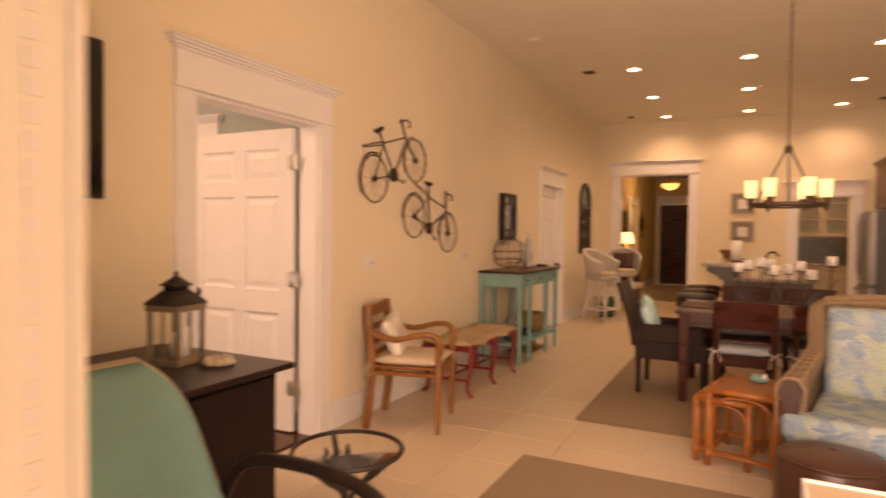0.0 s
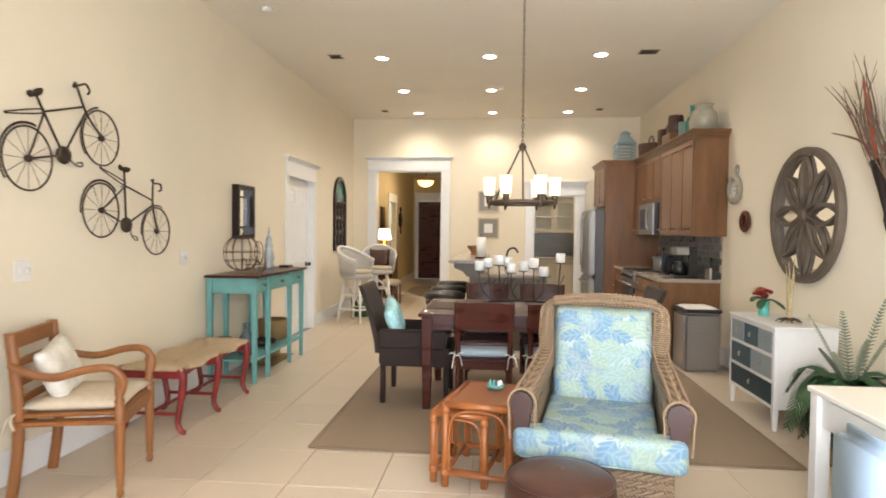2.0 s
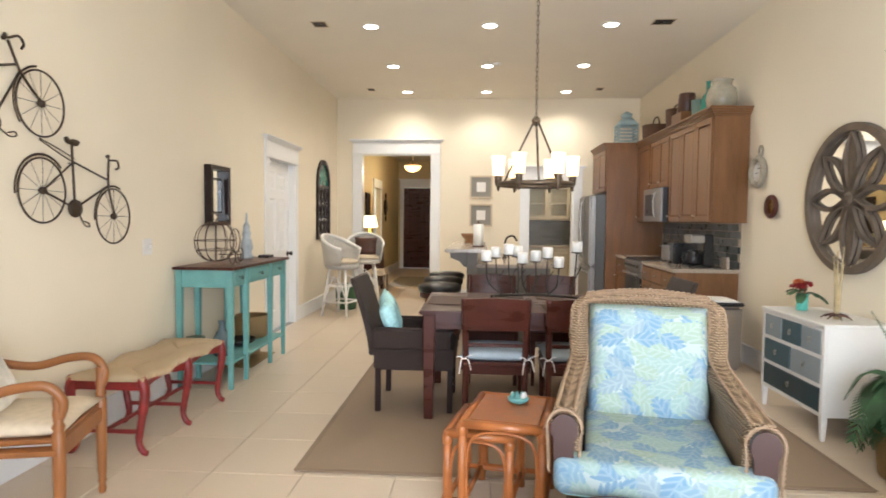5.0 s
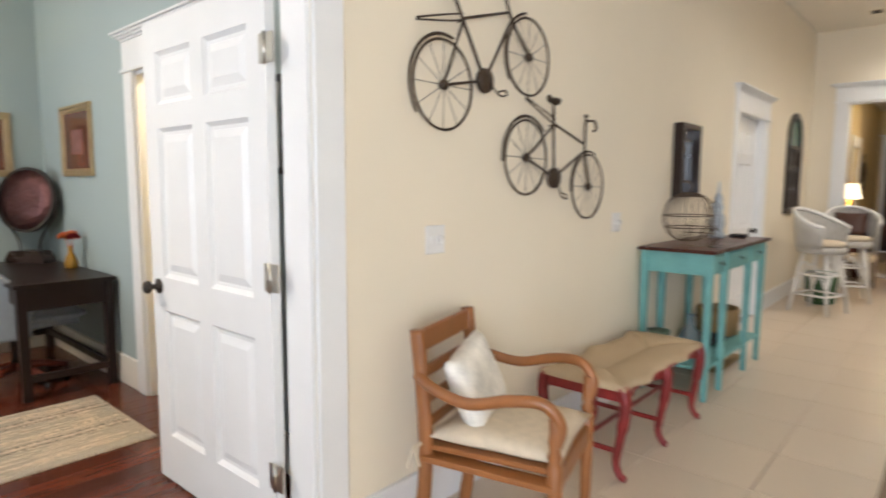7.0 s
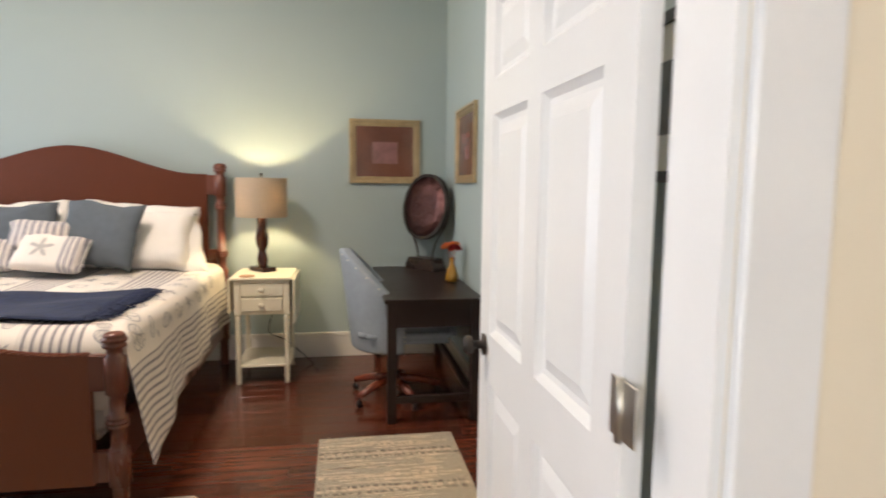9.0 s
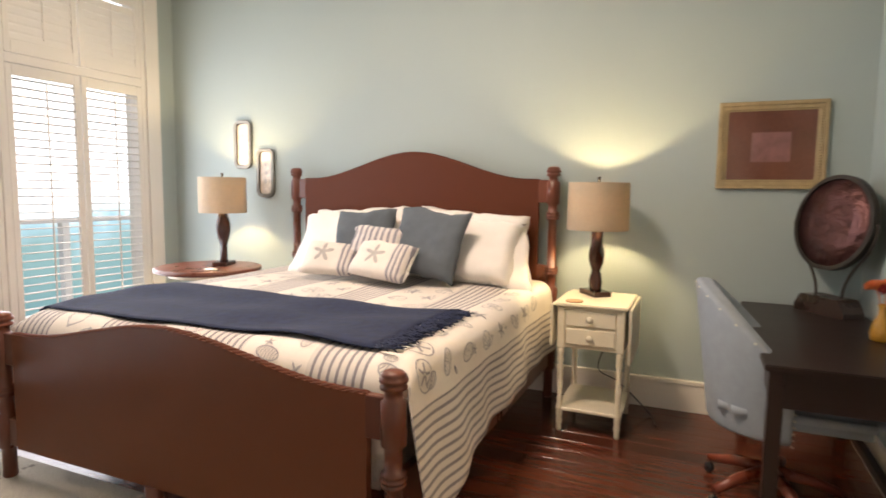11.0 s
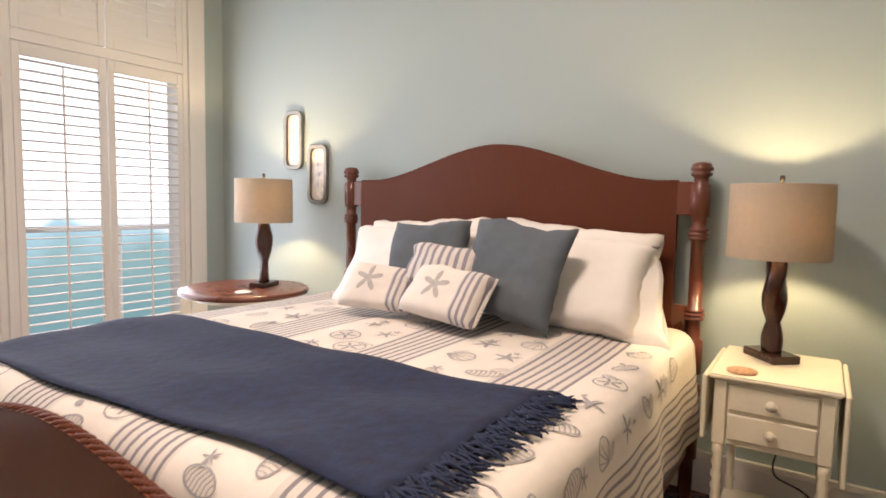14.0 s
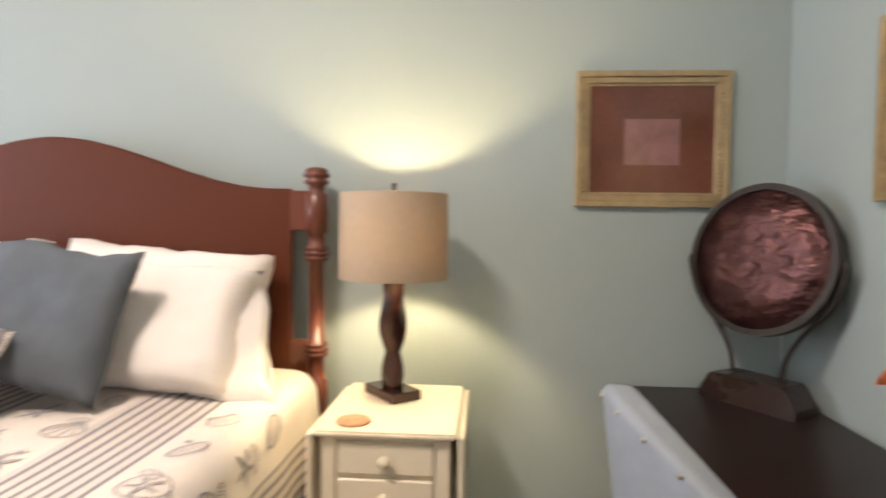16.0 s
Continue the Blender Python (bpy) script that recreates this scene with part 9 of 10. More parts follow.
bm = B(); tube(bm, spline([(4.60, 5.70, 1.44), (4.575, 5.70, 1.5), (4.575, 5.70, 1.68), (4.60, 5.70, 1.74)]), 0.010, 7); part("handle", bm, STEEL, mw)
# stone backsplash, tile by tile
bs = thing("backsplash", pose(0, 0, 0), "slate and glass tile backsplash", "backsplash", kind="structure")
bm = B(); span(bm, LX - 0.006, LX - 0.001, 4.30, 6.86, 0.90, 1.37); part("bed", bm, GROUT, bs)
SLATE = mat("slate_tile", (0.11, 0.115, 0.11), 0.3, var=0.3, scale=10, per=0.45)
bm = B(); box(bm, (0, 0, 0), (0.008, 0.122, 0.072), 0.002); me = bpy.data.meshes.new("tile"); bm.to_mesh(me); bm.free(); me.materials.append(SLATE)
for r in range(6):
    for c in range(21):
        y = 4.36 + c * 0.126 + (0.063 if r % 2 else 0)
        if y < 6.80:
            ob = new("tile", me); ob.parent = bs; ob.location = (LX - 0.008, y, 0.94 + r * 0.0765)
fr = thing("refrigerator", pose(0, 0, 0), "stainless steel refrigerator with long handles", "refrigerator")
bm = B(); span(bm, 4.12, 4.95, 6.93, 7.83, 0.02, 1.76, 0.01); part("body", bm, mat("grey_fridge_side", (0.10, 0.10, 0.10), 0.4, metal=0.4, var=0.08), fr)
for a, b, z0, z1 in ((6.935, 7.375, 0.72, 1.755), (7.385, 7.825, 0.72, 1.755), (6.935, 7.825, 0.04, 0.70)):
    bm = B(); span(bm, 4.03, 4.12, a, b, z0, z1, 0.025, 3); d_ = part("door", bm, STEEL, fr)
    if z0 > 0.5:
        y = 7.33 if a < 7 else 7.43
        bm = B(); tube(bm, spline([(4.02, y, 0.82), (3.975, y, 0.9), (3.97, y, 1.25), (3.975, y, 1.6), (4.02, y, 1.68)]), 0.013, 8); part("handle", bm, STEEL, d_)
    else:
        bm = B(); tube(bm, spline([(4.02, 7.02, 0.62), (3.975, 7.1, 0.63), (3.975, 7.65, 0.63), (4.02, 7.74, 0.62)]), 0.013, 8); part("handle", bm, STEEL, d_)
bm = B(); span(bm, 4.25, LX - 0.002, 6.865, 6.905, 0, 2.42, 0.003); solid("fridge_panel", bm, KWOOD, "tall honey brown panel beside the refrigerator", "panel")
cabinet("wall_cabinet", facing_west(4.25, 7.86, 1.80), 0.95, 0.62, LX - 4.25 - 0.004, "deep wall cabinet above the refrigerator", [(0.01, 0.475, 0.01, 0.61), (0.475, 0.94, 0.01, 0.61)], (), "kitchen wall cabinets")
bm = B()
for k in range(4):
    span(bm, 4.238 - 0.016 * k, LX - 0.002, 6.864 - 0.0, 7.87, 2.42 + 0.02 * k, 2.44 + 0.02 * k, 0.002)
solid("cabinet_crown", bm, KWOOD, "stepped wooden crown above the refrigerator", "moulding")
# on the counter
cm = thing("coffee_maker", pose(4.72, 4.56, 0.90), "black and steel coffee maker with a glass pot", "coffee maker")
bm = B(); box(bm, (0, 0, 0.015), (0.25, 0.2, 0.03), 0.006); part("base", bm, BLACK, cm)
bm = B(); box(bm, (0.075, 0, 0.175), (0.10, 0.2, 0.35), 0.01); part("tank", bm, BLACK, cm)
bm = B(); box(bm, (-0.03, 0, 0.30), (0.17, 0.195, 0.095), 0.012); part("brew_head", bm, STEEL, cm)
bm = B(); lathe(bm, [(0.06, 0.035), (0.075, 0.06), (0.07, 0.13), (0.05, 0.165), (0.055, 0.18), (0.04, 0.18), (0, 0.175)], 20, pose(-0.045, 0, 0)); pt = part("carafe", bm, BLACK, cm, "dark glass carafe")
bm = B(); tube(bm, spline([(-0.1, -0.02, 0.16), (-0.16, -0.03, 0.15), (-0.16, -0.03, 0.08), (-0.11, -0.02, 0.06)]), 0.009, 7); part("handle", bm, BLACK, pt)
ts = thing("toaster_oven", pose(4.76, 5.2, 0.90), "black and steel toaster oven", "toaster")
bm = B(); box(bm, (0, 0, 0.125), (0.30, 0.42, 0.22), 0.015, None, 2); part("body", bm, BLACK, ts)
bm = B(); box(bm, (-0.155, 0.05, 0.12), (0.014, 0.28, 0.17), 0.004); part("door", bm, STEEL, ts)
bm = B(); tube(bm, [(-0.18, -0.08, 0.19), (-0.18, 0.18, 0.19)], 0.008, 7); part("handle", bm, STEEL, ts)
for y in (-0.15, 0.15):
    bm = B(); box(bm, (0, y, 0.008), (0.2, 0.03, 0.016)); part("foot", bm, BLACK, ts)
bm = B(); box(bm, (0, 0, 0.06), (0.03, 0.14, 0.12), 0.004); solid("photo_block", bm, GRANITE, "small grey block leaning by the backsplash", "block", m=pose(4.95, 4.42, 0.90))
tc_ = thing("trash_can", pose(4.69, 3.98, 0), "stainless steel trash can with a dark lid", "trash can")
bm = B(); box(bm, (0, 0, 0.30), (0.36, 0.40, 0.60), 0.03, None, 3); part("bin", bm, STEEL, tc_)
bm = B(); box(bm, (0, 0, 0.615), (0.38, 0.42, 0.035), 0.012, None, 2); part("rim", bm, BLACK, tc_)
bm = B(); cushion(bm, 0.33, 0.36, 0.04, pose(0, 0, 0.637)); part("lid", bm, SHEET, tc_, "pale lid")
# things on top of the wall cabinets
TOPC = 2.50
bl = thing("birdcage_lantern", pose(4.62, 7.35, TOPC), "pale blue slatted lantern on the cabinets", "lantern")
PB = mat("pale_blue_wash", (0.34, 0.44, 0.45), 0.6, var=0.2, scale=12)
for z in (0.0, 0.30):
    bm = B(); span(bm, -0.15, 0.15, -0.15, 0.15, z, z + 0.025, 0.004); part("plate", bm, PB, bl)
for k in range(5):
    bm = B(); ring_slab(bm, [(-0.14, -0.14), (0.14, -0.14), (0.14, 0.14), (-0.14, 0.14)], [(-0.125, -0.125), (0.125, -0.125), (0.125, 0.125), (-0.125, 0.125)], 0.05 + 0.052 * k, 0.068 + 0.052 * k); bmesh.ops.recalc_face_normals(bm, faces=bm.faces); part("slat", bm, PB, bl)
for x in (-0.135, 0.135):
    for y in (-0.135, 0.135):
        bm = B(); span(bm, x - 0.01, x + 0.01, y - 0.01, y + 0.01, 0.025, 0.3); part("post", bm, PB, bl)
bm = B(); lathe(bm, [(0.20, 0.325), (0.10, 0.42), (0.09, 0.43), (0.09, 0.47), (0.11, 0.475), (0.02, 0.52), (0, 0.53)], 4, pose(0, 0, 0, 0, 0, 45)); part("roof", bm, PB, bl)
BASK = weave_mat("brown_basket", (0.16, 0.075, 0.035), (0.05, 0.02, 0.01), 40)
for y, r, h, lb in ((6.6, 0.17, 0.20, "low round brown basket on the cabinets"), (5.75, 0.12, 0.26, "tapered brown basket on the cabinets")):
    bm = B(); lathe(bm, [(r * 0.8, 0), (r, 0.03), (r * 1.05, h), (r * 0.98, h), (r * 0.9, 0.04), (0, 0.03)], 20, pose(4.84, y, TOPC)); bk_ = solid("basket", bm, BASK, lb, "basket")
    bm = B(); tube(bm, [(4.84, y + r * math.cos(t), TOPC + h * 0.8 + r * 0.9 * math.sin(t)) for t in [math.pi * j / 12 for j in range(13)]], 0.010, 6); part("handle", bm, BASK, bk_)
wcn = thing("watering_can", pose(4.83, 5.35, TOPC, 0, 0, 90), "old brown metal watering can on a wooden crate", "watering can")
bm = B(); lathe(bm, [(0.10, 0.14), (0.11, 0.15), (0.09, 0.36), (0.085, 0.37), (0, 0.365)], 20); part("can", bm, BROWNL, wcn)
bm = B(); tube(bm, spline([(0.1, 0, 0.18), (0.17, 0, 0.26), (0.21, 0, 0.36)]), 0.014, 7); part("spout", bm, BROWNL, wcn)
bm = B(); tube(bm, spline([(-0.08, 0, 0.34), (-0.15, 0, 0.34), (-0.15, 0, 0.22), (-0.1, 0, 0.18)]), 0.009, 7); part("handle", bm, BROWNL, wcn)
bm = B(); box(bm, (0, 0, 0.07), (0.34, 0.24, 0.14), 0.004); part("crate", bm, KWOOD, wcn)
bm = B(); lathe(bm, [(0.06, 0), (0.075, 0.02), (0.085, 0.22), (0.08, 0.22), (0.06, 0.03), (0, 0.03)], 18, pose(4.84, 4.98, TOPC)); solid("planter", bm, mat("teal_grey_pot", (0.12, 0.20, 0.18), 0.5, var=0.3), "teal grey pot on the cabinets", "pot")
TQ = mat("turquoise_bottle_glass", (0.03, 0.22, 0.17), 0.12, var=0.2)
bm = B(); lathe(bm, [(0.06, 0), (0.072, 0.02), (0.072, 0.14), (0.05, 0.20), (0.022, 0.24), (0.020, 0.33), (0.028, 0.345), (0, 0.345)], 20, pose(4.80, 4.62, TOPC)); solid("glass_bottle", bm, TQ, "turquoise glass bottle on the cabinets", "bottle")
JARG = mat("dusty_clear_jar_glass", (0.30, 0.27, 0.20), 0.12, var=0.25, scale=8)
bm = B(); lathe(bm, [(0.10, 0), (0.14, 0.03), (0.15, 0.12), (0.13, 0.21), (0.095, 0.25), (0.095, 0.285), (0.11, 0.30), (0.10, 0.30), (0.085, 0.285), (0, 0.24)], 26, pose(4.84, 4.37, TOPC)); solid("glass_jar", bm, JARG, "large dusty glass jar on the cabinets", "jar")

# ---- island, bar stools ----
GREYW = mat("grey_painted_wood", (0.16, 0.14, 0.12), 0.5, var=0.15, scale=8)
isl = thing("kitchen_island", pose(0, 0, 0), "grey kitchen island with a raised granite bar", "kitchen island")
bm = B(); span(bm, 2.42, 3.2, 4.62, 6.7, 0.0, 0.86, 0.004); part("body", bm, GREYW, isl)
for k in range(3):
    bm = B(); span(bm, 2.47 + 0.245 * k, 2.68 + 0.245 * k, 4.60, 4.62, 0.1, 0.8, 0.008); part("end_panel", bm, GREYW, isl)
bm = B(); span(bm, 2.40, 3.25, 4.57, 6.75, 0.862, 0.90, 0.006, 2); part("worktop", bm, GRANITE, isl)
bm = B(); span(bm, 2.30, 2.42, 4.62, 6.7, 0.0, 1.02, 0.004); part("bar_wall", bm, GREYW, isl)
bm = B(); span(bm, 2.06, 2.52, 4.52, 6.8, 1.022, 1.06, 0.010, 2); part("bar_top", bm, GRANITE, isl)
for y in (4.70, 5.6, 6.5):
    bm = B(); slab(bm, [(0, 0), (0, -0.16), (-0.03, -0.16), (-0.08, -0.10), (-0.18, -0.06), (-0.19, 0)], -0.05, 0.05, Matrix(((1, 0, 0, 2.30), (0, 0, 1, y), (0, 1, 0, 1.02), (0, 0, 0, 1)))); bmesh.ops.recalc_face_normals(bm, faces=bm.faces); part("corbel", bm, GREYW, isl)


def leather_stool(y):
    st = thing("counter_stool", pose(2.02, y, 0), "black leather swivel counter stool", "bar stool", "leather stools")
    for a in (45, 135, 225, 315):
        c, s = math.cos(radians(a)), math.sin(radians(a))
        bm = B(); tube(bm, [(0.25 * c, 0.25 * s, 0), (0.17 * c, 0.17 * s, 0.56)], 0.02, 8); part("leg", bm, MAHOG, st)
    bm = B(); tube(bm, [(0.22 * math.cos(t), 0.22 * math.sin(t), 0.2) for t in [2 * math.pi * j / 28 for j in range(28)]], 0.011, 7, True); part("foot_ring", bm, MAHOG, st)
    bm = B(); lathe(bm, [(0.19, 0.55), (0.21, 0.56), (0.21, 0.61), (0, 0.61)], 24); part("swivel_drum", bm, MAHOG, st)
    bm = B(); lathe(bm, [(0.20, 0.61), (0.225, 0.63), (0.23, 0.67), (0.20, 0.70), (0, 0.71)], 28); part("seat", bm, LEATHER, st)
    return st


for y in (4.42, 5.1, 5.8):
    leather_stool(y)
bm = B(); lathe(bm, [(0.06, 0), (0.07, 0.01), (0.06, 0.04), (0.11, 0.10), (0.12, 0.13), (0.112, 0.13), (0.05, 0.05), (0, 0.045)], 24, pose(2.30, 6.3, 1.06)); solid("bowl", bm, mat("light_brown_wood", (0.25, 0.12, 0.05), 0.4, var=0.3), "footed wooden bowl on the bar top", "bowl")
pr = thing("paper_towel_roll", pose(2.42, 5.2, 1.06), "white paper towel roll on a stand", "paper towels")
bm = B(); lathe(bm, [(0.075, 0), (0.075, 0.012), (0, 0.014)], 20); lathe(bm, [(0.006, 0.01), (0.006, 0.3), (0, 0.305)], 8); part("stand", bm, MAHOG, pr)
bm = B(); lathe(bm, [(0.02, 0.015), (0.06, 0.015), (0.06, 0.265), (0.02, 0.265)], 24); part("roll", bm, CANDLE, pr)
fc = thing("faucet", pose(2.75, 5.6, 0.90), "bronze kitchen faucet with a curved spout", "faucet")
bm = B(); tube(bm, spline([(0, 0, 0), (0, 0, 0.18), (0.03, 0, 0.26), (0.10, 0, 0.28), (0.15, 0, 0.22)]), 0.013, 8); part("spout", bm, IRON, fc)
bm = B(); lathe(bm, [(0.03, 0), (0.028, 0.02), (0.015, 0.03), (0, 0.03)], 14); part("base", bm, IRON, fc)

# far wall pictures
for zz in (1.928, 1.456):
    pc = thing("picture", Matrix(((1, 0, 0, 2.455), (0, 0, -1, LY1), (0, 1, 0, zz), (0, 0, 0, 1))), "square silver framed print with a grey mat", "picture", "silver frames")
    bm = B(); ring_slab(bm, [(-0.192, -0.19), (0.192, -0.19), (0.192, 0.19), (-0.192, 0.19)], [(-0.165, -0.163), (0.165, -0.163), (0.165, 0.163), (-0.165, 0.163)], 0.001, 0.022); bmesh.ops.recalc_face_normals(bm, faces=bm.faces); part("frame", bm, LINEN, pc)
    bm = B(); box(bm, (0, 0, 0.006), (0.332, 0.328, 0.006)); part("mat_board", bm, mat("grey_mat_board", (0.27, 0.25, 0.22), 0.7, var=0.05) if zz > 1.9 else bpy.data.materials["grey_mat_board"], pc)
    bm = B(); box(bm, (0, 0, 0.0105), (0.15, 0.16, 0.003)); part("print", bm, SHEET, pc)

# ---- hall ----
hl = thing("ceiling_light", pose(0.99, 10.9, 3.0), "bronze ceiling light with a lit amber bowl", "ceiling light")
bm = B(); lathe(bm, [(0, 0), (0.07, 0), (0.06, -0.03), (0.015, -0.05), (0.012, -0.46), (0, -0.46)], 20); part("stem", bm, BRONZE, hl)
bm = B(); lathe(bm, [(0.18, -0.480), (0.185, -0.490), (0.15, -0.560), (0.07, -0.605), (0, -0.615), (0, -0.605), (0.07, -0.595), (0.14, -0.550), (0.175, -0.485)], 28); part("bowl", bm, glow("lit_amber_bowl", (1.0, 0.62, 0.22), 3.0), hl)
bm = B(); lathe(bm, [(0.01, -0.630), (0.018, -0.620), (0.01, -0.605), (0, -0.605)], 10); part("finial", bm, BRONZE, hl)
for a in (0, 120, 240):
    bm = B(); tube(bm, spline([(0.012, 0, -0.420), (0.1, 0, -0.390), (0.18, 0, -0.480)]), 0.006, 6); o = part("arm", bm, BRONZE, hl); o.rotation_euler = (0, 0, radians(a))
hc = thing("hall_chest", pose(0, 0, 0), "dark red brown bow-front hall chest", "chest")
bm = B(); span(bm, HX0 + 0.02, 0.56, 9.05, 9.75, 0.1, 0.86, 0.01); part("body", bm, MAHOG, hc)
bm = B(); span(bm, HX0 + 0.01, 0.59, 9.02, 9.78, 0.86, 0.885, 0.006); part("top", bm, MAHOG, hc)
for x in (HX0 + 0.05, 0.53):
    for y in (9.08, 9.72):
        bm = B(); tube(bm, [(x, y, 0.12), (x, y, 0)], [0.03, 0.02], 8); part("foot", bm, MAHOG, hc)
for k in range(3):
    bm = B(); span(bm, 0.56, 0.572, 9.08, 9.72, 0.14 + 0.24 * k, 0.36 + 0.24 * k, 0.004); part("drawer", bm, MAHOG, hc)
tl = thing("table_lamp", pose(0.36, 9.35, 0.885), "brass table lamp with a lit cream shade", "lamp")
bm = B(); lathe(bm, [(0.07, 0), (0.075, 0.015), (0.03, 0.04), (0.06, 0.10), (0.075, 0.16), (0.05, 0.22), (0.02, 0.26), (0.015, 0.34), (0, 0.34)], 20); part("base", bm, BRASS, tl)
bm = B(); lathe(bm, [(0.15, 0.33), (0.10, 0.55), (0.096, 0.55), (0.146, 0.33)], 28, caps=False); part("shade", bm, glow("lit_cream_shade", (1.0, 0.80, 0.48), 3.2), tl)
bm = B(); lathe(bm, [(0.01, 0.34), (0.008, 0.56), (0.014, 0.575), (0, 0.585)], 10); part("finial", bm, BRASS, tl)
md = thing("wall_ornament", Matrix(((0, 0, 1, HX0), (1, 0, 0, 12.4), (0, 1, 0, 1.66), (0, 0, 0, 1))), "round dark carved wall medallion", "wall ornament")
bm = B(); lathe(bm, [(0.20, 0.002), (0.20, 0.03), (0.15, 0.045), (0.06, 0.04), (0.03, 0.06), (0, 0.06)], 28); part("medallion", bm, DARK, md)
for s in (-1, 1):
    bm = B(); tube(bm, spline([(0, s * 0.19, 0.02), (0.06, s * 0.27, 0.02), (0, s * 0.33, 0.02), (-0.06, s * 0.27, 0.02), (0, s * 0.19, 0.02)]), 0.012, 6); part("scroll", bm, DARK, md)
bm = B(); span(bm, HX0 + 0.001, HX0 + 0.03, 9.9, 10.3, 1.2, 1.9, 0.004); solid("picture", bm, DARK, "dark framed panel on the hall wall", "picture")
bm = B(); span(bm, 0.55, 1.6, 10.1, 12.2, 0.001, 0.012, 0.003); solid("area_rug", bm, RAG, "patterned tan runner on the hall floor", "rug")
hb = thing("foot_bench", pose(0.62, 8.75, 0), "small upholstered bench in the hall opening", "bench")
bm = B(); box(bm, (0, 0, 0.42), (0.34, 0.42, 0.10), 0.03, None, 3); part("seat", bm, LINEN, hb)
for x in (-0.14, 0.14):
    for y in (-0.18, 0.18):
        bm = B(); tube(bm, [(x, y, 0), (x, y, 0.38)], 0.02, 8); part("leg", bm, LW, hb)
casing("trim_entry", 'x', HY1, -1, 0.30, 1.30, 2.26, "white door trim around the entrance door", w=0.09)
casing("trim_hall_side", 'y', HX0, 1, 10.9, 11.75, 2.06, "white door trim in the hall", cap=False)

# ---- pantry ----
PC = mat("putty_cabinet_paint", (0.44, 0.385, 0.28), 0.45, var=0.06)
pb = cabinet("pantry_cabinet", pose(2.72, 9.5, 0), 1.96, 0.86, 0.6, "putty painted pantry base cabinet", [(0.02, 0.5, 0.1, 0.84), (0.5, 0.98, 0.1, 0.84), (0.98, 1.46, 0.1, 0.84), (1.46, 1.94, 0.1, 0.84)], (), "", PC)
bm = B(); span(bm, 2.705, 4.695, 9.46, 10.1, 0.862, 0.90, 0.005); solid("countertop", bm, GRANITE, "speckled granite countertop on the pantry cabinets", "countertop")
pu = thing("glass_cabinet", pose(2.9, 9.75, 1.40), "putty painted wall cabinet with glass doors", "cabinet")
bm = B(); span(bm, 0, 1.7, 0.02, 0.34, 0, 0.02); span(bm, 0, 1.7, 0.02, 0.34, 0.9, 0.92); span(bm, 0, 0.02, 0.02, 0.34, 0.02, 0.9); span(bm, 1.68, 1.7, 0.02, 0.34, 0.02, 0.9); span(bm, 0.02, 1.68, 0.33, 0.34, 0.02, 0.9); part("body", bm, PC, pu)
for k in range(4):
    a = 0.42 * k + 0.01
    bm = B(); ring_slab(bm, [(a + 0.004, 0.01), (a + 0.416, 0.01), (a + 0.416, 0.91), (a + 0.004, 0.91)], [(a + 0.06, 0.07), (a + 0.36, 0.07), (a + 0.36, 0.85), (a + 0.06, 0.85)], 0, 0.018, Matrix(((1, 0, 0, 0), (0, 0, -1, 0.019), (0, 1, 0, 0), (0, 0, 0, 1)))); bmesh.ops.recalc_face_normals(bm, faces=bm.faces); d_ = part("door", bm, PC, pu)
    bm = B(); span(bm, a + 0.06, a + 0.36, 0.008, 0.011, 0.07, 0.85); g_ = part("pane", bm, GLASS, d_); g_.visible_shadow = False
for z in (0.3, 0.6):
    bm = B(); span(bm, 0.02, 1.68, 0.05, 0.33, z, z + 0.018); part("shelf", bm, PC, pu)
pbs = thing("pantry_backsplash", pose(0, 0, 0), "narrow grey glass strip tiles in the pantry", "backsplash", kind="structure")
bm = B(); box(bm, (0, 0, 0), (0.146, 0.008, 0.022), 0.001); me = bpy.data.meshes.new("tile"); bm.to_mesh(me); bm.free(); me.materials.append(SLATE)
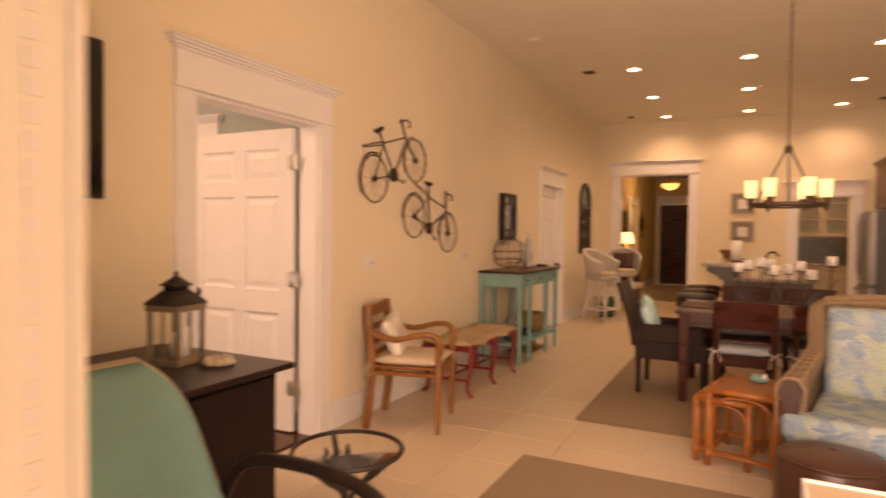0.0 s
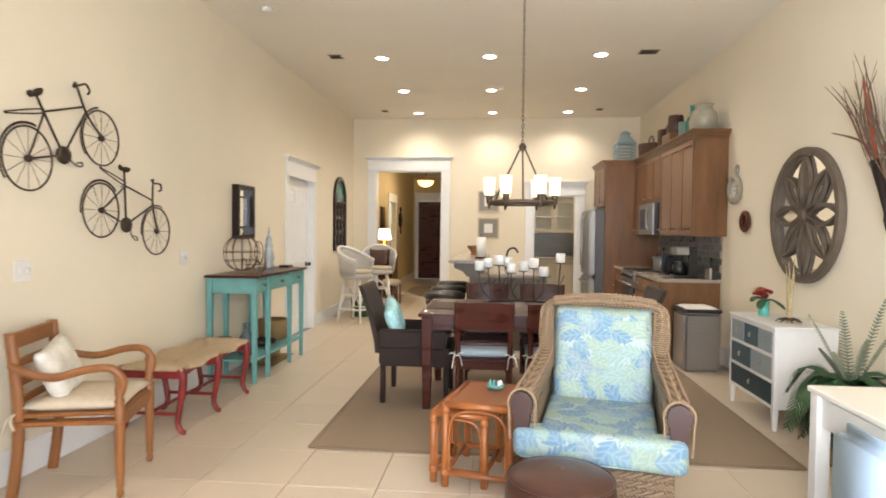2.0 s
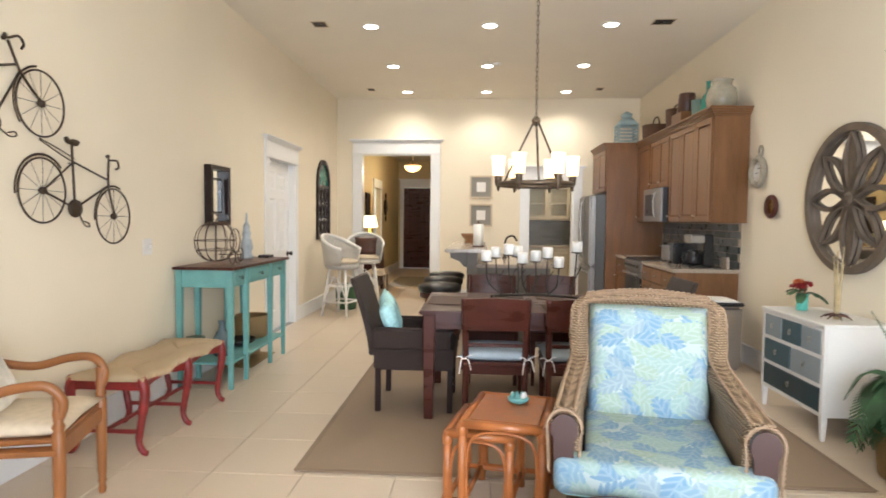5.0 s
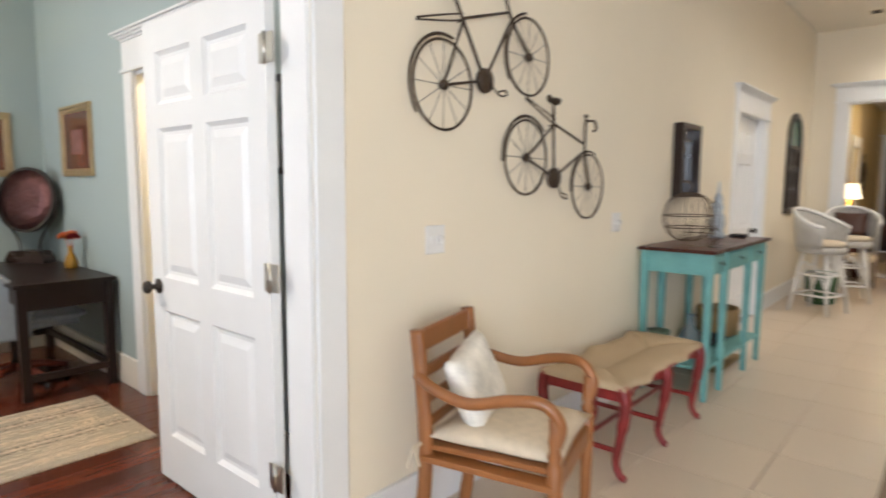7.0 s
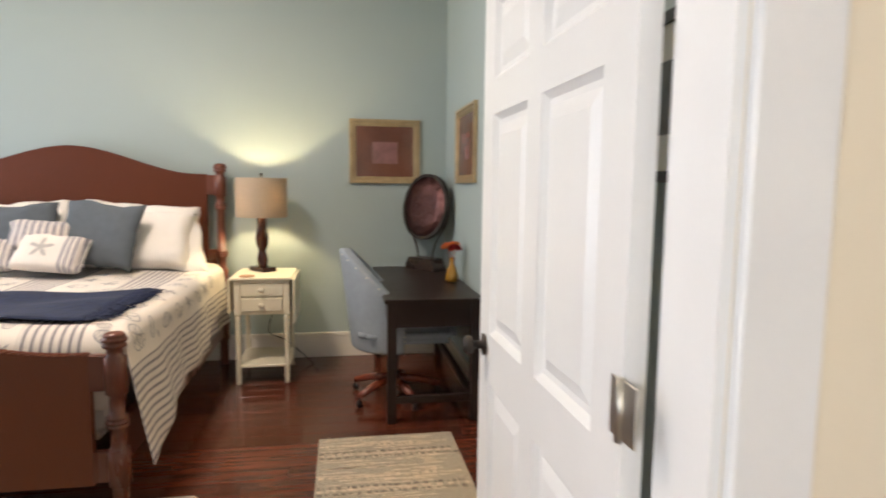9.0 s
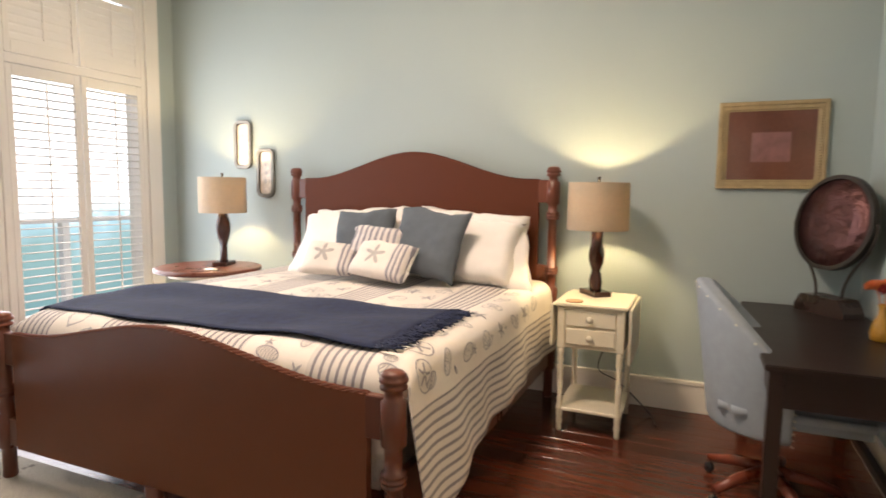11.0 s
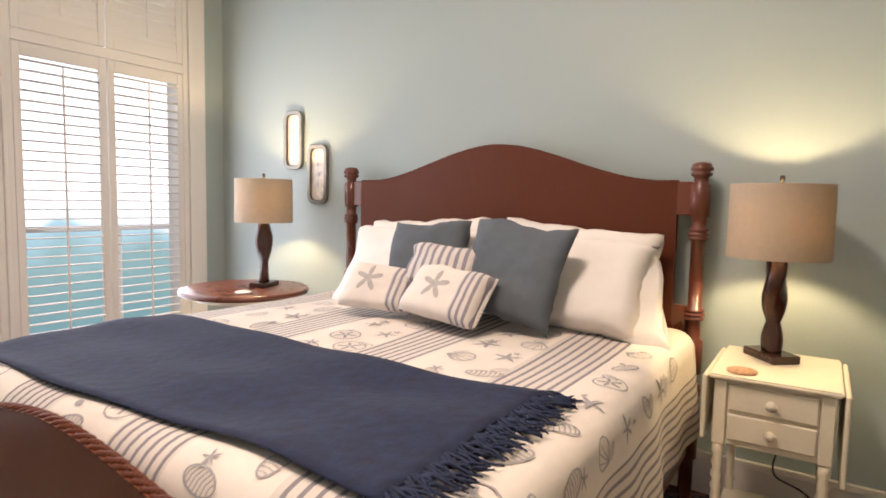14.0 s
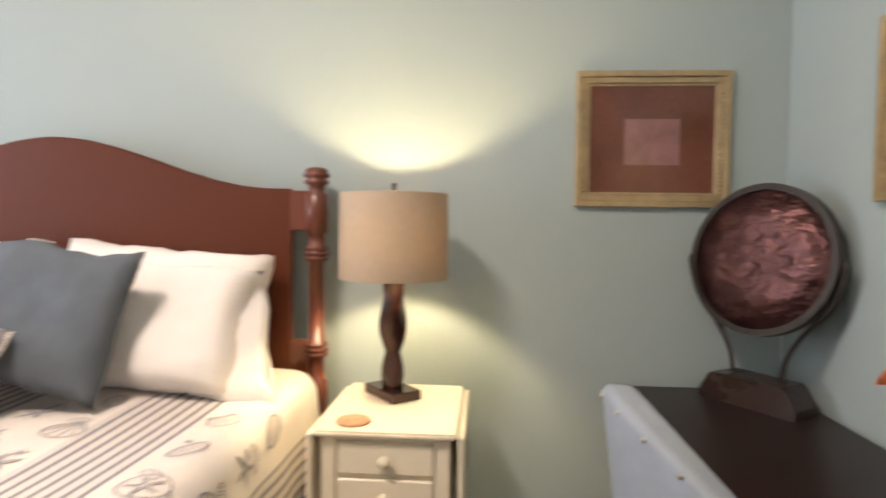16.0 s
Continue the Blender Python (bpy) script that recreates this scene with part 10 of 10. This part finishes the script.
for r in range(19):
    for c in range(12):
        ob = new("tile", me); ob.parent = pbs; ob.location = (2.84 + 0.15 * c + (0.05 * (r % 3)), 10.095, 0.915 + 0.0252 * r)


# ---- floor pieces, last ----
bm = B(); span(bm, -0.2475, 0.2475, -0.2475, 0.2475, -0.01, 0, 0.0025)
proto = part("tile", bm, TILE, living_floor)
tile_mesh = proto.data
bpy.data.objects.remove(proto)


def tiles(parent, x0, x1, y0, y1):
    """Square floor tiles in a straight grid; those at the walls are cut."""
    for i in range(math.floor(x0 / 0.5), math.ceil(x1 / 0.5)):
        for j in range(math.floor((y0 - 0.25) / 0.5), math.ceil((y1 - 0.25) / 0.5)):
            a, b, c, d = i * 0.5, i * 0.5 + 0.5, j * 0.5 + 0.25, j * 0.5 + 0.75
            ca, cb, cc, cd = max(a, x0), min(b, x1), max(c, y0), min(d, y1)
            if cb - ca < 0.02 or cd - cc < 0.02:
                continue
            ob = new("tile", tile_mesh)
            ob.parent = parent
            ob.matrix_basis = Matrix.Translation(((ca + cb) / 2, (cc + cd) / 2, 0)) @ Matrix.Diagonal(((cb - ca) / 0.5, (cd - cc) / 0.5, 1, 1))


tiles(living_floor, 0.0, LX, LY0, LY1 + 0.15)
tiles(hall_floor, HX0 - 0.1, HX1, LY1 + 0.15, HY1)
bm = B(); span(bm, -0.064, 0.064, -0.5, 0.5, -0.01, 0, 0.0015)
proto = part("plank", bm, PLANK, bed_floor)
plank_mesh = proto.data
bpy.data.objects.remove(proto)
rng = random.Random(5)
x = BX + 0.064
while x < -0.01:
    y = BY0 - 0.02 - rng.random() * 1.2
    while y < BY1:
        ln = rng.uniform(0.9, 1.9)
        a, b = max(y, BY0 - 0.02), min(y + ln, BY1)
        if x > -WT:
            a, b = max(a, D1A + 0.018), min(b, D1B - 0.018)
        if b - a > 0.05:
            ob = new("plank", plank_mesh)
            ob.parent = bed_floor
            ob.matrix_basis = Matrix.Translation((x, (a + b) / 2, 0)) @ Matrix.Diagonal((1, b - a - 0.002, 1, 1))
        y += ln
    x += 0.1295
